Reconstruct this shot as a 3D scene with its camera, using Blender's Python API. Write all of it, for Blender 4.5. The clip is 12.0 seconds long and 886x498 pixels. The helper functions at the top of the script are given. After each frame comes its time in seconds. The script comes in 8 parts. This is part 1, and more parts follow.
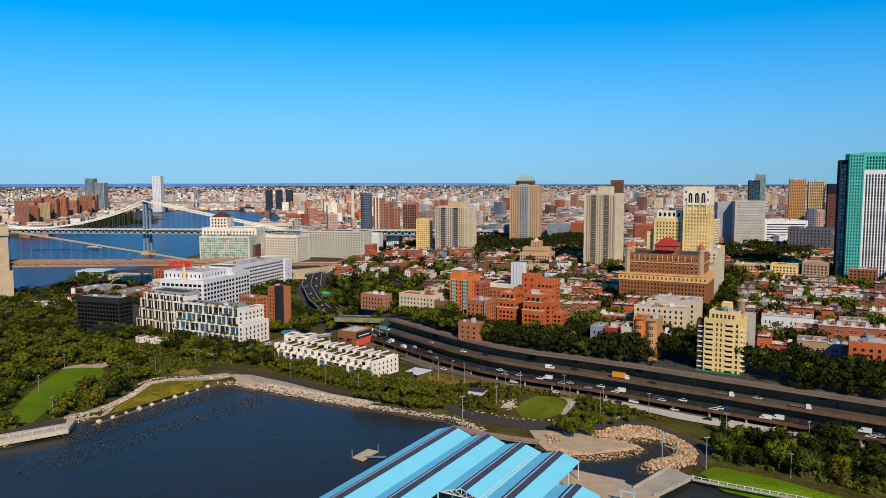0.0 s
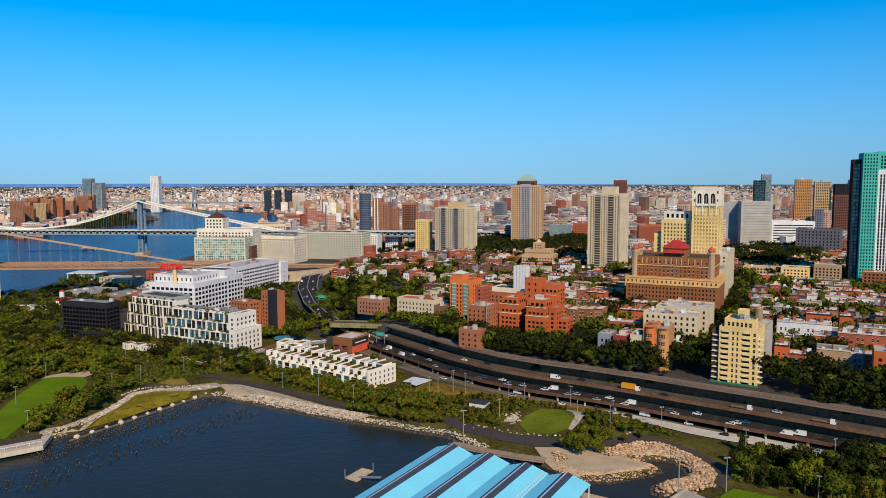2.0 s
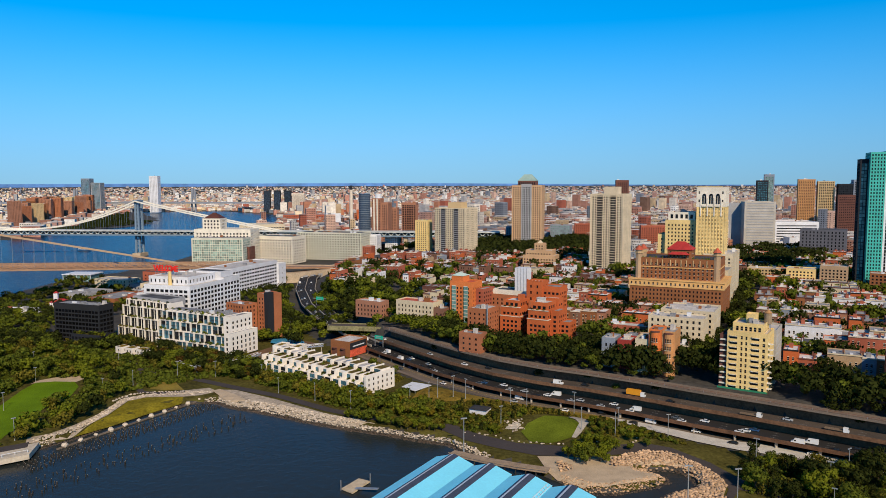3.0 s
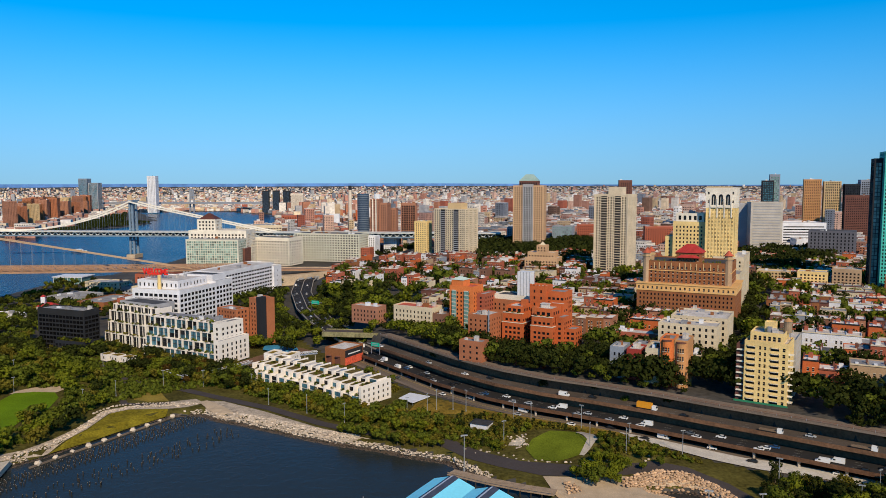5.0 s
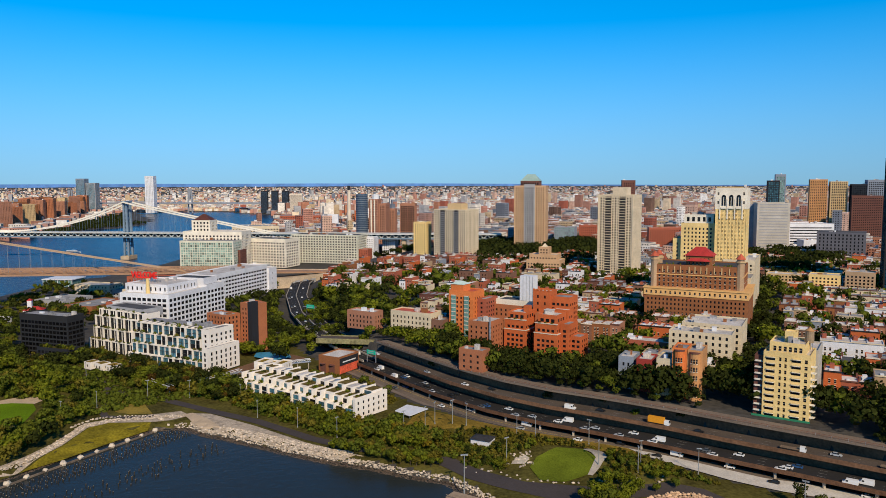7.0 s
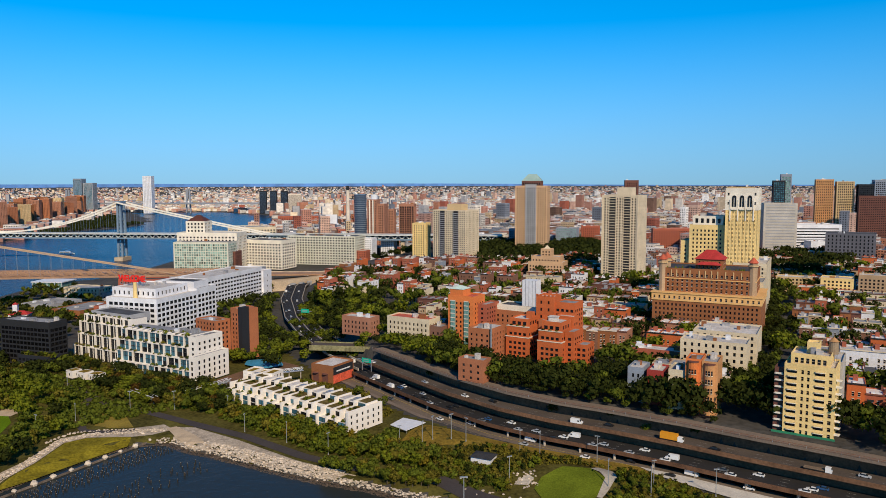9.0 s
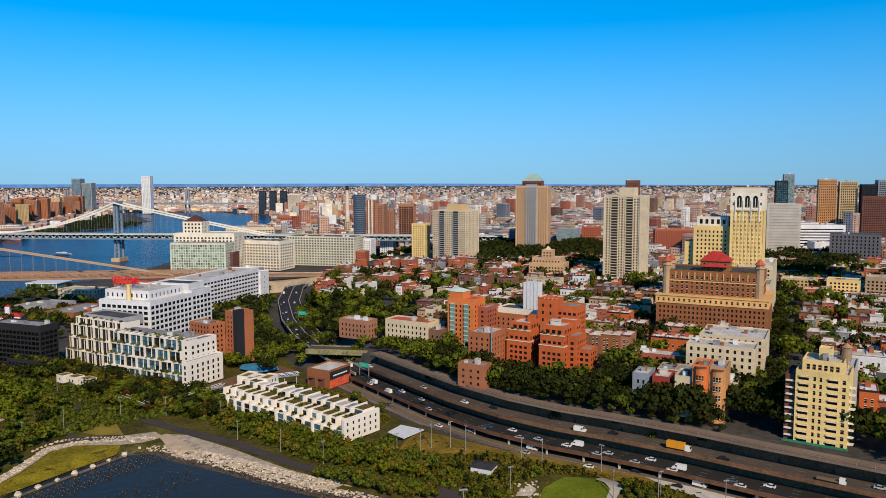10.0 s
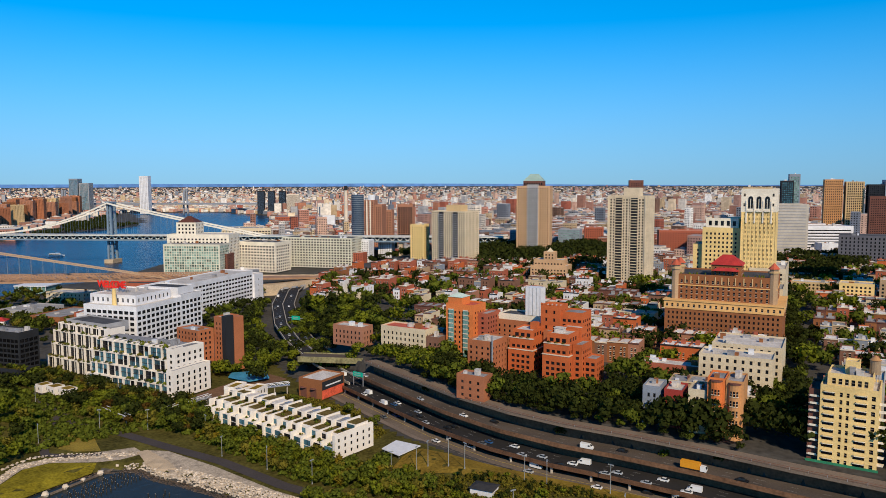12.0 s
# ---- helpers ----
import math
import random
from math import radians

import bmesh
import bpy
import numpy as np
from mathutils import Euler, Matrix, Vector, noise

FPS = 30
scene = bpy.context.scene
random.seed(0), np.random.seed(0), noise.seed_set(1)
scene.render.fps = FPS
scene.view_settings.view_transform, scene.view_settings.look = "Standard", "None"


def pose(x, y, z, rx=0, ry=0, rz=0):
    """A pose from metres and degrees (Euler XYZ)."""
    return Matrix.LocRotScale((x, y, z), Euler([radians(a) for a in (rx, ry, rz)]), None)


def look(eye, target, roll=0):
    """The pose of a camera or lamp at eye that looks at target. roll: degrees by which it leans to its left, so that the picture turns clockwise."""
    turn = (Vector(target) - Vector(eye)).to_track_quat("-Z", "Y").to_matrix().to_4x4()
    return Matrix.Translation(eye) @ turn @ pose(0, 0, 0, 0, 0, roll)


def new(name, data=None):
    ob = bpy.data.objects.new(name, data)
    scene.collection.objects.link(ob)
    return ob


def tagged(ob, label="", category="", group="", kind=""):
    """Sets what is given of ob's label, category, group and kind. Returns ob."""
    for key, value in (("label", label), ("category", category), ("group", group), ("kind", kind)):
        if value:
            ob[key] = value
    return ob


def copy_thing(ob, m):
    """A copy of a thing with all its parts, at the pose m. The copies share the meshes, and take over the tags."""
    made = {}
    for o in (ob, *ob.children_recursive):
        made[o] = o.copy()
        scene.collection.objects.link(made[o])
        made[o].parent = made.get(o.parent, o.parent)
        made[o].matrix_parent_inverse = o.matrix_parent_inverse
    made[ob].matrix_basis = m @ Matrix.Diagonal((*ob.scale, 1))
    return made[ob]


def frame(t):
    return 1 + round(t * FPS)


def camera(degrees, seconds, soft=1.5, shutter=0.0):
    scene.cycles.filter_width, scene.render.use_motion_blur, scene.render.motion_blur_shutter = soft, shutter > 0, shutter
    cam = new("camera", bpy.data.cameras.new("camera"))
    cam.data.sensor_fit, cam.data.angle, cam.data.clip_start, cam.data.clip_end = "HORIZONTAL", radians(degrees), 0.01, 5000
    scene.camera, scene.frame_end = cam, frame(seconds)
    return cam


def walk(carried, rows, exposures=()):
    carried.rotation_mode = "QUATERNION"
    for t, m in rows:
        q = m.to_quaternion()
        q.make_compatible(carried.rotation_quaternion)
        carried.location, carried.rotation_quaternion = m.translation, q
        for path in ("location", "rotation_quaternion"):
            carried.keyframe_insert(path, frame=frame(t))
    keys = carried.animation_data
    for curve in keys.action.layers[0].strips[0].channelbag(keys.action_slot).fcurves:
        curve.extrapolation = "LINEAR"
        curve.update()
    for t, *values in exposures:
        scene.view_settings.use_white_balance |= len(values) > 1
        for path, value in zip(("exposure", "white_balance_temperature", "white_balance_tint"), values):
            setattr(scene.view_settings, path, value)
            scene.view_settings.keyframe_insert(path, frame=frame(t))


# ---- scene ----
cam = camera(62.06, 12.0, soft=0.7)
PATH = [
    (0.0, (0.0, -140.0, 130.27), (0.0, -40.412, 121.198), -0.14),
    (3.0, (0.464, -104.256, 130.28), (0.428, -4.667, 121.219), -0.14),
    (6.0, (1.334, -69.147, 130.28), (1.262, 30.443, 121.240), -0.14),
    (9.0, (2.608, -34.674, 130.29), (2.5, 64.917, 121.260), -0.14),
    (12.0, (4.288, -0.835, 130.30), (4.143, 98.757, 121.281), -0.14),
]
walk(cam, [(t, look(eye, target, roll)) for t, eye, target, roll in PATH], [(0.0, 0.0), (12.0, 0.0)])

# ---- light: autumn sun from behind and a little to the right, clear sky ----
SUN_TO = Vector((0.27, -0.96, 0.70)).normalized()
sun_data = bpy.data.lights.new("sun", "SUN")
sun_data.energy, sun_data.angle, sun_data.color = 4.15, radians(0.5), (1.0, 0.83, 0.60)
sun = new("sun", sun_data)
sun.rotation_euler = SUN_TO.to_track_quat("Z", "Y").to_euler()

world = bpy.data.worlds.new("world")
scene.world = world
world.use_nodes = True
wn, wl = world.node_tree.nodes, world.node_tree.links
wn.clear()
sky = wn.new("ShaderNodeTexSky")
sky.sky_type = "NISHITA"
sky.sun_disc = False
sky.sun_elevation = math.asin(SUN_TO.z)
sky.sun_rotation = math.atan2(SUN_TO.x, SUN_TO.y)
sky.altitude, sky.air_density, sky.dust_density, sky.ozone_density = 100, 1.0, 0.0, 6.0
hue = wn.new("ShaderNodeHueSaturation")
hue.inputs["Hue"].default_value = 0.500
# clearest and bluest a little above the skyline
inv, inv2, band, hue_by, val_by = [wn.new("ShaderNodeMath") for _ in range(5)]
inv.operation, inv2.operation, band.operation = "SUBTRACT", "POWER", "MULTIPLY"
inv.inputs[0].default_value, inv2.inputs[1].default_value = 1.0, 3.0
inv.use_clamp = True
hue_by.operation = val_by.operation = "MULTIPLY_ADD"
hue_by.inputs[1].default_value, hue_by.inputs[2].default_value = 1.7, 1.26
val_by.inputs[1].default_value, val_by.inputs[2].default_value = 5.4, 0.90
bg = wn.new("ShaderNodeBackground")
bg.inputs["Strength"].default_value = 0.096
wout = wn.new("ShaderNodeOutputWorld")
# low down the sky is read a little above the true direction, so that the clear blue reaches to the skyline
tc, sep, sq, lift, comb = wn.new("ShaderNodeTexCoord"), wn.new("ShaderNodeSeparateXYZ"), wn.new("ShaderNodeMath"), wn.new("ShaderNodeMath"), wn.new("ShaderNodeCombineXYZ")
sq.operation = lift.operation = "MULTIPLY_ADD"
sq.inputs[1].default_value, sq.inputs[2].default_value = 1.0, 0.36
lift.inputs[2].default_value = 0.085
wl.new(sep.outputs["Z"], sq.inputs[0])
wl.new(sep.outputs["Z"], inv.inputs[1])
wl.new(inv.outputs[0], inv2.inputs[0])
wl.new(inv2.outputs[0], band.inputs[0])
wl.new(sep.outputs["Z"], band.inputs[1])
wl.new(band.outputs[0], hue_by.inputs[0])
wl.new(hue_by.outputs[0], hue.inputs["Saturation"])
wl.new(band.outputs[0], val_by.inputs[0])
wl.new(val_by.outputs[0], hue.inputs["Value"])
wl.new(sq.outputs[0], lift.inputs[1])
wl.new(tc.outputs["Generated"], sep.inputs[0])
wl.new(sep.outputs["Z"], lift.inputs[0])
wl.new(sep.outputs["X"], comb.inputs["X"])
wl.new(sep.outputs["Y"], comb.inputs["Y"])
wl.new(lift.outputs[0], comb.inputs["Z"])
wl.new(comb.outputs[0], sky.inputs["Vector"])
wl.new(sky.outputs["Color"], hue.inputs["Color"])
wl.new(hue.outputs["Color"], bg.inputs["Color"])
wl.new(bg.outputs["Background"], wout.inputs["Surface"])

# ---- materials ----
MATS = {}


def surface(name, color, rough=0.85, vary=0.25, scale=0.15, fine=2.5, bump=0.0, metal=0.0, spread=0.0, tint=None, spec=0.3):
    """Two scales of noise on a base colour; spread varies it from piece to piece."""
    if name in MATS:
        return MATS[name]
    m = bpy.data.materials.new(name)
    m.use_nodes = True
    n, l = m.node_tree.nodes, m.node_tree.links
    b = n["Principled BSDF"]
    b.inputs["Roughness"].default_value, b.inputs["Metallic"].default_value = rough, metal
    b.inputs["Specular IOR Level"].default_value = spec
    geo = n.new("ShaderNodeNewGeometry")
    big, small = n.new("ShaderNodeTexNoise"), n.new("ShaderNodeTexNoise")
    big.inputs["Scale"].default_value, small.inputs["Scale"].default_value = scale, fine
    big.inputs["Detail"].default_value, small.inputs["Detail"].default_value = 4, 3
    l.new(geo.outputs["Position"], big.inputs["Vector"])
    l.new(geo.outputs["Position"], small.inputs["Vector"])
    add = n.new("ShaderNodeMath")
    add.operation = "ADD"
    l.new(big.outputs["Fac"], add.inputs[0])
    l.new(small.outputs["Fac"], add.inputs[1])
    mix = n.new("ShaderNodeMix")
    mix.data_type = "RGBA"
    c2 = tint or tuple(min(1, c * (1 + vary)) for c in color)
    c1 = tuple(c * (1 - vary) for c in color) if tint is None else color
    mix.inputs[6].default_value, mix.inputs[7].default_value = (*c1, 1), (*c2, 1)
    rng = n.new("ShaderNodeMapRange")
    rng.inputs["From Min"].default_value, rng.inputs["From Max"].default_value = 0.7, 1.3
    l.new(add.outputs[0], rng.inputs["Value"])
    l.new(rng.outputs["Result"], mix.inputs[0])
    last = mix.outputs[2]
    if spread:
        info = n.new("ShaderNodeObjectInfo")
        isl = n.new("ShaderNodeMath")
        isl.operation = "ADD"
        l.new(info.outputs["Random"], isl.inputs[0])
        l.new(geo.outputs["Random Per Island"], isl.inputs[1])
        fr = n.new("ShaderNodeMath")
        fr.operation = "FRACT"
        l.new(isl.outputs[0], fr.inputs[0])
        r2 = n.new("ShaderNodeMapRange")
        r2.inputs["To Min"].default_value, r2.inputs["To Max"].default_value = 1 - spread, 1 + spread
        l.new(fr.outputs[0], r2.inputs["Value"])
        hs = n.new("ShaderNodeHueSaturation")
        l.new(r2.outputs["Result"], hs.inputs["Value"])
        l.new(last, hs.inputs["Color"])
        last = hs.outputs["Color"]
    l.new(last, b.inputs["Base Color"])
    if bump:
        bp = n.new("ShaderNodeBump")
        bp.inputs["Strength"].default_value, bp.inputs["Distance"].default_value = bump, 0.3
        l.new(small.outputs["Fac"], bp.inputs["Height"])
        l.new(bp.outputs["Normal"], b.inputs["Normal"])
    MATS[name] = m
    return m


def glassy(name, color, rough=0.12, spread=0.5):
    """Window glass seen from outside: dark room behind, sky reflected."""
    if name in MATS:
        return MATS[name]
    m = surface(name, color, rough, 0.3, 0.3, 1.0, spread=spread, spec=0.22)
    return m


WALL = {
    "brick_brown": (0.27, 0.104, 0.040), "brick_red": (0.36, 0.10, 0.055), "brick_orange": (0.50, 0.118, 0.034),
    "brick_dark": (0.15, 0.062, 0.045), "brick_crimson": (0.33, 0.042, 0.032), "brick_pink": (0.36, 0.165, 0.10),
    "stone_tan": (0.58, 0.41, 0.21), "stone_ochre": (0.74, 0.43, 0.16), "stone_cream": (0.62, 0.52, 0.36), "stone_yellow": (0.78, 0.57, 0.24),
    "concrete": (0.46, 0.42, 0.36), "concrete_pale": (0.68, 0.58, 0.46), "paint_white": (0.70, 0.70, 0.72), "stone_grey": (0.34, 0.34, 0.35),
    "brownstone": (0.20, 0.10, 0.065), "metal_dark": (0.018, 0.02, 0.025), "grey_blue": (0.23, 0.26, 0.31),
    "beige_brick": (0.44, 0.30, 0.18), "salmon": (0.36, 0.135, 0.065), "stone_ivory": (0.78, 0.71, 0.58),
    "loft_white": (0.62, 0.60, 0.48), "brick_tan": (0.54, 0.27, 0.11), "stone_amber": (0.54, 0.34, 0.19), "brick_bright": (0.66, 0.185, 0.05), "hotel_slab": (0.020, 0.021, 0.023), "slate": (0.12, 0.12, 0.14), "brick_burnt": (0.40, 0.14, 0.06), "tower_cream": (0.64, 0.53, 0.37),
}


def wall(kind):
    return surface("wall_" + kind, WALL[kind], 0.88, 0.16, 0.09, 1.4, spread=0.05)


ROOF_PALE = surface("roof_pale", (0.54, 0.50, 0.46), 0.8, 0.30, 0.12, 0.9, spread=0.10)
ROOF_GREY = surface("roof_grey", (0.27, 0.27, 0.28), 0.85, 0.35, 0.12, 0.9, spread=0.15)
ROOF_DARK = surface("roof_dark", (0.07, 0.07, 0.075), 0.85, 0.4, 0.12, 0.9, spread=0.2)
ROOF_RED = surface("roof_red", (0.42, 0.035, 0.03), 0.7, 0.25, 0.2, 1.5)
ROOF_TERRA = surface("roof_terracotta", (0.48, 0.10, 0.05), 0.75, 0.25, 0.2, 1.5)
ROOFS = [ROOF_PALE, ROOF_PALE, ROOF_GREY, ROOF_GREY, ROOF_DARK]
GLASS = glassy("window_glass", (0.012, 0.013, 0.016))
GLASS_BLUE = glassy("window_glass_blue", (0.05, 0.13, 0.17))
GLASS_TEAL = glassy("window_glass_teal", (0.16, 0.30, 0.27))
METAL_GREY = surface("metal_grey", (0.33, 0.34, 0.36), 0.5, 0.2, 0.5, 3.0, metal=0.4)
METAL_WHITE = surface("metal_white", (0.70, 0.71, 0.73), 0.5, 0.1, 0.5, 3.0)
LEAD = surface("lamp_steel", (0.42, 0.43, 0.42), 0.5, 0.1, 0.5, 3.0, metal=0.5)
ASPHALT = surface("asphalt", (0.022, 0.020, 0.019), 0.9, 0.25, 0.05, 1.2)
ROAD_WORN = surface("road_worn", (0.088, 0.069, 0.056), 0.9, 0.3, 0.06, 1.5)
PAVING = surface("paving", (0.19, 0.145, 0.11), 0.9, 0.2, 0.08, 1.2)
PATH_DARK = surface("path_asphalt", (0.062, 0.050, 0.045), 0.9, 0.2, 0.08, 1.2)
CONCRETE = surface("concrete_raw", (0.42, 0.37, 0.30), 0.9, 0.25, 0.1, 1.0)
RUST = surface("rusted_steel", (0.13, 0.065, 0.035), 0.8, 0.45, 0.3, 2.0)
SAND = surface("sand", (0.50, 0.38, 0.25), 0.95, 0.2, 0.2, 2.0)
STONE_PALE = surface("stone_pale", (0.52, 0.43, 0.33), 0.9, 0.2, 0.3, 2.0, spread=0.35)
STONE_WARM = surface("stone_warm", (0.52, 0.34, 0.20), 0.9, 0.2, 0.3, 2.0, spread=0.30)
STONE_WET = surface("stone_wet", (0.085, 0.06, 0.04), 0.6, 0.3, 0.3, 2.0, spread=0.35)
LAWN = surface("lawn_grass", (0.115, 0.195, 0.006), 0.95, 0.3, 0.05, 1.5, bump=0.2, spec=0.05)
DRY_GRASS = surface("dry_grass", (0.22, 0.145, 0.024), 0.95, 0.45, 0.06, 0.8, bump=0.3, spec=0.05)
MARSH = surface("marsh_grass", (0.20, 0.16, 0.014), 0.95, 0.5, 0.08, 0.9, bump=0.3, spec=0.05)
SOIL = surface("park_soil", (0.085, 0.074, 0.018), 0.95, 0.55, 0.06, 0.6, bump=0.3, spec=0.05)
URBAN = surface("urban_ground", (0.06, 0.055, 0.048), 0.95, 0.45, 0.02, 0.3)
WOOD_GREY = surface("weathered_timber", (0.17, 0.13, 0.095), 0.9, 0.3, 0.5, 3.0, spread=0.3)
TIMBER_DARK = surface("dark_timber", (0.035, 0.028, 0.022), 0.9, 0.3, 0.5, 3.0, spread=0.4)
BARK = surface("bark", (0.10, 0.075, 0.05), 0.95, 0.3, 0.5, 3.0)
LEAF = [surface("foliage_" + k, c, 0.85, 0.32, 0.16, 1.1, spread=0.24, spec=0.06) for k, c in
        (("deep", (0.038, 0.047, 0.009)), ("mid", (0.115, 0.138, 0.016)), ("olive", (0.175, 0.150, 0.020)), ("bright", (0.160, 0.180, 0.014)), ("rust", (0.115, 0.066, 0.014)), ("yellow", (0.21, 0.155, 0.014)))]
for m in LEAF:
    n, l = m.node_tree.nodes, m.node_tree.links
    thin, both = n.new("ShaderNodeBsdfTranslucent"), n.new("ShaderNodeMixShader")
    both.inputs[0].default_value = 0.30
    l.new(n["Principled BSDF"].inputs["Base Color"].links[0].from_socket, thin.inputs["Color"])
    l.new(n["Principled BSDF"].outputs[0], both.inputs[1])
    l.new(thin.outputs[0], both.inputs[2])
    l.new(both.outputs[0], n["Material Output"].inputs["Surface"])
RED_STEEL = surface("red_sign_steel", (0.75, 0.03, 0.02), 0.6, 0.1, 0.5, 3.0)
GREEN_SIGN = surface("green_sign", (0.0, 0.42, 0.28), 0.5, 0.08, 0.5, 3.0)
GREEN_HOARDING = surface("green_hoarding", (0.03, 0.22, 0.11), 0.7, 0.2, 0.5, 3.0)
BLUE_ROOF_A = surface("blue_roof_sheet", (0.22, 0.74, 0.96), 0.55, 0.06, 0.1, 1.0)
BLUE_TARP = surface("blue_cover", (0.05, 0.25, 0.42), 0.6, 0.3, 0.2, 1.0)
GREY_STRIP = surface("grey_skylight", (0.055, 0.065, 0.095), 0.5, 0.2, 0.2, 1.0)
STEEL_BLUE = surface("bridge_steel", (0.17, 0.24, 0.31), 0.6, 0.2, 0.1, 1.0)
STEEL_PALE = surface("bridge_truss_paint", (0.62, 0.61, 0.55), 0.6, 0.2, 0.1, 1.0)
CABLE_PALE = surface("cable_pale", (0.78, 0.73, 0.62), 0.6, 0.15, 0.1, 1.0)
BRIDGE_TAN = surface("bridge_tan_paint", (0.37, 0.215, 0.125), 0.8, 0.25, 0.1, 1.0)
STONE_TOWER = surface("bridge_granite", (0.50, 0.38, 0.25), 0.9, 0.2, 0.1, 0.8)


def water_material():
    m = bpy.data.materials.new("river_water")
    m.use_nodes = True
    n, l = m.node_tree.nodes, m.node_tree.links
    b = n["Principled BSDF"]
    b.inputs["Roughness"].default_value = 0.25
    b.inputs["IOR"].default_value = 1.24
    b.inputs["Specular IOR Level"].default_value = 0.27
    geo = n.new("ShaderNodeNewGeometry")
    a, c = n.new("ShaderNodeTexNoise"), n.new("ShaderNodeTexNoise")
    a.inputs["Scale"].default_value, c.inputs["Scale"].default_value = 0.22, 0.012
    a.inputs["Detail"].default_value = 5
    a.inputs["Distortion"].default_value = 0.6
    l.new(geo.outputs["Position"], a.inputs["Vector"])
    l.new(geo.outputs["Position"], c.inputs["Vector"])
    mix = n.new("ShaderNodeMix")
    mix.data_type = "RGBA"
    mix.inputs[6].default_value, mix.inputs[7].default_value = (0.020, 0.024, 0.021, 1), (0.028, 0.033, 0.029, 1)
    l.new(c.outputs["Fac"], mix.inputs[0])
    # open river is mixed bluer: reflected sky put into the base colour
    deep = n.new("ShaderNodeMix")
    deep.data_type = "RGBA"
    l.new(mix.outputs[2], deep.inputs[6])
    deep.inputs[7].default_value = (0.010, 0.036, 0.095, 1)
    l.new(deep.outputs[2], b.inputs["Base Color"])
    bp = n.new("ShaderNodeBump")
    bp.inputs["Strength"].default_value, bp.inputs["Distance"].default_value = 0.34, 0.6
    l.new(a.outputs["Fac"], bp.inputs["Height"])
    l.new(bp.outputs["Normal"], b.inputs["Normal"])
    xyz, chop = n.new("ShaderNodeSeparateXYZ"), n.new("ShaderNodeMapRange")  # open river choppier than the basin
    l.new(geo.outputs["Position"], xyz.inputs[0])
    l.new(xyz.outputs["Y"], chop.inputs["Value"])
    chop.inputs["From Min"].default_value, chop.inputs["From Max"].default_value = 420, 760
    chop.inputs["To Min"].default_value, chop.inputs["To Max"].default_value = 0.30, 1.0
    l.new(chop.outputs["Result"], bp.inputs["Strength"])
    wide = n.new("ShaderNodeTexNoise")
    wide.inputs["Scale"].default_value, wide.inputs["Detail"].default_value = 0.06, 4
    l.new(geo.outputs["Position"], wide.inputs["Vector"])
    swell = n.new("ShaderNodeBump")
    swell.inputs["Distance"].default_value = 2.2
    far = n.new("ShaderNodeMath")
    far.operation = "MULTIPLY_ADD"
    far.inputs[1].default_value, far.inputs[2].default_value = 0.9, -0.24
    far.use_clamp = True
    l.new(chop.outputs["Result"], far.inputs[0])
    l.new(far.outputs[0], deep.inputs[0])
    l.new(far.outputs[0], swell.inputs["Strength"])
    l.new(wide.outputs["Fac"], swell.inputs["Height"])
    l.new(swell.outputs["Normal"], bp.inputs["Normal"])
    return m


WATER = water_material()


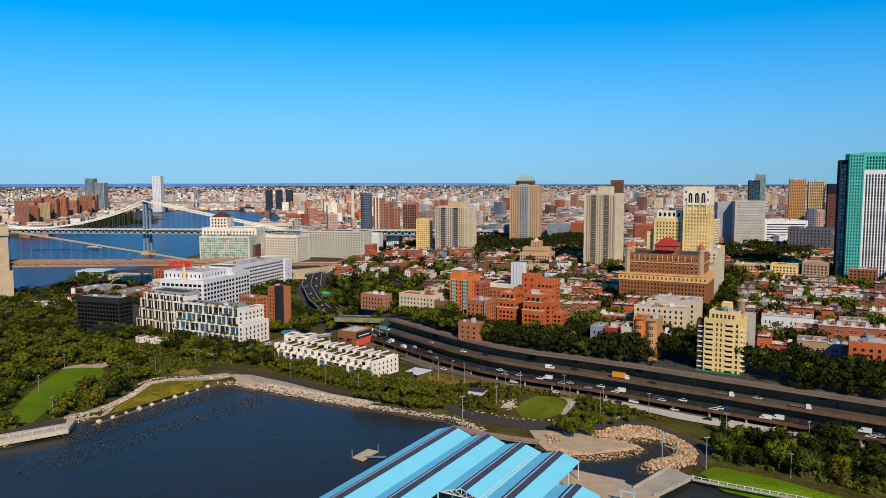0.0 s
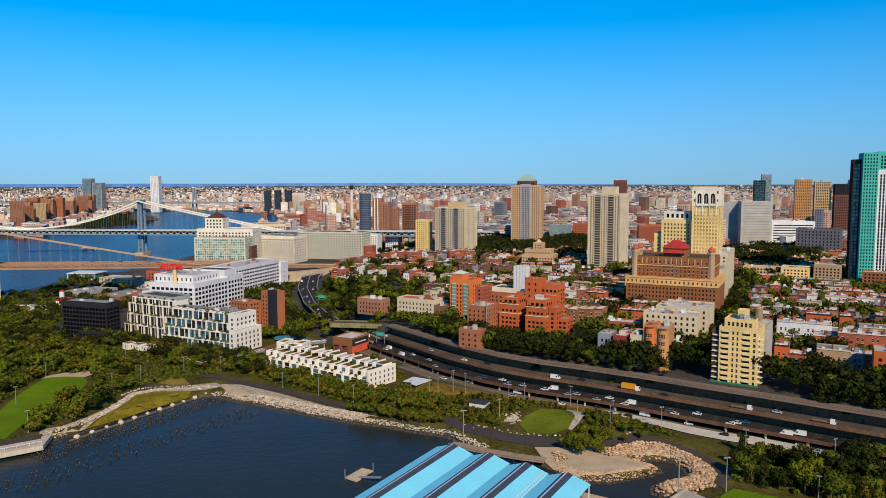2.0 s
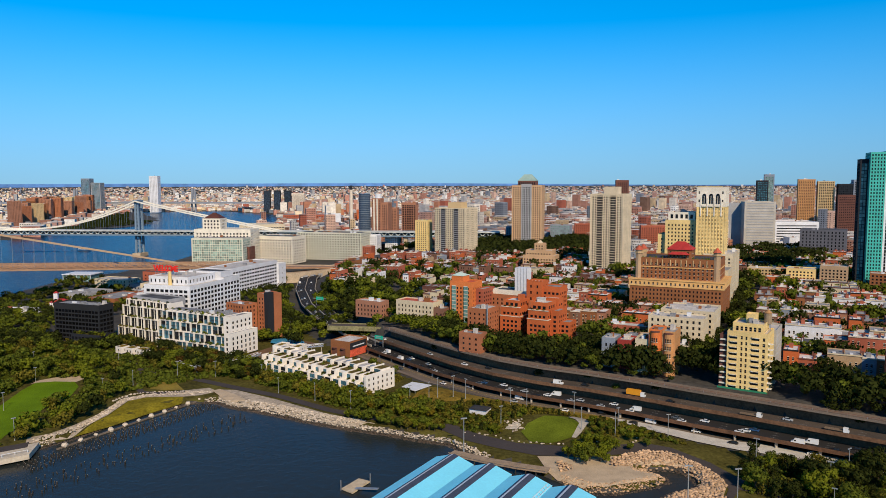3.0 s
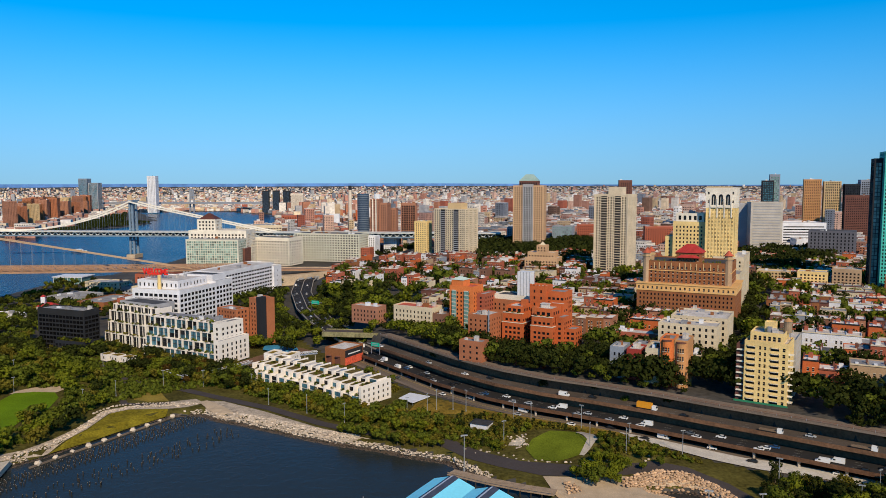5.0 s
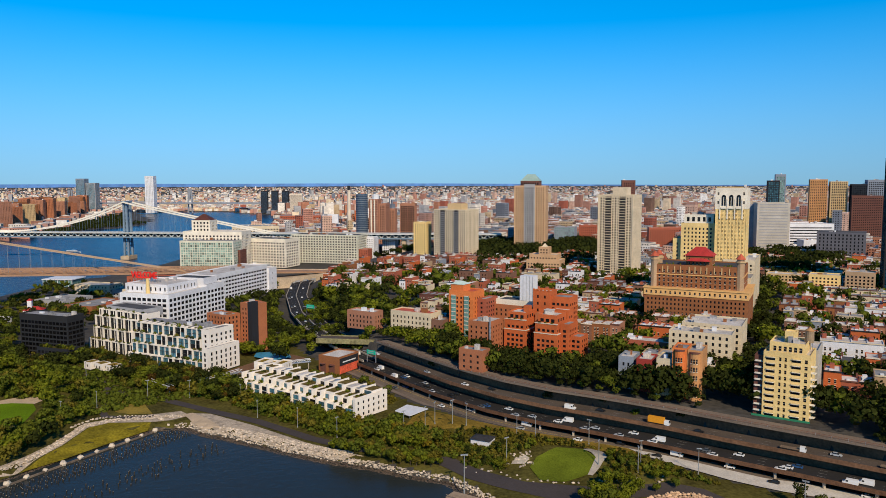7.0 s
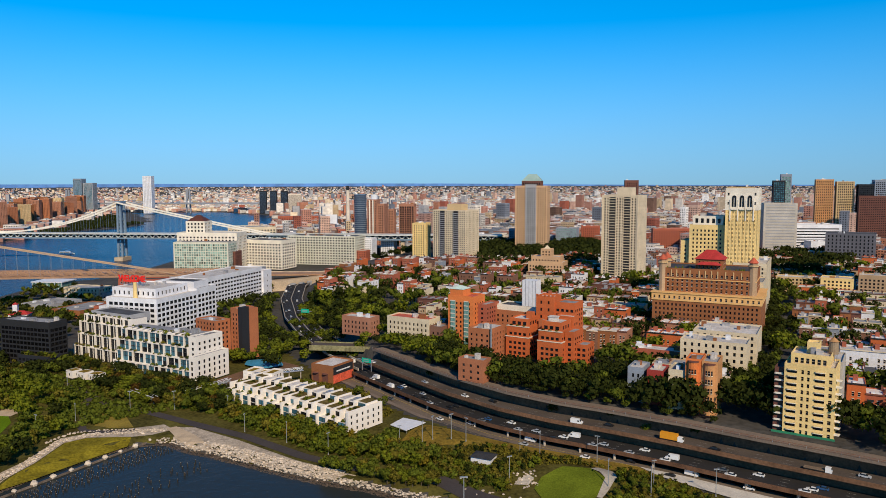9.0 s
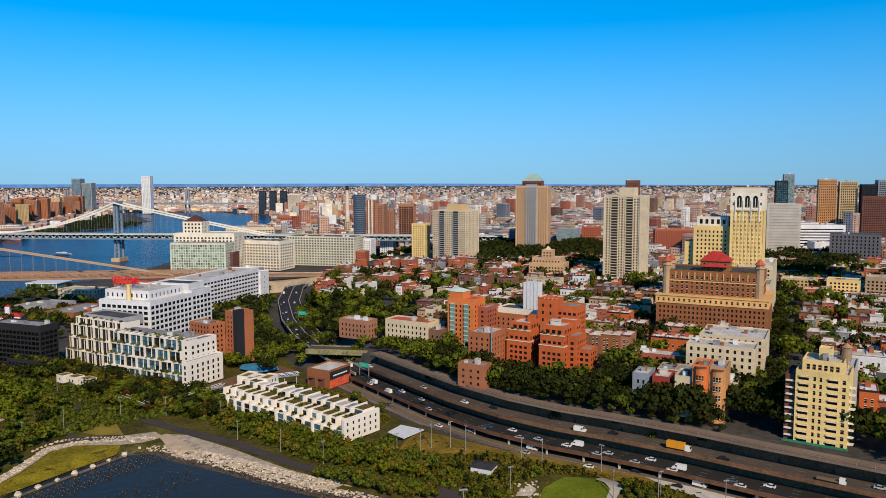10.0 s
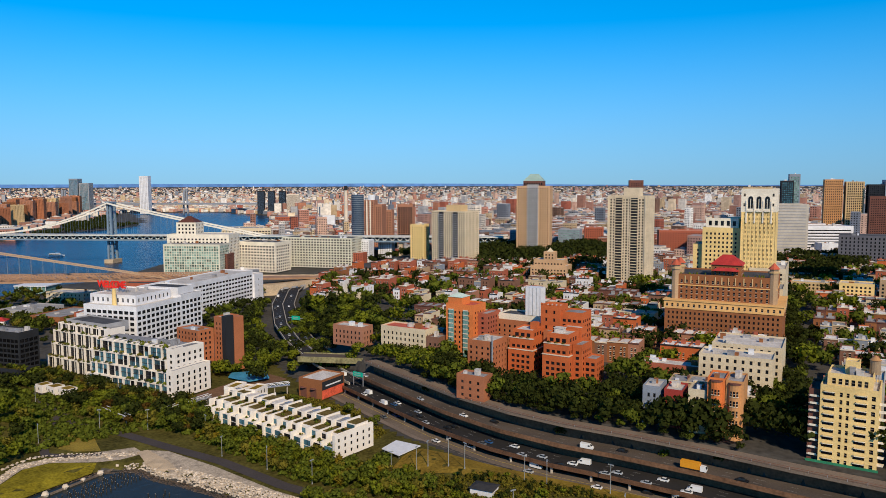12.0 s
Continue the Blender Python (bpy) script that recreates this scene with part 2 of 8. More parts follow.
# ---- mesh building ----
class Solid:
    """Gathers faces for one mesh."""

    def __init__(self):
        self.v, self.f = [], []

    def face(self, *pts):
        i = len(self.v)
        self.v.extend(pts)
        self.f.append(tuple(range(i, i + len(pts))))
        return self

    def box(self, x0, y0, z0, x1, y1, z1):
        i = len(self.v)
        self.v += [(x0, y0, z0), (x1, y0, z0), (x1, y1, z0), (x0, y1, z0), (x0, y0, z1), (x1, y0, z1), (x1, y1, z1), (x0, y1, z1)]
        self.f += [tuple(i + k for k in q) for q in ((3, 2, 1, 0), (4, 5, 6, 7), (0, 1, 5, 4), (1, 2, 6, 5), (2, 3, 7, 6), (3, 0, 4, 7))]
        return self

    def prism(self, poly, z0, z1):
        i, k = len(self.v), len(poly)
        self.v += [(x, y, z0) for x, y in poly] + [(x, y, z1) for x, y in poly]
        self.f += [tuple(range(i + k - 1, i - 1, -1)), tuple(range(i + k, i + 2 * k))]
        self.f += [(i + a, i + (a + 1) % k, i + k + (a + 1) % k, i + k + a) for a in range(k)]
        return self

    def taper(self, x, y, z0, z1, r0, r1, sides=8, dx=0.0, dy=0.0):
        i = len(self.v)
        for r, z, ox, oy in ((r0, z0, 0, 0), (r1, z1, dx, dy)):
            self.v += [(x + ox + r * math.cos(2 * math.pi * a / sides), y + oy + r * math.sin(2 * math.pi * a / sides), z) for a in range(sides)]
        self.f += [tuple(range(i + sides - 1, i - 1, -1)), tuple(range(i + sides, i + 2 * sides))]
        self.f += [(i + a, i + (a + 1) % sides, i + sides + (a + 1) % sides, i + sides + a) for a in range(sides)]
        return self

    def beam(self, p, q, w, h=None):
        """A bar of section w x h from p to q."""
        p, q, h = Vector(p), Vector(q), h or w
        d = (q - p).normalized()
        side = d.cross(Vector((0, 0, 1)))
        side = side.normalized() if side.length > 1e-4 else Vector((1, 0, 0))
        up = side.cross(d)
        i = len(self.v)
        for e in (p, q):
            for a, b in ((-1, -1), (1, -1), (1, 1), (-1, 1)):
                self.v.append(tuple(e + side * (a * w / 2) + up * (b * h / 2)))
        self.f += [tuple(i + k for k in f) for f in ((0, 1, 2, 3), (7, 6, 5, 4), (0, 4, 5, 1), (1, 5, 6, 2), (2, 6, 7, 3), (3, 7, 4, 0))]
        return self

    def hip(self, x0, y0, x1, y1, z0, z1, ridge=0.0):
        """A hipped roof; ridge: length of the ridge along x."""
        cx, cy = (x0 + x1) / 2, (y0 + y1) / 2
        a, b = (cx - ridge / 2, cy, z1), (cx + ridge / 2, cy, z1)
        c = [(x0, y0, z0), (x1, y0, z0), (x1, y1, z0), (x0, y1, z0)]
        self.face(c[0], c[1], b, a).face(c[1], c[2], b).face(c[2], c[3], a, b).face(c[3], c[0], a)
        self.face(*reversed(c))
        return self

    def mesh(self, name, *mats):
        me = bpy.data.meshes.new(name)
        me.from_pydata(self.v, [], self.f)
        for m in mats:
            me.materials.append(m)
        me.update()
        return me


def part(name, solid, material, parent, label="", at=None):
    """One mesh object under a thing or a part."""
    me = solid.mesh(name, material) if isinstance(solid, Solid) else solid
    ob = new(name, me)
    ob.parent = parent
    if at is not None:
        ob.matrix_basis = at
    if label:
        ob["label"] = label
    return ob


def thing(name, label, category, m=None, group="", kind=""):
    ob = new(name)
    ob.empty_display_size = 1
    if m is not None:
        ob.matrix_basis = m
    return tagged(ob, label, category, group, kind)


def lone(name, solid, material, label="", category="", group="", kind="", m=None):
    ob = new(name, solid.mesh(name, material))
    if m is not None:
        ob.matrix_basis = m
    return tagged(ob, label, category, group, kind)
# ---- the lie of the land ----
RAIL = [(330, 125), (260, 180), (217, 213), (183, 238), (160, 255), (136, 272), (111, 291), (81, 311), (59, 324), (35, 343), (9, 371), (-16, 405), (-45, 445),
        (-75, 492), (-108, 560), (-138, 640), (-158, 730), (-170, 830), (-168, 920), (-150, 1000), (-100, 1120), (-60, 1300), (0, 1700), (200, 2600), (500, 5200)]
BROOKLYN = [(700, -400), (430, -120), (150, 148), (123, 158), (107, 167), (101, 179), (92, 177), (88, 182), (90, 188), (96, 193), (103, 195), (109, 201), (110, 210), (106, 217), (98, 219),
            (89, 216), (94, 213), (98, 209), (98, 205), (93, 201), (83, 197), (72, 193), (61, 194), (52, 202), (44, 212), (20, 231),
            (3, 252), (-14, 259), (-33, 269), (-54, 277), (-75, 288), (-90, 297), (-110, 308), (-122, 313), (-136, 324), (-153, 322), (-168, 303), (-180, 282), (-190, 261),
            (-202, 244), (-217, 213), (-300, 140), (-430, 240), (-480, 450), (-492, 640), (-505, 720), (-510, 800), (-512, 880), (-480, 935), (-455, 1000), (-445, 1100), (-448, 1190),
            (-440, 1300), (-470, 1500), (-500, 2000), (-540, 2350), (-700, 2900), (-1100, 3380), (-1446, 3526), (-1900, 3600), (-2500, 5300), (6000, 5300), (6000, -400)]
MANHATTAN = [(-6000, 900), (-1500, 1250), (-985, 1600), (-967, 1895), (-925, 2228), (-1000, 2500), (-1300, 3100), (-1900, 3600), (-2500, 5300), (-6000, 5300)]


def seg_dist(px, py, line, closed):
    """Distance of many points to a polyline, and the side on which they lie."""
    best, side = np.full(px.shape, 1e9), np.zeros(px.shape)
    pts = list(zip(line, line[1:] + line[:1])) if closed else list(zip(line, line[1:]))
    for (ax, ay), (bx, by) in pts:
        dx, dy = bx - ax, by - ay
        s = np.clip(((px - ax) * dx + (py - ay) * dy) / (dx * dx + dy * dy), 0, 1)
        d = np.hypot(px - ax - s * dx, py - ay - s * dy)
        near = d < best
        best = np.where(near, d, best)
        side = np.where(near, (px - ax) * dy - (py - ay) * dx, side)
    return best, side


def inside(px, py, poly):
    res = np.zeros(px.shape, bool)
    for (ax, ay), (bx, by) in zip(poly, poly[1:] + poly[:1]):
        cross = (ay > py) != (by > py)
        with np.errstate(divide="ignore", invalid="ignore"):
            res ^= cross & (px < (bx - ax) * (py - ay) / (by - ay) + ax)
    return res


def smooth(a, b, v):
    s = np.clip((v - a) / (b - a), 0, 1)
    return s * s * (3 - 2 * s)


FAR0, FAR1 = 3500.0, 4930.0


def land(x, y):
    """Height of the ground; water lies at 0. Far off the plain lifts to the skyline, as it does to the eye."""
    x, y = np.asarray(x, float), np.asarray(y, float)
    z = np.full(x.shape, -5.0)
    for poly in (BROOKLYN, MANHATTAN):
        d, _ = seg_dist(x, y, poly, True)
        sd = np.where(inside(x, y, poly), d, -d)
        z = np.maximum(z, -5 + 7.6 * smooth(-6, 5, sd))
    d, side = seg_dist(x, y, RAIL, False)
    e = np.where(side > 0, d, -d)
    inner = inside(x, y, BROOKLYN)
    north = smooth(430, 560, y)
    top = 20.3 + 4.5 * smooth(20, 160, e) - 1.5 * smooth(900, 1500, y)
    bank = (1 - north) * smooth(5.0, 8.0, e) + north * smooth(-4, 45, e)
    z = np.where(inner, z + (top - z) * bank, z)
    berm = 4.2 * np.exp(-((e + 42) / 13) ** 2) * smooth(-35, -5, x) * (1 - smooth(90, 140, x)) * (1 - smooth(340, 380, y))
    z = np.where(inner, z + berm, z)
    r = np.hypot(x, y + 70)
    far = np.clip((r - FAR0) / (FAR1 - FAR0), 0, 1)
    deep = 1 / ((1 - far) / FAR0 + far / 26000.0)
    return np.where(r > FAR0, 130 * (1 - r / deep), z)


def away(x, y):
    """How far inland of the promenade's rail."""
    d, side = seg_dist(np.array([float(x)]), np.array([float(y)]), RAIL, False)
    return float(d[0] if side[0] > 0 else -d[0])


def steps(spans):
    out = []
    for a, b, s in spans:
        k = max(1, round((b - a) / s))
        out += [a + (b - a) * i / k for i in range(k)]
    return out + [spans[-1][1]]


gx = np.array(steps([(-4900, -1600, 150), (-1600, -600, 50), (-600, -320, 20), (-320, 340, 4), (340, 700, 20), (700, 1600, 60), (1600, 4900, 150)]))
gy = np.array(steps([(-400, 100, 40), (100, 560, 4), (560, 1300, 15), (1300, 3400, 60), (3400, 4930, 60)]))
X, Y = np.meshgrid(gx, gy)
Z = land(X, Y)
nx, ny = len(gx), len(gy)


def ground_z(x, y):
    """Height of the ground at one place, between the points of the sheet."""
    i = min(max(int(np.searchsorted(gx, x)) - 1, 0), nx - 2)
    j = min(max(int(np.searchsorted(gy, y)) - 1, 0), ny - 2)
    u, v = (x - gx[i]) / (gx[i + 1] - gx[i]), (y - gy[j]) / (gy[j + 1] - gy[j])
    return float((Z[j, i] * (1 - u) + Z[j, i + 1] * u) * (1 - v) + (Z[j + 1, i] * (1 - u) + Z[j + 1, i + 1] * u) * v)


inb = inside(X, Y, BROOKLYN)
_d, _s = seg_dist(X, Y, RAIL, False)
E_ = np.where(_s > 0, _d, -_d)
park = inb & (E_ < -30) & (Y < 520) & (X > -420)
gfaces, gmat = [], []
for j in range(ny - 1):
    for i in range(nx - 1):
        r = math.hypot(gx[i], gy[j] + 70)
        if r > 4990:
            continue
        a = j * nx + i
        gfaces.append((a, a + 1, a + nx + 1, a + nx))
        gmat.append(1 if park[j, i] else 0)
me = bpy.data.meshes.new("ground")
me.from_pydata(np.column_stack([X.ravel(), Y.ravel(), Z.ravel()]).tolist(), [], gfaces)
me.materials.append(URBAN)
me.materials.append(SOIL)
me.polygons.foreach_set("material_index", gmat)
me.polygons.foreach_set("use_smooth", [True] * len(gfaces))
me.update()
tagged(new("ground", me), "city ground with park soil and paved blocks", "ground", kind="structure")

w = Solid()
w.face((-4900, -1200, 0), (4900, -1200, 0), (4900, 4900, 0), (-4900, 4900, 0))
lone("water", w, WATER, "dark blue river water with small ripples", "water", kind="structure")


def draped(name, poly, material, lift, label, category, step=6.0, kind="structure"):
    """A patch of ground cover that follows the land inside an outline."""
    s = Solid()
    bm = bmesh.new()
    vs = [bm.verts.new((x, y, 0)) for x, y in poly]
    bm.faces.new(vs)
    xs, ys = [p[0] for p in poly], [p[1] for p in poly]
    for axis, lo, hi in ((0, min(xs), max(xs)), (1, min(ys), max(ys))):
        c = lo + step
        while c < hi - 0.1:
            co, no = ((c, 0, 0), (1, 0, 0)) if axis == 0 else ((0, c, 0), (0, 1, 0))
            bmesh.ops.bisect_plane(bm, geom=bm.verts[:] + bm.edges[:] + bm.faces[:], plane_co=co, plane_no=no)
            c += step
    bm.normal_update()
    for f in bm.faces:
        if f.normal.z < 0:
            f.normal_flip()
    vx = np.array([v.co.x for v in bm.verts])
    vy = np.array([v.co.y for v in bm.verts])
    for v, z in zip(bm.verts, land(vx, vy)):
        v.co.z = max(z, 0.3) + lift
    me = bpy.data.meshes.new(name)
    bm.to_mesh(me)
    bm.free()
    me.materials.append(material)
    return tagged(new(name, me), label, category, kind=kind)


def offset(line, off):
    """The line moved sideways; positive is towards the land."""
    out = []
    for i, (x, y) in enumerate(line):
        ax, ay = line[max(0, i - 1)]
        bx, by = line[min(len(line) - 1, i + 1)]
        dx, dy = bx - ax, by - ay
        k = math.hypot(dx, dy)
        out.append((x - dy / k * -off, y + dx / k * -off))
    return out


def ribbon(solid, line, o0, o1, z0, z1=None):
    """A level strip between two offsets of a line; with z1 a solid slab."""
    a, b = offset(line, o0), offset(line, o1)
    zs = z0 if isinstance(z0, (list, tuple)) else [z0] * len(line)
    for i in range(len(line) - 1):
        q = [(*a[i], zs[i]), (*b[i], zs[i]), (*b[i + 1], zs[i + 1]), (*a[i + 1], zs[i + 1])]
        n = (Vector(q[1]) - Vector(q[0])).cross(Vector(q[3]) - Vector(q[0]))
        if n.z < 0:
            q.reverse()
        solid.face(*q)
        if z1 is not None:
            lo = [(x, y, z - z1) for x, y, z in q]
            solid.face(*reversed(lo))
            for k in range(4):
                solid.face(q[k], lo[k], lo[(k + 1) % 4], q[(k + 1) % 4])
    return solid


def dense(line, gap):
    out = []
    for (ax, ay), (bx, by) in zip(line, line[1:]):
        k = max(1, int(math.hypot(bx - ax, by - ay) / gap))
        out += [(ax + (bx - ax) * i / k, ay + (by - ay) * i / k) for i in range(k)]
    return out + [line[-1]]
# ---- buildings ----
PANES = {}
TAKEN = []          # footprints: centre, half sizes and turn of what already stands
WINDOW_ROOM = [980]  # window objects left to spend


def pane(ww, wh, glass, frame_mat):
    """A window: glass with a frame round it, bars across the middle."""
    key = (round(ww, 2), round(wh, 2), glass.name, frame_mat.name)
    if key not in PANES:
        s = Solid()
        s.box(-ww / 2, 0.02, 0, ww / 2, 0.06, wh)
        k = len(s.f)
        t = 0.09
        if wh < 3:
            s.box(-ww / 2, -0.04, wh / 2 - t / 2, ww / 2, 0.015, wh / 2 + t / 2)
        s.box(-ww / 2 - 0.08, -0.42, -0.16, ww / 2 + 0.08, 0.0, 0.0)
        me = s.mesh("window", glass, frame_mat)
        me.polygons.foreach_set("material_index", [0] * k + [1] * (len(s.f) - k))
        PANES[key] = me
    return PANES[key]


def grid(width, height, bay, ww, fh, wh, sill, first=0.0, margin=None):
    """Openings of a facade: columns (u0, u1) and rows (z0, z1)."""
    n = max(0, int((width - 0.6) / bay))
    m0 = (width - n * bay) / 2 if margin is None else margin
    cols = [(m0 + (i + 0.5) * bay - ww / 2, m0 + (i + 0.5) * bay + ww / 2) for i in range(n)]
    rows = []
    z = first
    while z + sill + wh < height - 0.3:
        rows.append((z + sill, z + sill + wh))
        z += fh
    return cols, rows


def facade(s, o, u, width, z0, z1, cols, rows, recess=0.35):
    """Adds a wall with recessed openings; returns the openings' feet. o: left foot as seen from outside, u: along it."""
    n = Vector((u.y, -u.x, 0))  # outwards
    at = lambda a, z, d=0.0: tuple(Vector((o.x, o.y, 0)) + u * a - n * d + Vector((0, 0, z)))
    if not cols or not rows:
        s.face(at(0, z0), at(width, z0), at(width, z1), at(0, z1))
        return []
    low = z0
    feet = []
    for r0, r1 in rows:
        a, b = z0 + r0, z0 + r1
        s.face(at(0, low), at(width, low), at(width, a), at(0, a))
        left = 0
        for c0, c1 in cols:
            s.face(at(left, a), at(c0, a), at(c0, b), at(left, b))
            s.face(at(c0, a), at(c1, a), at(c1, a, recess), at(c0, a, recess))
            s.face(at(c0, a), at(c0, a, recess), at(c0, b, recess), at(c0, b))
            s.face(at(c1, a, recess), at(c1, a), at(c1, b), at(c1, b, recess))
            s.face(at(c0, b, recess), at(c1, b, recess), at(c1, b), at(c0, b))
            feet.append((at((c0 + c1) / 2, a, recess - 0.02), u, c1 - c0))
            left = c1
        s.face(at(left, a), at(width, a), at(width, b), at(left, b))
        low = b
    s.face(at(0, low), at(width, low), at(width, z1), at(0, z1))
    return feet


def volume(b, x0, y0, x1, y1, z0, z1, mat, win=None, glass=None, sides="FLR", roof=None, parapet=0.9, trim=None, recess=0.35, keep=40, first=0.6, name="wall", sidewin=None, capname="roof", dressed=None):
    """One block of a building in its own axes: walls with openings, roof slab inside a parapet, windows as parts."""
    glass = glass or GLASS
    trim = trim or wall("concrete_pale")
    s, feet = Solid(), []
    runs = {"F": ((x0, y0), (1, 0), x1 - x0), "R": ((x1, y0), (0, 1), y1 - y0), "B": ((x1, y1), (-1, 0), x1 - x0), "L": ((x0, y1), (0, -1), y1 - y0)}
    ww = wh = 1.2
    for side, ((ox, oy), (ux, uy), width) in runs.items():
        spec = (sidewin if (sidewin and side in "LR") else win)
        cols, rows = ([], [])
        if spec and side in sides:
            bay, ww, fh, wh, sill = spec[:5]
            cols, rows = grid(width, z1 - z0 - 0.4, bay, ww, fh, wh, sill, first)
            cols = spec[5] if len(spec) > 5 and side == "F" else cols
        found = facade(s, Vector((ox, oy, 0)), Vector((ux, uy, 0)), width, z0, z1 + parapet, cols, rows, recess)
        feet += [(p, u, cw, wh) for p, u, cw in found]
    t = 0.35
    s.face((x0, y0, z1 + parapet), (x1, y0, z1 + parapet), (x1 - t, y0 + t, z1 + parapet), (x0 + t, y0 + t, z1 + parapet))
    s.face((x1, y0, z1 + parapet), (x1, y1, z1 + parapet), (x1 - t, y1 - t, z1 + parapet), (x1 - t, y0 + t, z1 + parapet))
    s.face((x1, y1, z1 + parapet), (x0, y1, z1 + parapet), (x0 + t, y1 - t, z1 + parapet), (x1 - t, y1 - t, z1 + parapet))
    s.face((x0, y1, z1 + parapet), (x0, y0, z1 + parapet), (x0 + t, y0 + t, z1 + parapet), (x0 + t, y1 - t, z1 + parapet))
    for (ax, ay), (bx, by) in (((x0 + t, y0 + t), (x1 - t, y0 + t)), ((x1 - t, y0 + t), (x1 - t, y1 - t)), ((x1 - t, y1 - t), (x0 + t, y1 - t)), ((x0 + t, y1 - t), (x0 + t, y0 + t))):
        s.face((bx, by, z1), (ax, ay, z1), (ax, ay, z1 + parapet), (bx, by, z1 + parapet))
    part(name, s, mat, b)
    part(capname, Solid().box(x0 + t, y0 + t, z1 - 0.3, x1 - t, y1 - t, z1), roof or ROOF_PALE, b)
    rest, bars = Solid(), Solid()
    for i, (p, u, w_, h_) in enumerate(feet):
        turn = math.atan2(u.y, u.x)
        if i < keep and WINDOW_ROOM[0] > 0:
            WINDOW_ROOM[0] -= 1
            part("window", pane(w_, h_, glass, trim), None, b, at=Matrix.Translation(p) @ Matrix.Rotation(turn, 4, "Z"))
        else:
            n = Vector((u.y, -u.x, 0))
            q = Vector(p) + n * 0.02
            a, c = q - u * (w_ / 2), q + u * (w_ / 2)
            rest.face(tuple(a), tuple(c), (c.x, c.y, c.z + h_), (a.x, a.y, a.z + h_))
            if dressed:  # pale sill, lintel and meeting rail
                out = n * (recess + 0.08)
                for lo, hi, fwd in ((-0.16, 0.0, out), (h_, h_ + 0.2, out), (h_ * 0.47, h_ * 0.55, n * 0.06)):
                    e0, e1 = a + fwd - u * 0.1, c + fwd + u * 0.1
                    bars.face((e0.x, e0.y, a.z + lo), (e1.x, e1.y, a.z + lo), (e1.x, e1.y, a.z + hi), (e0.x, e0.y, a.z + hi))
                    if fwd is out:
                        bars.face((e0.x, e0.y, a.z + hi), (e1.x, e1.y, a.z + hi), (c.x, c.y, a.z + hi), (a.x, a.y, a.z + hi))
    if rest.f:
        k = len(rest.f)
        n0 = len(rest.v)
        rest.v += bars.v
        rest.f += [tuple(q + n0 for q in f) for f in bars.f]
        me = rest.mesh("window_panes", glass, dressed or glass)
        me.polygons.foreach_set("material_index", [0] * k + [1] * len(bars.f))
        ob = part("window_panes", me, None, b)
        ob["kind"] = "stuff"
    return s


def clutter(b, x0, y0, x1, y1, z, count, rng, tank=False):
    """Stair heads, air units and ducts standing on a roof."""
    for _ in range(count):
        w_, d_, h_ = rng.uniform(1.2, min(4.5, (x1 - x0) * 0.4)), rng.uniform(1.2, min(4.0, (y1 - y0) * 0.4)), rng.uniform(0.9, 3.0)
        x, y = rng.uniform(x0 + 0.8, max(x0 + 0.9, x1 - w_ - 0.8)), rng.uniform(y0 + 0.8, max(y0 + 0.9, y1 - d_ - 0.8))
        s = Solid().box(x, y, z, x + w_, y + d_, z + h_)
        s.box(x - 0.1, y - 0.1, z + h_, x + w_ + 0.1, y + d_ + 0.1, z + h_ + 0.15)
        part(rng.choice(["stair_head", "air_unit"]), s, rng.choice([ROOF_PALE, ROOF_GREY, METAL_WHITE, wall("brick_brown")]), b)


def water_tank(x, y, z, h=6.0, r=2.0):
    b = thing("water_tank", "wooden rooftop water tank with a conical cap on steel legs", "water tank", pose(x, y, z))
    for a in range(4):
        c, s_ = math.cos(a * math.pi / 2 + 0.7) * r * 0.75, math.sin(a * math.pi / 2 + 0.7) * r * 0.75
        part("leg", Solid().beam((c, s_, 0), (c, s_, h * 0.35), 0.25), METAL_GREY, b)
    part("tank", Solid().taper(0, 0, h * 0.35, h * 0.85, r, r * 0.95, 14), surface("tank_timber", (0.30, 0.22, 0.14), 0.9, 0.2, 0.5, 3), b)
    part("cap", Solid().taper(0, 0, h * 0.85, h * 1.02, r * 1.1, 0.1, 14), surface("tank_cap", (0.42, 0.22, 0.09), 0.8, 0.2, 0.5, 3), b)
    return b


def building(name, label, category, x, y, turn, z0, group=""):
    return thing(name, label, category, pose(x, y, z0, 0, 0, turn), group)


def take(x, y, turn, x0, y0, x1, y1):
    a = radians(turn)
    cx, cy = (x0 + x1) / 2, (y0 + y1) / 2
    TAKEN.append((x + cx * math.cos(a) - cy * math.sin(a), y + cx * math.sin(a) + cy * math.cos(a), abs(x1 - x0) / 2, abs(y1 - y0) / 2, a))


def free(x, y, pad):
    for cx, cy, hx, hy, a in TAKEN:
        dx, dy = x - cx, y - cy
        lx, ly = dx * math.cos(a) + dy * math.sin(a), -dx * math.sin(a) + dy * math.cos(a)
        if abs(lx) < hx + pad and abs(ly) < hy + pad:
            return False
    return True


BR = random.Random(11)
PUNCHED = (3.6, 1.3, 3.1, 1.7, 0.9)


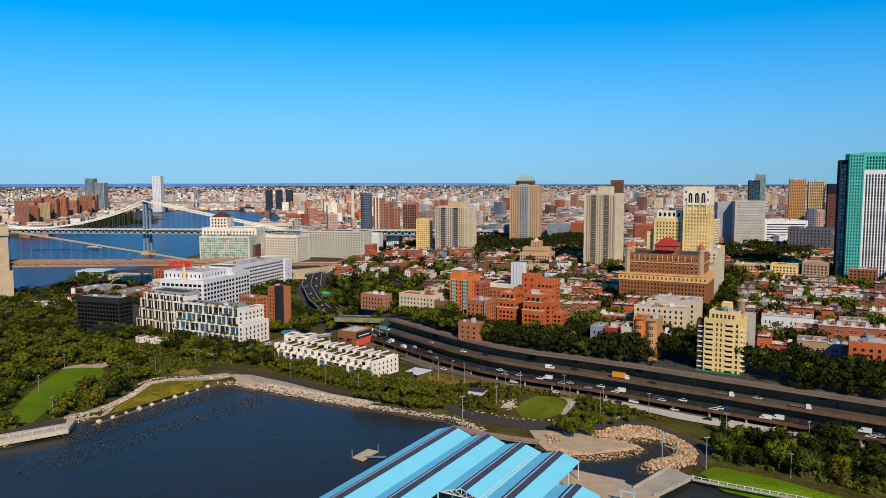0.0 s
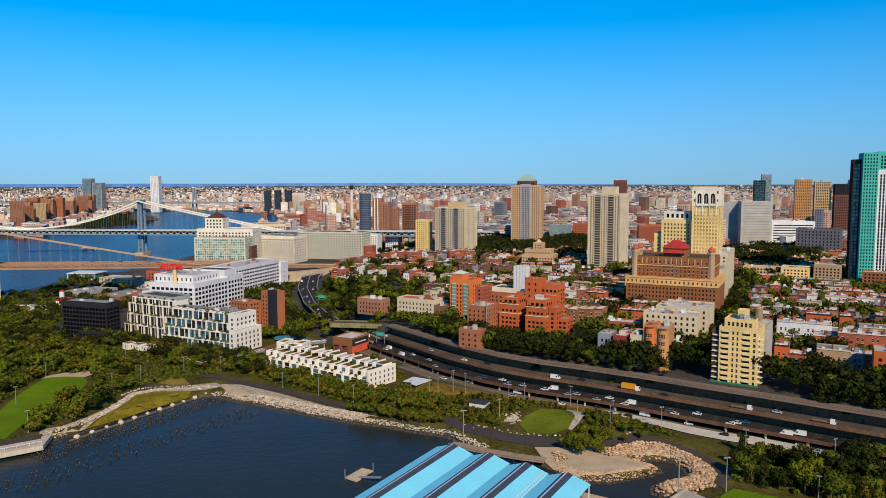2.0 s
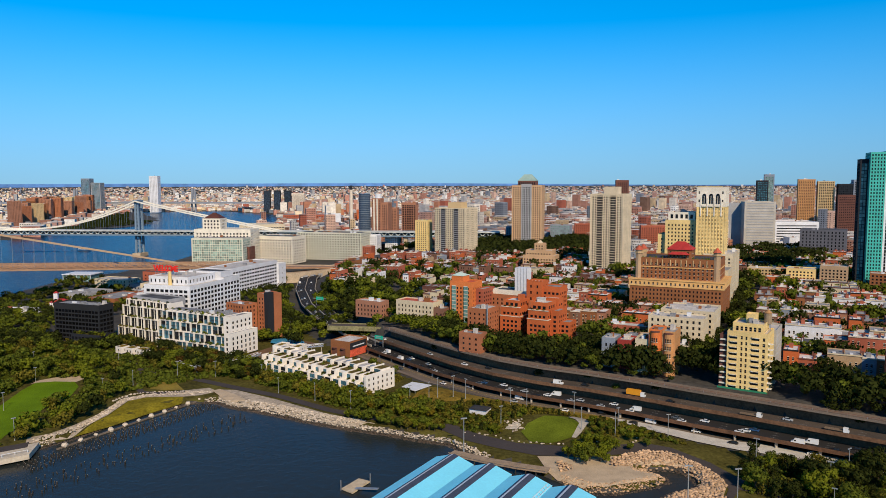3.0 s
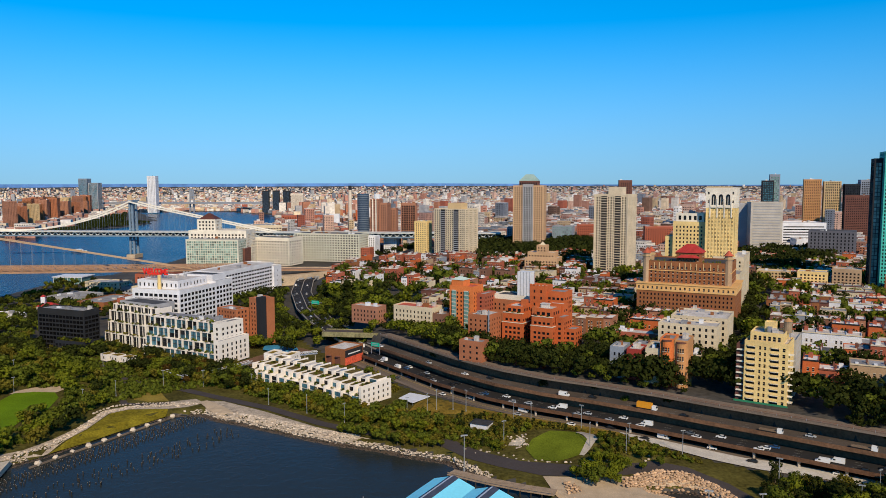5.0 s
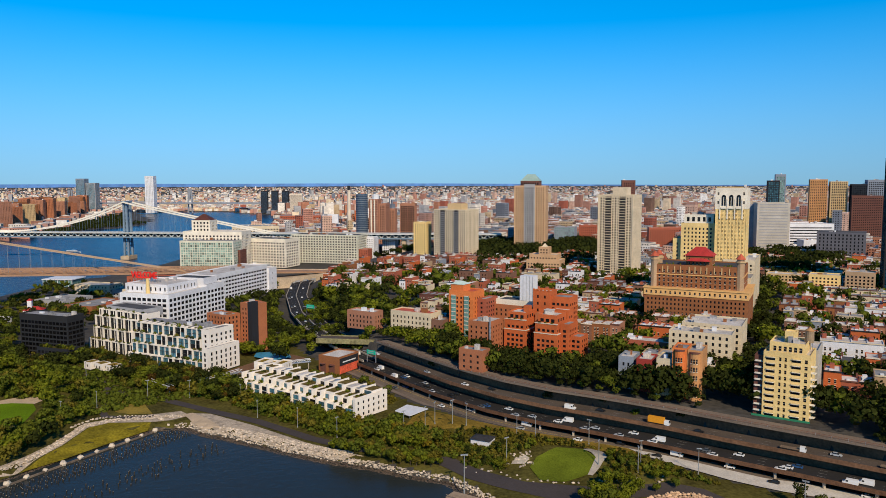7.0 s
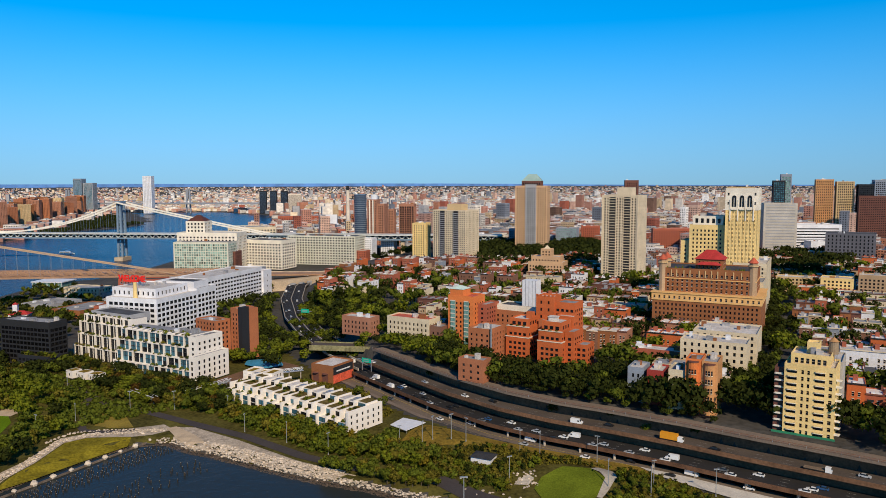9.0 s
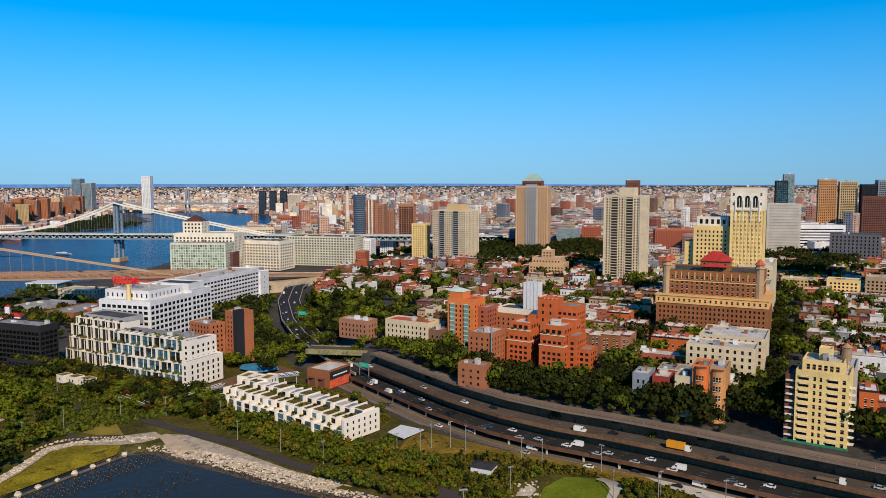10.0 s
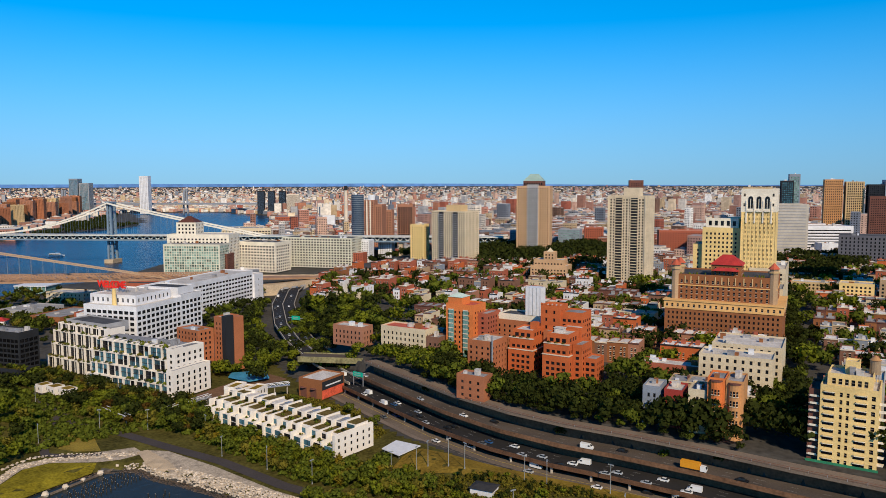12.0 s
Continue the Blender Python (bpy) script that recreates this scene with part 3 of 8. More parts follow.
def block(name, label, category, x, y, turn, z0, w_, d_, z1, kind, win=PUNCHED, glass=None, roof=None, sides="FLR", units=2, keep=100, recess=0.35, sidewin=None, group="", first=0.6, parapet=0.9):
    """A plain rectangular building: front-left corner, turn, foot, width, depth and top."""
    b = building(name, label, category, x, y, turn, z0, group)
    volume(b, 0, 0, w_, d_, 0, z1 - z0, wall(kind), win, glass, sides, roof, keep=keep, recess=recess, sidewin=sidewin, first=first, parapet=parapet)
    if units:
        clutter(b, 1, 1, w_ - 1, d_ - 1, z1 - z0, units, BR)
    take(x, y, turn, 0, 0, w_, d_)
    return b


# leaf clumps for shrubs and crowns
SHRUBS = []
ROUND = {}


def clump_mesh(name, seed, blobs, count, size, mats, core=0.72, coarse=False):
    """Many small leaf pieces gathered round a few lobes. blobs: (x, y, z, r, squash)."""
    rng = np.random.RandomState(seed)
    tot = sum(bl[3] ** 2 for bl in blobs)
    ring = ((-1, -0.2), (0.2, -0.85), (1.0, 0.1), (-0.1, 0.95))
    V, F, N, n = [], [], [], 0
    for bx, by, bz, r, sq in blobs:
        k = max(6, int(count * r * r / tot))
        unit = lambda q: q / np.linalg.norm(q, axis=1)[:, None]
        d = unit(rng.normal(size=(k, 3)))
        rad = r * (core + (1.06 - core) * rng.rand(k)) * (1 + 0.16 * np.sin(3 * d[:, 0] + 5 * d[:, 1] + seed))
        p = d * rad[:, None] * (1, 1, sq) + (bx, by, bz)
        nrm = unit(d + rng.normal(size=(k, 3)) * 0.36)
        t = unit(np.cross(nrm, rng.normal(size=(k, 3))))
        q = np.cross(nrm, t)
        sz = (size * rng.uniform(0.6, 1.35, k))[:, None]
        leaf = [p + t * a * sz + q * c * sz * 0.8 - nrm * sz * (0.14 + 0.17 * rng.rand(k))[:, None] for a, c in ring]
        if coarse:
            leaf[0], leaf[2] = leaf[0] + nrm * sz * 0.3, leaf[2] + nrm * sz * 0.3
            tris = ((0, 1, 2), (0, 2, 3))
        else:
            leaf.append(p + nrm * sz * 0.28)
            tris = ((0, 1, 4), (1, 2, 4), (2, 3, 4), (3, 0, 4))
        m = len(leaf)
        V.append(np.stack(leaf, axis=1).reshape(-1, 3))
        N.append(np.repeat(unit(d + 0.3 * nrm), m, axis=0))
        F += [(n + i * m + a, n + i * m + c, n + i * m + e) for i in range(k) for a, c, e in tris]
        n += k * m
    me = bpy.data.meshes.new(name)
    me.from_pydata(np.vstack(V).tolist(), [], F)
    for m in mats:
        me.materials.append(m)
    me.update()
    soften(me, np.vstack(N))
    return me


def soften(me, normals):
    """Leaves shade with the clump that they belong to."""
    me.polygons.foreach_set("use_smooth", [True] * len(me.polygons))
    me.normals_split_custom_set_from_vertices(normals.tolist())
    ROUND[me.name] = normals


def shrub_mesh(k):
    if not SHRUBS:
        for i, mt in enumerate((LEAF[0], LEAF[1], LEAF[2], LEAF[3])):
            SHRUBS.append(clump_mesh("shrub", 40 + i, [(0, 0, 0.6, 0.9, 0.8), (0.7, 0.2, 0.4, 0.6, 0.8), (-0.5, 0.5, 0.5, 0.6, 0.9)], 27, 0.42, [mt], 0.5, True))
    return SHRUBS[k]


# brown hotel with red-roofed corner towers
def towers_hotel():
    x, y, turn, z0 = 148, 474, -27, 24.5
    b = building("brick_hotel", "brown brick hotel with cream upper band and red tiled corner towers", "hotel", x, y, turn, z0)
    volume(b, 0, 0, 70, 46, 0, 24.3, wall("brick_brown"), (2.7, 1.15, 3.2, 1.7, 0.9), keep=100, roof=ROOF_GREY, parapet=0)
    volume(b, -0.5, -0.5, 70.5, 46.5, 24.3, 29.2, wall("stone_ochre"), (3.35, 1.25, 3.2, 1.9, 1.2), keep=60, first=0.2, roof=ROOF_GREY, name="upper_band", parapet=0.7)
    volume(b, 4, 5, 66, 42, 29.2, 45.5, wall("brick_brown"), (3.2, 1.2, 3.3, 2.0, 0.9), keep=100, roof=ROOF_DARK, name="upper_wall")
    for cx in (11.6, 15.2, 20, 24, 30, 34, 38, 42, 47, 52, 57):
        part("pilaster", Solid().box(cx - 0.3, 4.6, 40.4, cx + 0.3, 5.0, 45.2), wall("stone_tan"), b, "pale stone window surround")
    part("string_course", Solid().box(3.6, 4.6, 38.9, 66.4, 42.4, 39.5), wall("stone_ochre"), b, "ochre stone string course")
    part("base_course", Solid().box(-0.4, -0.4, 3.4, 70.4, 46.4, 4.1), wall("stone_ochre"), b, "ochre stone string course")
    part("cornice", Solid().box(-1.1, -1.1, 29.3, 71.1, 47.1, 30.0), wall("stone_ochre"), b, "ochre stone cornice")
    volume(b, 27, 8, 45, 24, 45.5, 53, wall("brick_brown"), (2.6, 1.0, 3, 1.6, 0.8), name="penthouse", parapet=0, keep=30)
    part("penthouse_roof", Solid().hip(26, 7, 46, 25, 53, 59, 6), ROOF_RED, b, "red tiled hip roof")
    part("canopy_roof", Solid().hip(28, 3.6, 44, 8.5, 49.5, 51.5, 10), ROOF_RED, b, "red tiled lean roof")
    for cx, cy in ((5.5, 6.5), (64, 6.5), (6, 20)):
        t = part("corner_tower", Solid().taper(cx, cy, 29.2, 52, 2.6, 2.6, 8), wall("beige_brick"), b, "octagonal tan brick turret")
        part("turret_band", Solid().taper(cx, cy, 49.5, 50.4, 3.4, 3.4, 8), wall("stone_tan"), t)
        part("turret_roof", Solid().taper(cx, cy, 52, 55.6, 3.5, 0.4, 8), ROOF_TERRA, t, "red tiled turret roof")
    rng = random.Random(5)
    for i in range(22):
        q = rng.uniform(8, 60)
        if not 26 < q < 46:
            part("roof_planter", Solid().taper(q, 6.2, 45.5, 46.4 + rng.uniform(0.6, 1.6), rng.uniform(0.5, 1.0), 0.3, 7), LEAF[1], b, "potted shrub")
    take(x, y, turn, 0, 0, 70, 46)


def cream_hotel():
    x, y, turn, z0 = 219.5, 533, -27, 24.5
    b = building("art_deco_tower", "cream brick residential tower with arched white top storeys", "tower", x, y, turn, z0)
    volume(b, 0, 0, 23.5, 24, 0, 84, wall("stone_yellow"), (2.55, 1.15, 3.2, 1.7, 0.8), keep=100, roof=ROOF_PALE, name="shaft", parapet=0)
    volume(b, -0.2, -0.2, 23.7, 24.2, 84, 99.5, wall("stone_ivory"), (3.2, 1.2, 7.0, 2.0, 3.6, [(1.6, 2.9), (20.6, 21.9)]), keep=60, roof=ROOF_PALE, name="crown", parapet=1.2)
    for cx in (6.2, 11.75, 17.3):
        for dx in (-0.95, 0.95):
            arch = Solid().box(cx + dx - 0.6, -0.55, 86.6, cx + dx + 0.6, -0.25, 93.5)
            part("arched_window", arch, GLASS, b, "tall dark paired window")
        ring = Solid()
        for k in range(8):
            t0, t1 = math.pi * k / 8, math.pi * (k + 1) / 8
            ring.face((cx, -0.5, 93.5), (cx + 1.55 * math.cos(t1), -0.5, 93.5 + 1.8 * math.sin(t1)), (cx + 1.55 * math.cos(t0), -0.5, 93.5 + 1.8 * math.sin(t0)))
        part("arch_head", ring, GLASS, b, "dark arched window head")
        part("balcony", Solid().box(cx - 2.0, -1.3, 84.2, cx + 2.0, -0.55, 85.4), wall("stone_ivory"), b)
    for i in range(4):
        part("crown_pier", Solid().box(3.0 + i * 5.55, -0.7, 76, 3.9 + i * 5.55, -0.22, 92), wall("stone_ivory"), b)
    for i in range(10):
        part("pier", Solid().box(0.1 + i * 2.55, -0.3, 2, 0.5 + i * 2.55, 0.0, 84), wall("stone_yellow"), b)
    part("arch_band", Solid().box(0.5, 0.5, 100.7, 20, 8, 101.6), wall("stone_tan"), b)
    volume(b, -27, 6, -0.5, 34, 0, 71, wall("stone_yellow"), (2.9, 1.25, 3.25, 1.7, 0.8), keep=100, roof=ROOF_GREY, name="west_wing")
    volume(b, -25, 8, -2, 30, 71, 78, wall("stone_ivory"), (4.2, 2.2, 6.5, 3.6, 1.6), keep=12, roof=ROOF_GREY, name="arcade_storey")
    volume(b, -34, 10, -27, 40, 0, 58, wall("stone_yellow"), (3.3, 1.25, 3.25, 1.7, 0.8), keep=40, roof=ROOF_GREY, name="low_wing")
    clutter(b, -24, 9, -4, 28, 78, 5, BR)
    take(x, y, turn, -34, 0, 24, 40)
    b = building("cream_annex", "long cream brick hotel annex along the side street", "building", 207, 500, turn, z0)
    volume(b, 6, 0, 27, 34, 0, 33, wall("stone_cream"), PUNCHED, keep=40, roof=ROOF_GREY)
    volume(b, 3, 34, 27, 92, 0, 43, wall("stone_cream"), PUNCHED, keep=60, roof=ROOF_PALE, name="rear_wall")
    clutter(b, 6, 36, 26, 80, 43, 6, BR)
    take(207, 500, turn, 3, 0, 27, 92)


def promenade_apartments():
    x, y, turn, z0 = 151.0, 280.5, -33, 19.6
    b = building("yellow_apartment_block", "yellow brick apartment block with dark windows and stacked balconies", "apartment block", x, y, turn, z0)
    Y = wall("stone_yellow")
    cols = [(1.0, 5.0), (6.7, 7.7), (9.0, 10.0), (11.9, 15.9), (17.4, 18.7)]
    volume(b, 0, 0, 20, 19, 0, 31.2, Y, (2.9, 1.4, 2.95, 1.75, 0.8, cols), keep=100, roof=ROOF_PALE, recess=0.6)
    volume(b, 2, 3.2, 17.5, 18, 31.2, 35.4, Y, (2.2, 1.3, 3.0, 2.2, 0.3), keep=20, roof=ROOF_PALE, name="penthouse")
    volume(b, 7.5, 9, 12.5, 15, 35.4, 39.6, Y, (3, 1.4, 3, 1.6, 0.8), keep=10, roof=ROOF_PALE, name="lift_house")
    # wing's shade is put into its colour: dark brick beside the yellow
    volume(b, -4.2, 2.2, 0, 19, 0, 28.5, wall("brick_dark"), (4.0, 3.6, 2.95, 1.9, 0.7), keep=20, roof=ROOF_DARK, name="balcony_wing", sides="F")
    for i in range(10):
        z = 3.0 + i * 2.95
        for x0, x1, y0, dp in ((0.9, 5.1, -0.75, 0.8), (11.8, 16.0, -0.75, 0.8), (-4.3, -0.1, 1.1, 1.1), (19.2, 22.3, 1.0, 3.4)):
            if (x0 < 0 or x0 > 19) and i == 9:
                continue
            bal = part("balcony", Solid().prism([(x0, y0 + dp), (x0 + 0.25, y0 + 0.15), (x0 + 0.8, y0), (x1 - 0.8, y0), (x1 - 0.25, y0 + 0.15), (x1, y0 + dp)], z - 0.2, z), wall("stone_ivory"), b)
            part("parapet", Solid().box(x0 + 0.6, y0 + 0.02, z, x1 - 0.6, y0 + 0.16, z + 0.62), Y if 0 < x0 < 19 else wall("stone_ivory"), bal)
    part("hoarding", Solid().box(-4.4, -0.5, -1.2, 20.6, -0.05, 1.6), GREEN_HOARDING, b, "green painted hoarding round the base")
    clutter(b, 3, 5, 15, 16, 35.6, 3, BR)
    take(x, y, turn, -5, -2, 21, 20)
    p = pose(x, y, z0, 0, 0, turn) @ Vector((17.5, 14, 35.8))
    water_tank(p.x, p.y, 51.2, 11.0, 2.0)
    block("rear_apartment_house", "pale brick apartment house behind the yellow block", "apartment house", 166, 297, -32, 20, 17, 22, 49, "concrete", keep=20, units=4)


def slab_tower():
    b = building("concrete_tower", "pale concrete apartment tower with dark balcony columns", "apartment tower", 169, 740, -31, 23.5)
    C = wall("tower_cream")
    volume(b, 0, 0, 38.5, 31, 0, 92, C, (3.2, 1.6, 2.8, 1.6, 0.8), keep=100, sidewin=(6.2, 1.2, 2.8, 1.5, 0.8))
    # flat dark panels stand for the shade inside the balcony columns
    for x0 in (8.0, 23.5):
        part("balcony_recess", Solid().box(x0, -0.12, 2, x0 + 6.5, 0.0, 91), wall("metal_dark"), b, "flat dark panel for the shade of a balcony column")
        for i in range(32):
            part("balcony", Solid().box(x0, -1.3, 2.5 + i * 2.8, x0 + 6.5, -0.12, 2.5 + i * 2.8 + 0.75), wall("tower_cream"), b)
    for x0 in (0.0, 7.0, 15.0, 22.5, 30.6, 37.4):
        part("pier", Solid().box(x0, -0.8, 0, x0 + 0.9, -0.02, 92.5), C, b)
    volume(b, 14, 6, 29, 22, 92, 100, C, None, name="lift_house")
    take(169, 740, -31, 0, 0, 39, 31)
    b = building("tan_concrete_tower", "tan and grey apartment tower with a lit yellow brick flank", "apartment tower", -12, 981, -33, 23.5)
    volume(b, 0, 0, 52, 36, 0, 68.3, wall("tower_cream"), (3.2, 1.5, 2.8, 1.6, 0.8), keep=100, sidewin=(3.6, 1.2, 2.8, 1.4, 0.8))
    # balcony columns again backed by dark panels in place of shaded recesses
    for x0 in (11.0, 33.0):
        part("balcony_recess", Solid().box(x0, -0.12, 2, x0 + 8, 0.0, 68), wall("metal_dark"), b, "flat dark panel for the shade of a balcony column")
        for i in range(23):
            part("balcony", Solid().box(x0, -1.4, 2.5 + i * 2.8, x0 + 8, -0.12, 2.5 + i * 2.8 + 1.0), wall("stone_grey"), b)
    volume(b, 18, 8, 40, 26, 68.3, 76, wall("stone_tan"), None, name="lift_house")
    take(-12, 981, -33, 0, 0, 52, 36)


towers_hotel()
cream_hotel()
promenade_apartments()
slab_tower()

# tall tan tower with a green domed top
b = building("domed_tan_tower", "tan office tower with grey centre bay and pale green hipped top", "tower", 108, 1052, -14, 23)
volume(b, 0, 0, 47, 40, 0, 101, wall("stone_amber"), (3.4, 1.6, 3.3, 1.8, 0.9), keep=100)
volume(b, 15, -1.2, 31, 2, 0, 103, wall("stone_grey"), (2.6, 1.5, 3.3, 2.1, 0.7), keep=0, name="centre_bay", sides="F")
volume(b, 9, 3, 37, 34, 101, 108, wall("brick_dark"), (3.4, 2.0, 6, 3.6, 1.2), keep=0, name="drum")
part("hip_roof", Solid().hip(8.6, 2.6, 37.4, 34.4, 108.95, 119, 12), surface("copper_green", (0.32, 0.45, 0.40), 0.6, 0.15, 0.1, 1), b, "pale green copper roof")
take(108, 1052, -14, 0, 0, 47, 40)

# stepped yellow apartment house
b = building("stepped_apartment_house", "yellow brick apartment house stepping back to a small tower", "apartment house", 96, 777, -22, 23)
volume(b, 0, 0, 39, 24, 0, 19, wall("stone_amber"), (3.4, 1.5, 3.1, 1.7, 0.9), keep=60)
volume(b, 3, 2, 35, 22, 19, 25, wall("stone_amber"), (3.4, 1.5, 3.1, 1.7, 0.9), keep=20, name="setback")
volume(b, 13, 5, 25, 16, 25, 33, wall("stone_amber"), (3.4, 1.5, 3.1, 1.7, 0.9), keep=10, name="tower_wall")
part("tower_cap", Solid().hip(16, 7, 22, 13, 33.9, 38, 0), wall("stone_cream"), b)
take(96, 777, -22, 0, 0, 39, 24)

# red brick apartment group by the promenade
b = building("brick_apartment_group", "orange-red brick apartment house with stepped wings and white roofs", "apartment house", 58, 396, -32, 20.5)
R = wall("brick_orange")
W1 = (3.3, 1.7, 3.05, 1.5, 1.0)
W2 = (3.1, 2.0, 3.1, 1.7, 0.9)
BAND = wall("concrete_pale")
for x0, y0, base, mid_, top_ in ((0, 0, 15.7, 21.8, 26.9), (-24, 6, 14.8, 21.2, 25.6)):
    volume(b, x0, y0, x0 + 15.5, y0 + 18, 0, base, R, W2, keep=60, roof=ROOF_GREY, parapet=0.3)
    part("cornice", Solid().box(x0 - 0.25, y0 - 0.25, base + 0.32, x0 + 15.75, y0 + 18, base + 0.75), BAND, b, "pale stone band")
    volume(b, x0 + 0.5, y0 + 0.5, x0 + 15.0, y0 + 17.5, base, mid_, R, W2, keep=24, roof=ROOF_GREY, name="middle_wall", parapet=0.4)
    part("cornice", Solid().box(x0 + 0.2, y0 + 0.2, mid_ + 0.42, x0 + 15.3, y0 + 2.2, mid_ + 0.75), BAND, b, "pale stone band")
    volume(b, x0 + 1.8, y0 + 2.2, x0 + 14.2, y0 + 17, mid_, top_, R, (3.6, 2.4, 4, 2.2, 0.6), keep=10, name="penthouse", roof=ROOF_PALE)
    for k in range(3):
        part("planter", shrub_mesh(k), None, b, "green terrace shrub", at=pose(x0 + 3 + 4.2 * k, y0 + 1.3, mid_ + 0.5))
volume(b, 15.5, 5, 21, 20, 0, 21.5, R, W2, keep=20, roof=ROOF_GREY, name="side_wing")
volume(b, 21, 8, 28, 20, 0, 14, R, W2, keep=14, roof=ROOF_GREY, name="low_side_wing")
volume(b, -13, 26, -1, 38, 0, 37.5, R, (5, 1.3, 4.5, 2.0, 1.5), keep=14, name="stair_tower", parapet=1.2)
for k in range(5):
    part("battlement", Solid().box(-12.9 + k * 2.6, 25.7, 38.7, -11.5 + k * 2.6, 26.3, 39.7), R, b)
volume(b, -1, 28, 12, 42, 0, 34.5, R, W2, keep=20, roof=ROOF_GREY, name="tower_flank")
volume(b, -8, 19, 8, 28, 0, 24, wall("brick_burnt"), W2, keep=20, roof=ROOF_GREY, name="rear_wing")
volume(b, 4, 18, 15.5, 26, 0, 28, R, W2, keep=10, roof=ROOF_PALE, name="rear_shoulder")
part("roof_pavilion", Solid().box(3.5, 8, 26.9, 8.5, 12, 29.4).box(3.1, 7.6, 29.4, 8.9, 12.4, 29.8), ROOF_PALE, b, "white rooftop lift house")
part("roof_pavilion", Solid().box(-14.5, 15, 25.6, -10.5, 19, 29.8), R, b, "brick rooftop lift house")
take(58, 396, -32, -26, -16, 32, 46)
b = block("tan_brick_flats", "tan brick flats with a tall metal flue", "apartment house", 17.5, 408, -32, 20.5, 15, 20, 41.5, "brick_burnt", (3.6, 1.3, 3.1, 1.5, 0.9), keep=40)
part("flue", Solid().taper(16.2, -1.0, 0, 25.5, 0.5, 0.5, 10), METAL_GREY, b, "tall grey steel flue")
block("low_brick_wing", "low red-brown brick wing beside the promenade trees", "apartment house", 10.5, 368, -32, 20.5, 16, 9, 32.5, "salmon", (4.6, 1.5, 3.4, 1.5, 0.9), keep=20, roof=ROOF_GREY)
b = building("orange_tower_house", "orange brick tower house with green glazed bays and pale roof", "apartment house", 5.5, 457, -32, 22.5)
O = wall("brick_bright")
volume(b, 0, 0, 19.5, 16, 0, 31.5, O, (3.2, 1.4, 3.1, 1.6, 0.9), keep=60, roof=ROOF_TERRA)
volume(b, 1, 1, 11, 11, 31.5, 35.5, O, (4, 2.0, 3.0, 1.8, 1.0), keep=10, name="lantern")
part("lantern_roof", Solid().hip(0.6, 0.6, 11.4, 11.4, 36.4, 38.6, 2), surface("copper_pale", (0.55, 0.68, 0.60), 0.6, 0.15, 0.2, 1), b, "pale green metal roof")
for x0 in (2.6, 13.0):
    bay_ = part("glazed_bay", Solid().box(x0, -1.2, 0, x0 + 3.2, 0.0, 29), GLASS_TEAL, b, "green glazed bay")
    for i in range(10):
        part("bay_rail", Solid().box(x0 - 0.1, -1.35, 2.5 + i * 2.9, x0 + 3.3, -1.2, 3.1 + i * 2.9), wall("concrete_pale"), bay_)
volume(b, 19.5, 6, 26, 24, 0, 26, wall("brick_red"), W1, keep=16, roof=ROOF_GREY, name="rear_wall")
take(5.5, 457, -32, 0, 0, 27, 24)
b = building("rooftop_tank_house", "brick warehouse with a tall white rooftop enclosure", "building", 46, 462, -32, 22.5)
volume(b, -8, -6, 32, 18, 0, 21, wall("brick_burnt"), PUNCHED, keep=30, roof=ROOF_GREY)
volume(b, -6, -4, 30, 12, 21, 24.4, wall("stone_ivory"), (2.6, 1.9, 3, 2.1, 0.6), keep=20, roof=ROOF_DARK, name="glazed_storey")
enc = Solid().box(10, 2, 24, 20, 10, 42)
part("white_enclosure", enc, METAL_WHITE, b, "tall white sheet-metal enclosure")
for i in range(5):
    part("seam", Solid().box(10 + i * 2.5 - 0.1, 1.85, 24, 10 + i * 2.5 + 0.1, 2.0, 42), METAL_GREY, b)
take(46, 462, -32, 0, -6, 32, 18)

# mansions facing the promenade
def bayed_house(name, label, hx, hy, depth, zt, kd):
    """A tall corner house with one rounded bay up its front."""
    b = block(name, label, "townhouse", hx, hy, -28, 20.3, 7.2, depth, zt, kd, (90, 1, 4, 2, 1), sidewin=(3.4, 1.3, 4.2, 2.2, 1.2), keep=30, roof=ROOF_GREY)
    part("bay_wall", Solid().prism([(1.2, -0.01), (1.8, -1.5), (3.0, -2.0), (4.2, -2.0), (5.4, -1.5), (6.0, -0.01)], 0, zt - 20.9), wall(kd), b)
    for k in range(5):
        for x, y, w_, turn in ((3.6, -2.07, 0.9, 0), (2.36, -1.84, 0.75, -22.6), (4.84, -1.84, 0.75, 22.6)):
            part("window", pane(w_, 2.2, GLASS, wall("stone_ivory")), None, b, at=pose(x, y, 2.4 + 4.2 * k, 0, 0, turn))
    part("bay_cap", Solid().prism([(1.0, 0.0), (1.7, -1.7), (3.0, -2.25), (4.2, -2.25), (5.5, -1.7), (6.2, 0.0)], zt - 20.9, zt - 20.3), wall("brick_dark"), b)


bayed_house("orange_corner_house", "orange brick corner house with a rounded bay", 118, 311, 14, 45.5, "brick_bright")
bayed_house("tan_corner_house", "tan brick mansion with a rounded bay front", 124.6, 307.5, 16, 45, "brick_tan")
block("white_end_house", "cream painted end house with bare party wall", "townhouse", 111.5, 316, -28, 20.3, 7.6, 15, 39, "stone_cream", (4.6, 1.1, 4.2, 2.0, 1.2), keep=10, roof=ROOF_GREY)
block("crimson_row_house", "dark crimson brick row house with white sills", "townhouse", 103, 323, -28, 20.3, 8, 14, 37, "brick_crimson", (2.6, 1.1, 3.6, 1.9, 1.0), keep=20, roof=ROOF_PALE)
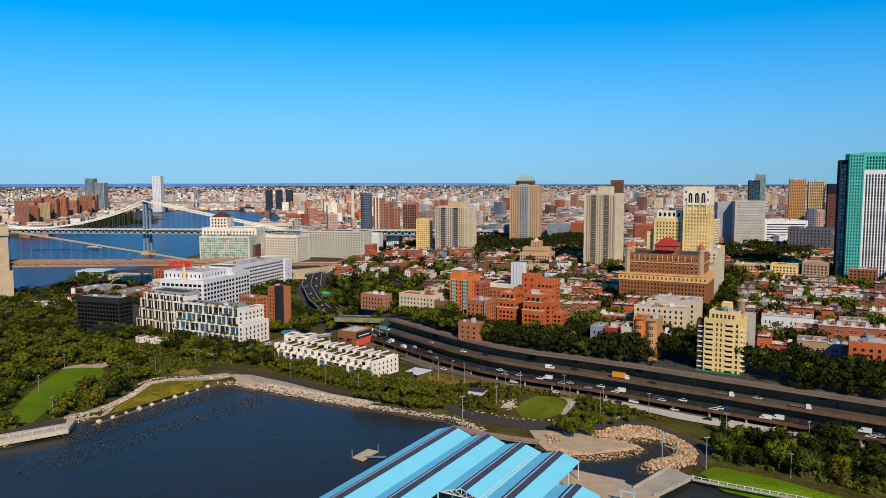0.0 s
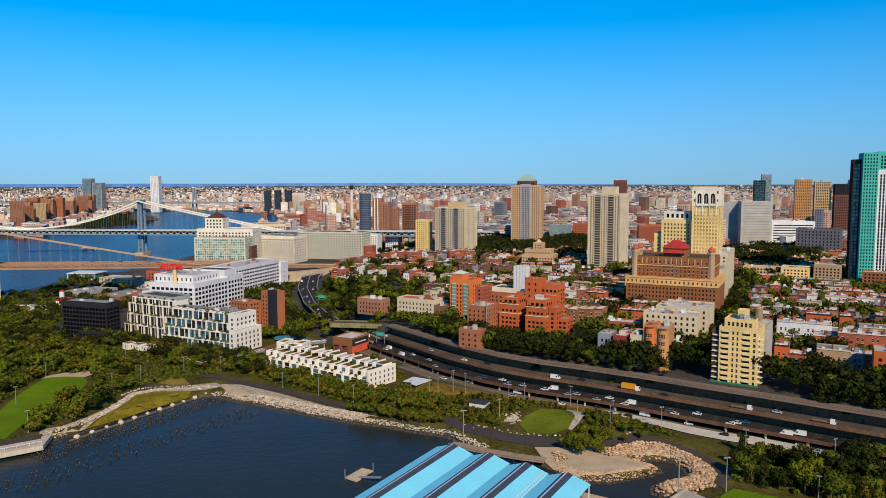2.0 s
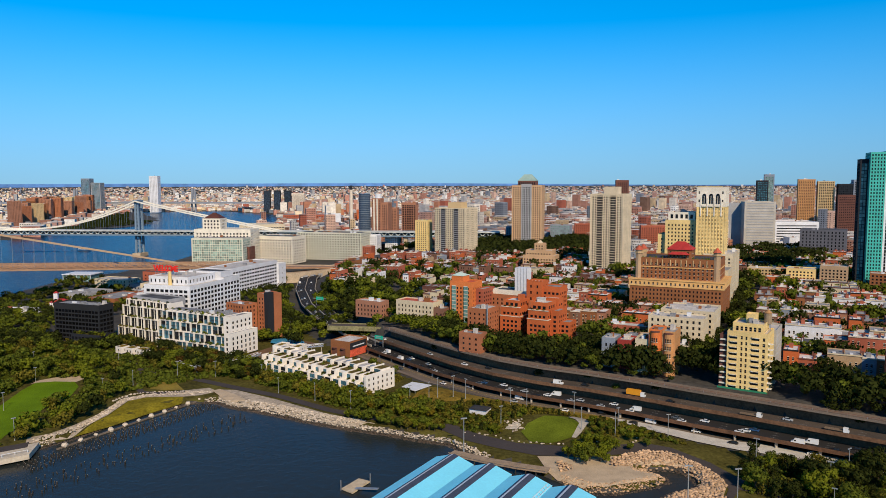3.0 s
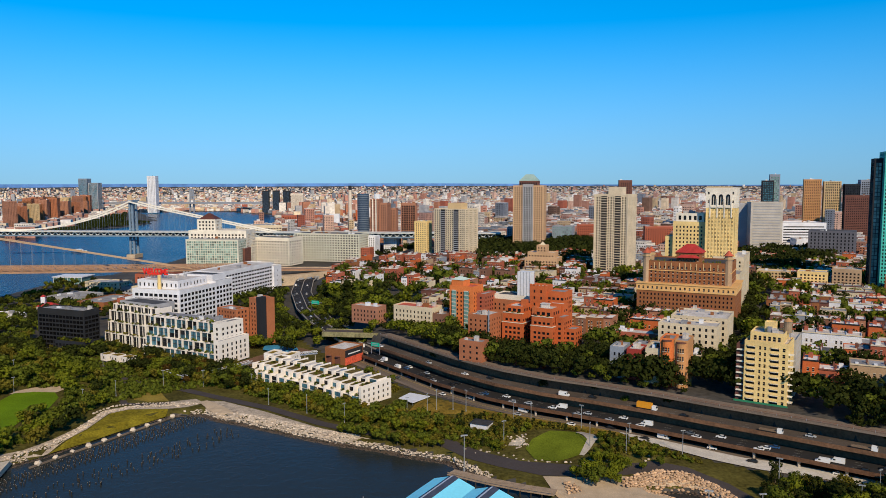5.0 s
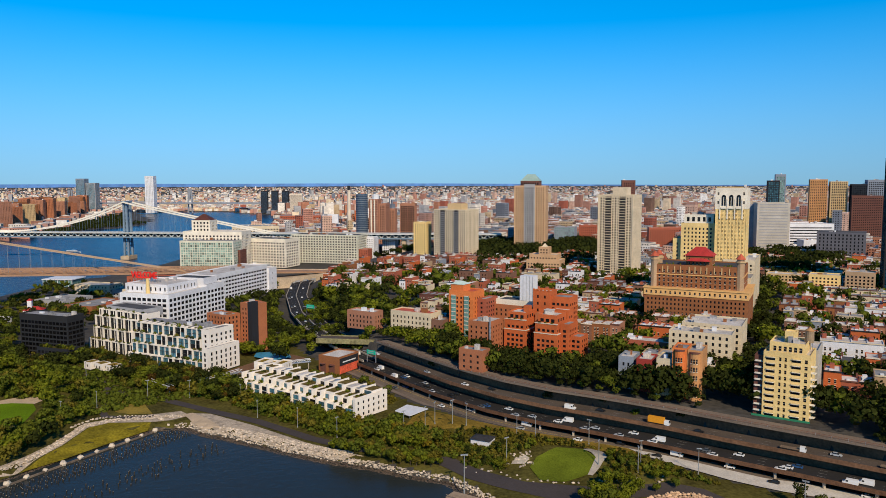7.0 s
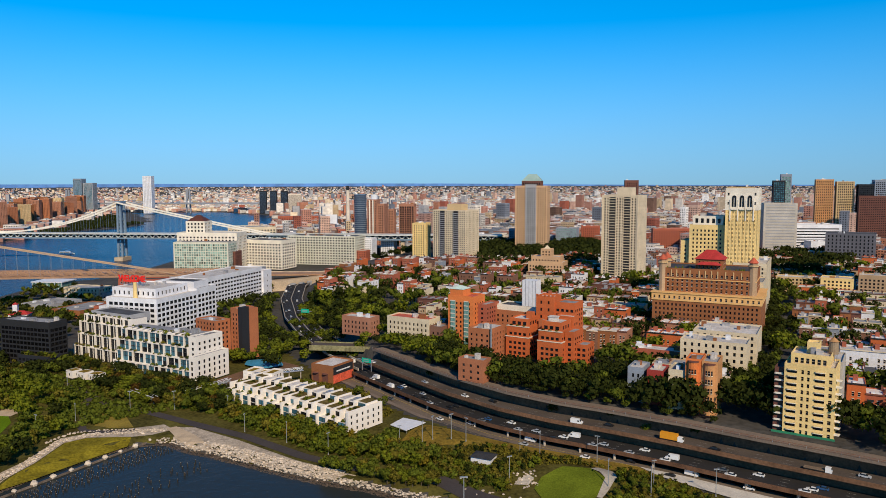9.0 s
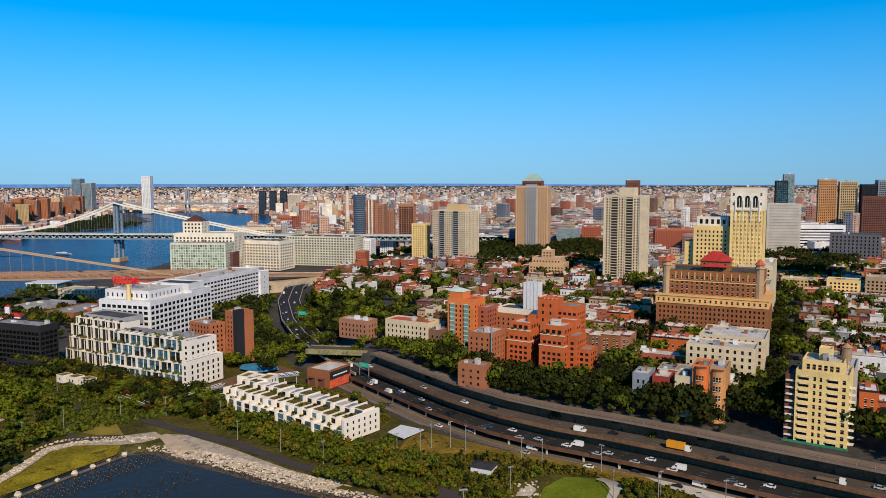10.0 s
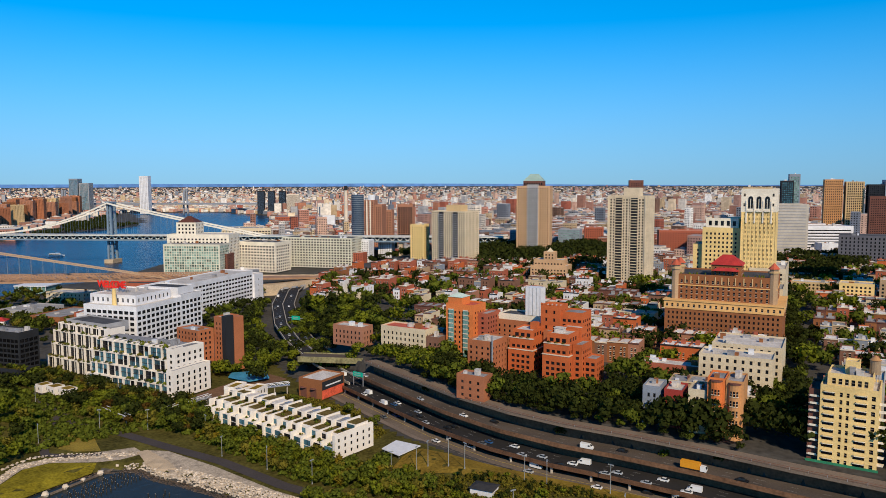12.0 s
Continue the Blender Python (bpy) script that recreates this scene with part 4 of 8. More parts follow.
block("green_row_house", "grey-green row house with white attic gable", "townhouse", 95, 329, -28, 20.3, 8, 14, 37, "grey_blue", (2.6, 1.1, 3.6, 1.9, 1.0), keep=20, roof=ROOF_PALE)
block("cream_apartment_house", "cream limestone apartment house with pale stepped roofs", "apartment house", 131.5, 361, -28, 22, 34, 17, 44.5, "stone_cream", (3.6, 1.3, 3.6, 1.9, 1.1), keep=60, units=5)
block("pale_roof_apartments", "cream apartment house with broad white roof and light courts", "apartment house", 146, 383, -28, 22.5, 34, 30, 45, "stone_cream", (3.6, 1.3, 3.6, 1.9, 1.1), keep=30, units=6)
block("red_brick_terrace", "low red brick terrace with pale roof", "row house", 108, 382, -28, 22, 30, 13, 35, "brick_red", (3.0, 1.2, 3.4, 1.8, 1.0), keep=40, units=4)
block("corner_brick_house", "red-brown brick apartment house with bracketed cornice", "apartment house", -72, 497, -30, 20, 25, 12, 33, "brick_pink", (3.2, 1.3, 3.5, 1.9, 1.0), keep=40, roof=ROOF_PALE)
block("cream_front_house", "cream stone-fronted apartment house with terracotta roof court", "apartment house", -37, 473, -30, 20.5, 34, 15, 37, "stone_cream", (3.2, 1.2, 3.5, 1.9, 1.0), keep=60, roof=ROOF_TERRA, units=4)
block("brown_stoop_house", "brown brick house beside the cream front", "row house", -7, 456, -30, 20.5, 9, 12, 33, "brownstone", keep=10, roof=ROOF_GREY)
block("orange_brick_apartments", "orange brick apartment house with fire escapes above the promenade trees", "apartment house", 224, 260, -28, 20, 37, 20, 41.5, "brick_orange", (3.9, 1.6, 3.1, 1.7, 0.9), keep=60, roof=ROOF_PALE, units=4)
# white warehouse with a red roof sign
def sign_warehouse():
    x, y, turn = -219, 527, -18
    b = building("white_warehouse", "white painted warehouse with rows of dark windows and stepped roofs", "warehouse", x, y, turn, 4.5)
    P = wall("paint_white")
    Wn = (4.9, 3.7, 4.1, 2.5, 0.8)
    volume(b, -48, 0, 0, 50, 0, 35.5, P, Wn, keep=100, roof=ROOF_PALE)
    volume(b, -50, 9, -8, 48, 35.5, 42, P, (4.6, 1.5, 5, 3.0, 1.2), keep=24, name="attic_wall")
    volume(b, -63, 8, -48, 48, 0, 26, P, Wn, keep=14, name="low_wall")
    volume(b, -48, 50, 0, 76, 0, 37, P, Wn, keep=24, name="link_wall", roof=ROOF_GREY)
    volume(b, -40, 54, -6, 74, 37, 42, P, (4.6, 3.0, 4.4, 3.0, 0.8), keep=10, name="glazed_attic", roof=ROOF_DARK)
    clutter(b, -46, 14, -10, 44, 42, 6, BR)
    part("tank_column", Solid().taper(-24, 5, 35.5, 48, 1.7, 1.3, 10), wall("stone_yellow"), b, "tan brick roof stack")
    take(x, y, turn, -63, 0, 0, 76)
    w2 = building("white_factory_wing", "long white factory building with black ribbon windows", "warehouse", x, y, turn, 4.5)
    volume(w2, -96, 112, -62, 249, 0, 31.5, P, (5.4, 4.4, 4.0, 1.9, 1.2), keep=0, name="long_wall", roof=ROOF_PALE)
    volume(w2, -92, 249, -60, 266, 0, 27, P, (9, 1.6, 6, 2, 2), name="end_wall", keep=0)
    clutter(w2, -92, 120, -66, 240, 31.5, 6, BR)
    take(x, y, turn, -96, 112, -60, 266)
    m = pose(x, y, 4.5, 0, 0, turn) @ pose(-55, 24, 42)
    s = thing("roof_sign", "red steel letters on a roof frame reading WELCOME", "sign", m)
    for i in range(8):
        part("post", Solid().beam((i * 3.5, 0.6, 0), (i * 3.5, 0.6, 9.5), 0.3), METAL_GREY, s)
        part("brace", Solid().beam((i * 3.5, 0.6, 6), (i * 3.5, 4, 0), 0.2), METAL_GREY, s)
    for z in (1.2, 8.0):
        part("rail", Solid().beam((0, 0.6, z), (25, 0.6, z), 0.25), METAL_GREY, s)
    for i, ch in enumerate("WELCOME"):
        cu = bpy.data.curves.new("letter", "FONT")
        cu.body, cu.size, cu.extrude, cu.offset, cu.align_x = ch, 7.4, 0.3, 0.2, "CENTER"
        ob = new("letter", cu)
        ob.data.materials.append(RED_STEEL)
        ob.parent = s
        ob.matrix_basis = pose(2.0 + i * 3.5, 0.2, 3.4, 90)


sign_warehouse()


# white terraced housing with fins, planted roofs
def fin_block(b, x0, y0, w_, d_, h, bays, lean, floors, glass, shift=0.0):
    """A row of bays between white fin walls; upper floors step back."""
    P = surface("white_render", (0.78, 0.72, 0.64), 0.85, 0.08, 0.1, 1.2)
    step = w_ / bays
    fh = h / floors
    for i in range(bays + 1):
        x = x0 + i * step
        edge = []
        for k in range(floors):
            y = y0 + lean * (k // 2) + (0.9 if (k // 2 + i) % 2 else 0.0) * shift - 1.5
            edge += [(y, k * fh), (y, (k + 1) * fh + (0.8 if k % 2 or k == floors - 1 else 0))]
        fin = Solid()
        back = y0 + d_ * 0.5
        outline = edge + [(back, edge[-1][1]), (back, 0)]
        n = len(outline)
        fin.v = [(x - 0.32, a, c) for a, c in outline] + [(x + 0.32, a, c) for a, c in outline]
        fin.f = [tuple(range(n)), tuple(range(2 * n - 1, n - 1, -1))] + [(q, n + q, n + (q + 1) % n, (q + 1) % n) for q in range(n)]
        part("fin_wall", fin, P, b)
    for i in range(bays):
        xa, xb = x0 + i * step + 0.32, x0 + (i + 1) * step - 0.32
        bars = Solid()
        for k in range(floors):
            y = y0 + lean * (k // 2)
            part("glazing", Solid().box(xa, y, k * fh, xb, y + 0.25, (k + 1) * fh - 0.45), GLASS if (i * 7 + k * 5) % 6 < 2 else glass, b)
            bars.box((xa + xb) / 2 - 0.1, y - 0.12, k * fh, (xa + xb) / 2 + 0.1, y, (k + 1) * fh - 0.45)
            if k % 2:
                part("floor_slab", Solid().box(xa, y - 0.9, (k + 1) * fh - 0.45, xb, y0 + d_ * 0.5, (k + 1) * fh), P, b)
            else:
                bars.box(xa, y - 0.2, (k + 1) * fh - 0.4, xb, y, (k + 1) * fh - 0.05)
            if k % 2 and BR.random() < 0.62:
                q = BR.uniform(xa + 0.6, xb - 0.6)
                part("terrace_shrub", shrub_mesh(BR.randrange(4)), None, b, "green terrace shrub", at=pose(q, y - 0.2, (k + 1) * fh + 0.2, 0, 0, BR.uniform(0, 360)) @ Matrix.Scale(BR.uniform(0.8, 2.0), 4))
        part("mullion_grid", bars, wall("metal_dark"), b)["kind"] = "stuff"
    part("core", Solid().box(x0 + 0.1, y0 + lean * (floors // 2) + 0.6, 0, x0 + w_ - 0.1, y0 + d_, h), P, b)
    part("green_roof", Solid().box(x0 + 1, y0 + lean * (floors // 2) + 1.5, h, x0 + w_ - 1, y0 + d_ - 1, h + 0.25), ROOF_GREY, b, "grey gravel roof")
    for k in range(10):
        part("roof_shrub", shrub_mesh(k % 4), None, b, "dark green roof shrub", at=pose(BR.uniform(x0 + 2, x0 + w_ - 2), y0 + lean * (floors // 2) + BR.uniform(1.2, 4.0), h + 0.25) @ Matrix.Scale(BR.uniform(0.9, 1.6), 4))


b = building("finned_white_flats", "white finned apartment building with glazed bays and planted terraces", "apartment building", -269, 499, -30, 3.5)
fin_block(b, 0, 0, 50, 24, 29.5, 12, 2.8, 7, GLASS, 1.4)
volume(b, 3, 12, 46, 30, 26, 31.5, wall("stone_grey"), None, name="roof_plant", roof=ROOF_DARK)
take(-269, 499, -30, 0, 0, 50, 30)
b = building("finned_glass_flats", "white finned apartment building with blue glazing and stepped end wall", "apartment building", -222, 459, -27, 3.5)
fin_block(b, 0, 0, 70, 24, 27.5, 13, 2.2, 8, GLASS_BLUE, 1.4)
volume(b, 66, 3, 73, 26, 0, 27.5, MATS["white_render"], (4.4, 1.9, 3.6, 1.9, 0.8), keep=40, roof=ROOF_GREY, name="end_wall", sides="FR")
volume(b, 73, -4, 78, 26, 0, 16.5, MATS["white_render"], (4.4, 1.7, 3.6, 2.3, 0.8), keep=40, roof=ROOF_GREY, name="low_end_wall", sides="FR")
clutter(b, 30, 12, 64, 24, 27.8, 5, BR)
take(-222, 459, -27, 0, -4, 78, 30)
block("dark_hotel", "dark metal-clad hotel with ribbon windows and planted terraces", "hotel", -312, 480, -20, 3.5, 46, 15, 34, "hotel_slab", (3.4, 3.05, 3.3, 2.2, 0.6), glass=glassy("window_glass_smoke", (0.004, 0.004, 0.005)), keep=120, roof=ROOF_GREY, units=5)
b = block("dark_hotel_terrace", "low dark wing with a planted roof terrace", "hotel wing", -292, 465, -20, 3.5, 28, 12, 12, "metal_dark", (3.4, 2.6, 3.6, 2.0, 0.8), keep=10, roof=SOIL, units=0)
for i in range(16):
    part("terrace_shrub", shrub_mesh(i % 4), None, b, "green terrace shrub", at=pose(1.5 + i * 1.8, BR.uniform(2, 9), 8.6) @ Matrix.Scale(2.0, 4))
block("red_brick_loft", "red brick loft building with grey roof sheets", "building", -177, 491, -34, 4, 22, 13, 32, "brick_burnt", (3.4, 1.5, 3.4, 1.8, 0.9), keep=40, roof=ROOF_GREY)
b = block("brick_stair_block", "brick stair block with black fire shaft", "building", -151, 489, -34, 4, 8.5, 14, 40, "brick_burnt", (3.2, 1.4, 3.3, 1.8, 0.9), keep=30, roof=ROOF_PALE)
part("black_shaft", Solid().box(8.6, -0.6, 0, 12.6, 6, 38), wall("metal_dark"), b, "black clad lift shaft")
part("brick_flank", Solid().box(8.6, 6, 0, 13.2, 14, 36.5), wall("brick_burnt"), b)


def white_townhouses():
    b = building("white_terrace_row", "row of white modern terraced houses with planted stepped roofs", "terraced houses", -123, 391, -38, 3.2)
    P = MATS["white_render"]
    n, step = 14, 7.1
    for i in range(n):
        x = i * step
        h = 10.2 + (0.8 if i % 3 == 1 else 0)
        part("party_wall", Solid().box(x - 0.3, -1.0, 0, x + 0.3, 22, h).box(x - 0.3, -4.5, 0, x + 0.3, -1.0, h - 3.2), P, b)
        part("house_body", Solid().box(x + 0.3, 2.2, 0, x + step - 0.3, 20, h - 0.9).box(x + 0.3, -3.0, 0, x + step - 0.3, 2.2, 5.6), P, b)
        for z, y in ((0.3, -3.1), (3.2, -3.1), (6.2, 2.1)):
            g_ = part("glazing", Solid().box(x + 0.9, y - 0.12, z, x + step - 0.9, y, z + 2.4), GLASS_BLUE if (i + int(z)) % 3 else GLASS, b)
            part("mullion", Solid().box(x + step / 2 - 0.08, y - 0.2, z, x + step / 2 + 0.08, y - 0.12, z + 2.4), wall("metal_dark"), g_)
        part("rear_storey", Solid().box(x + 0.3, 11.5, h - 0.9, x + step - 0.3, 20, h + 1.7), P, b)
        part("rear_glazing", Solid().box(x + 1.0, 11.35, h - 0.6, x + step - 1.0, 11.5, h + 1.3), (GLASS, GLASS_BLUE, GLASS)[i % 3], b, "dark terrace glazing")
        part("rear_roof", Solid().box(x + 0.6, 11.9, h + 1.72, x + step - 0.6, 19.6, h + 1.9), (ROOF_GREY, MATS.get("sedum_roof") or ROOF_GREY, ROOF_PALE)[i % 3], b)
        part("party_fin", Solid().prism([(x - 0.3, 9.0), (x + 0.3, 9.0), (x + 0.3, 21.5), (x - 0.3, 21.5)], h, h + 2.6), P, b)
        part("planted_roof", Solid().box(x + 0.5, 3, h - 0.9, x + step - 0.5, 11.4, h - 0.6), surface("sedum_roof", (0.13, 0.095, 0.03), 0.95, 0.5, 0.25, 1.0, spec=0.05), b, "dry grass roof")
        for k in range(4):
            part("terrace_shrub", shrub_mesh((i + k) % 4), None, b, "green terrace shrub", at=pose(x + BR.uniform(1, 6), BR.uniform(-2.4, 1.5) if k < 2 else BR.uniform(3.5, 10.5), 5.6 if k < 2 else h - 0.7) @ Matrix.Scale(BR.uniform(0.9, 1.7), 4))
        if i % 3 == 0:
            part("roof_hatch", Solid().box(x + 2, 14, h + 1.9, x + 5, 17, h + 2.7), METAL_GREY, b)
    volume(b, n * step - 0.3, -3.5, n * step + 1.2, 22, 0, 10.8, P, (4.0, 1.3, 3.2, 1.7, 1.0), keep=20, name="end_wall", roof=P)
    take(-123, 391, -38, -2, -5, 102, 24)
    b = building("white_low_pavilion", "white cubic pavilion with a planted roof", "pavilion", -119, 402, -20, 3.2)
    for i in range(3):
        volume(b, i * 7, 0, i * 7 + 6.6, 12, 0, 13 - (i % 2), P, (3.2, 1.2, 4, 2.6, 5.0), keep=4, roof=DRY_GRASS)
    take(-119, 402, -20, 0, 0, 21, 12)


white_townhouses()
b = building("mural_building", "square brown brick building with arched bays and a red mural", "building", -86, 431, -30, 3.2)
volume(b, 4, 0, 21, 22, 0, 11, wall("brick_brown"), None, roof=ROOF_PALE)
for i in range(2):
    part("blind_arch", Solid().box(5.5 + i * 7.5, -0.15, 0, 10 + i * 7.5, 0, 6.5).taper(7.75 + i * 7.5, 0, 6.2, 6.6, 2.2, 1.5, 12), wall("brick_dark"), b)
part("mural_lower", Solid().box(21.0, 1, 0.4, 21.2, 21, 5.5), surface("mural_red", (0.62, 0.10, 0.05), 0.8, 0.4, 0.25, 0.9), b, "red painted mural")
part("mural_upper", Solid().box(21.0, 1, 5.7, 21.2, 21, 10.6), wall("metal_dark"), b, "black banner")
part("mural_bar", Solid().box(21.2, 4, 7.4, 21.3, 18, 8.2), METAL_WHITE, b)
take(-86, 431, -30, 0, 0, 21, 27)

# white pavilions and footbridges in front of the flats
for x, y, w_ in ((-246, 440, 7), (-237, 436, 8), (-227, 431, 8)):
    pv = building("garden_pavilion", "small white stepped pavilion with a planted roof", "pavilion", x, y, -32, 3.2)
    volume(pv, 0, 0, w_, 7, 0, 4.6, MATS["white_render"], (3.4, 1.6, 3.2, 1.8, 0.8), keep=4, parapet=0.3)
    part("planted_roof", Solid().box(0.5, 0.5, 4.62, w_ - 0.5, 6.5, 4.85), DRY_GRASS, pv, "planted roof")
    take(x, y, -32, 0, 0, w_, 7)
for a, c, zz in (((-149, 390), (-132, 418), 6.5), ((-184, 397), (-164, 381), 5.5), ((-104, 421), (-88, 429), 10.5)):
    fb = thing("footbridge", "grey steel truss footbridge over the park", "footbridge")
    part("deck", Solid().beam((*a, zz), (*c, zz), 3.0, 0.4), METAL_GREY, fb)
    dx, dy = c[0] - a[0], c[1] - a[1]
    ln = math.hypot(dx, dy)
    ox, oy = -dy / ln * 1.4, dx / ln * 1.4
    for sg in (-1, 1):
        part("top_chord", Solid().beam((a[0] + sg * ox, a[1] + sg * oy, zz + 1.7), (c[0] + sg * ox, c[1] + sg * oy, zz + 1.7), 0.25), METAL_WHITE, fb)
        for k in range(7):
            u, v_ = k / 7, (k + 1) / 7
            part("truss_bar", Solid().beam((a[0] + dx * u + sg * ox, a[1] + dy * u + sg * oy, zz + (1.7 if k % 2 else 0)), (a[0] + dx * v_ + sg * ox, a[1] + dy * v_ + sg * oy, zz + (0 if k % 2 else 1.7)), 0.16), METAL_WHITE, fb)
    for u in (0.08, 0.5, 0.92):
        gx_, gy_ = a[0] + dx * u, a[1] + dy * u
        part("pier", Solid().beam((gx_, gy_, ground_z(gx_, gy_) - 0.3), (gx_, gy_, zz), 0.6), CONCRETE, fb)

block("cream_warehouse", "cream rendered old waterfront warehouse with a stepped gable", "warehouse", -418, 772, -14, 3, 46, 24, 15, "stone_cream", (4.6, 1.5, 3.8, 2.0, 0.9), keep=20, roof=ROOF_PALE, units=3)
block("grey_roof_shed", "low brick shed with a broad grey flat roof", "warehouse", -372, 660, -18, 3, 34, 50, 10, "brick_brown", (5.0, 1.6, 4.2, 1.8, 0.9), keep=12, roof=ROOF_GREY, units=4)
block("grey_roof_shed", "low brick shed with a broad grey flat roof", "warehouse", -424, 700, -18, 3, 38, 40, 9, "stone_grey", (5.0, 1.6, 4.2, 1.8, 0.9), keep=12, roof=ROOF_GREY, units=3)
block("red_brick_store", "long roofless-looking red brick storehouse by the bridge", "warehouse", -392, 850, -8, 3, 70, 18, 14, "brick_red", (4.4, 1.6, 4.2, 2.2, 0.9), keep=20, roof=ROOF_DARK, units=1)
# flat white ground slab, drawn raised; its posts are added
c = thing("white_canopy", "flat white slab beside the road, raised on added thin posts", "canopy")
part("roof_slab", Solid().prism([(-25, 333), (-16.5, 324), (-7, 336.5), (-19, 344)], 6.4, 6.75), METAL_WHITE, c)
for x, y in ((-23.8, 333), (-16.5, 325.5), (-8.5, 336), (-18.8, 342.6)):
    part("post", Solid().beam((x, y, ground_z(x, y) - 0.2), (x, y, 6.4), 0.2), METAL_GREY, c)
h_ = building("park_hut", "small white hut with a dark shingled roof", "hut", 14.5, 286.5, -25, ground_z(20, 288) - 0.3)
volume(h_, 0, 0, 9.5, 7.5, 0, 3.0, wall("paint_white"), (3, 1.2, 3, 1.4, 0.8), keep=8, parapet=0)
part("shingle_roof", Solid().hip(-0.6, -0.6, 10.1, 8.1, 3.0, 4.0, 5), surface("hut_shingle", (0.035, 0.034, 0.036), 0.9, 0.3, 0.6, 3.0), h_, "dark grey hip roof")
take(14.5, 286.5, -25, 0, 0, 10, 8)

# low buildings by the ferry landing
b = building("glass_pavilion", "flat white-framed glass pavilion on the shore", "pavilion", -496, 846, -5, 2.6)
part("roof_slab", Solid().box(0, 0, 8.4, 40, 30, 9.4), METAL_WHITE, b)
part("glass_box", Solid().box(1.5, 1.5, 0, 38.5, 28.5, 8.4), GLASS_TEAL, b)
for i in range(9):
    part("mullion", Solid().box(1 + i * 4.7, 0.9, 0, 1.5 + i * 4.7, 1.5, 8.4), METAL_WHITE, b)
take(-496, 846, -5, 0, 0, 40, 30)
b = building("landing_house", "white landing house with a red hipped roof and lantern", "house", -402, 640, 10, 2.6)
volume(b, 0, 0, 17, 10, 0, 6, wall("paint_white"), (3.2, 1.2, 3, 1.6, 0.8), parapet=0, keep=12)
part("red_roof", Solid().hip(-0.6, -0.6, 17.6, 10.6, 6, 9, 8), ROOF_RED, b, "red hipped roof")
part("lantern", Solid().box(3, 3, 7, 7, 7, 15), wall("paint_white"), b)
part("lantern_cap", Solid().hip(2.6, 2.6, 7.4, 7.4, 15, 17, 0), ROOF_RED, b)
take(-402, 640, 10, 0, 0, 17, 10)
for x0, y0, w_, d_, zt, kd, rf in ((-405, 770, 60, 26, 10, "stone_grey", ROOF_GREY), (-352, 745, 40, 24, 13, "stone_cream", ROOF_PALE), (-430, 600, 34, 14, 8, "paint_white", ROOF_PALE), (-455, 560, 40, 12, 6, "brownstone", ROOF_GREY), (-340, 700, 46, 26, 12, "stone_grey", ROOF_GREY), (-322, 640, 36, 26, 16, "brick_red", ROOF_GREY), (-400, 880, 50, 30, 14, "brick_dark", ROOF_GREY), (-345, 890, 40, 24, 16, "stone_grey", ROOF_PALE)):
    block("low_shed", "low flat-roofed waterfront shed", "shed", x0, y0, -10, 3, w_, d_, zt, kd, (4, 2, 4, 1.8, 1), roof=rf, keep=4, units=4)

# waterfront warehouses and towers further off
block("long_white_warehouse", "long grey-white concrete warehouse with a grid of windows", "warehouse", -240, 1107, -15, 4, 112, 44, 48, "loft_white", (4.6, 2.7, 3.9, 2.2, 0.9), keep=0, roof=ROOF_DARK, units=12)
block("cream_loft", "cream concrete loft building with large windows", "warehouse", -291, 1050, -20, 4, 62, 40, 46, "stone_ivory", (5.0, 3.0, 4.2, 2.3, 0.9), keep=0, roof=ROOF_DARK, units=6)
block("glass_condominium", "pale green glass condominium", "apartment building", -371, 978, -5, 4, 78, 34, 48, "loft_white", (3.4, 2.6, 3.5, 2.7, 0.4), glass=glassy("window_glass_celadon", (0.20, 0.30, 0.25), 0.12, 0.75), keep=0, roof=ROOF_GREY, units=4, recess=0.15)
b = building("clock_tower_loft", "cream loft building with a square tower and dark red pyramid roof", "building", -378, 1012, -5, 4)
volume(b, 0, 0, 88, 40, 0, 55, wall("stone_ivory"), (5.2, 2.6, 4.2, 2.4, 0.9), keep=0)
volume(b, 12, 4, 40, 30, 55, 71, wall("stone_ivory"), (5.0, 2.4, 5, 2.8, 1.0), keep=0, name="tower_wall")
part("pyramid_roof", Solid().hip(13, 5, 39, 29, 71.8, 80.5, 4), surface("roof_maroon", (0.10, 0.035, 0.025), 0.7, 0.2, 0.2, 1), b, "dark red pyramid roof")
take(-378, 1012, -5, 0, 0, 88, 40)
block("red_loft_left", "dark red brick loft", "building", -302, 990, -10, 4, 14, 20, 34, "brick_dark", keep=0)
block("tan_loft_row", "cream loft building behind the waterfront", "warehouse", -385, 1285, 12, 4, 84, 50, 50, "stone_cream", (5.2, 3.0, 4.2, 2.2, 0.9), keep=0, units=8, roof=ROOF_GREY)
b = building("glass_cylinder_tower", "dark blue glass apartment tower with white floor lines", "tower", -172, 1400, 0, 8)
part("shaft", Solid().taper(11, 11, 0, 99, 12, 12, 18), glassy("window_glass_steel", (0.035, 0.055, 0.085)), b)
for i in range(26):
    part("floor_line", Solid().taper(11, 11, 3 + i * 3.7, 3.6 + i * 3.7, 12.4, 12.4, 18), wall("grey_blue"), b)
take(-172, 1400, 0, 0, 0, 22, 22)
b = building("red_brick_tower", "red brick apartment tower with white bands", "tower", -131, 1250, -12, 8)
volume(b, 0, 0, 17, 22, 0, 92, wall("brick_pink"), (3.2, 1.6, 3.0, 1.6, 0.9), keep=0)
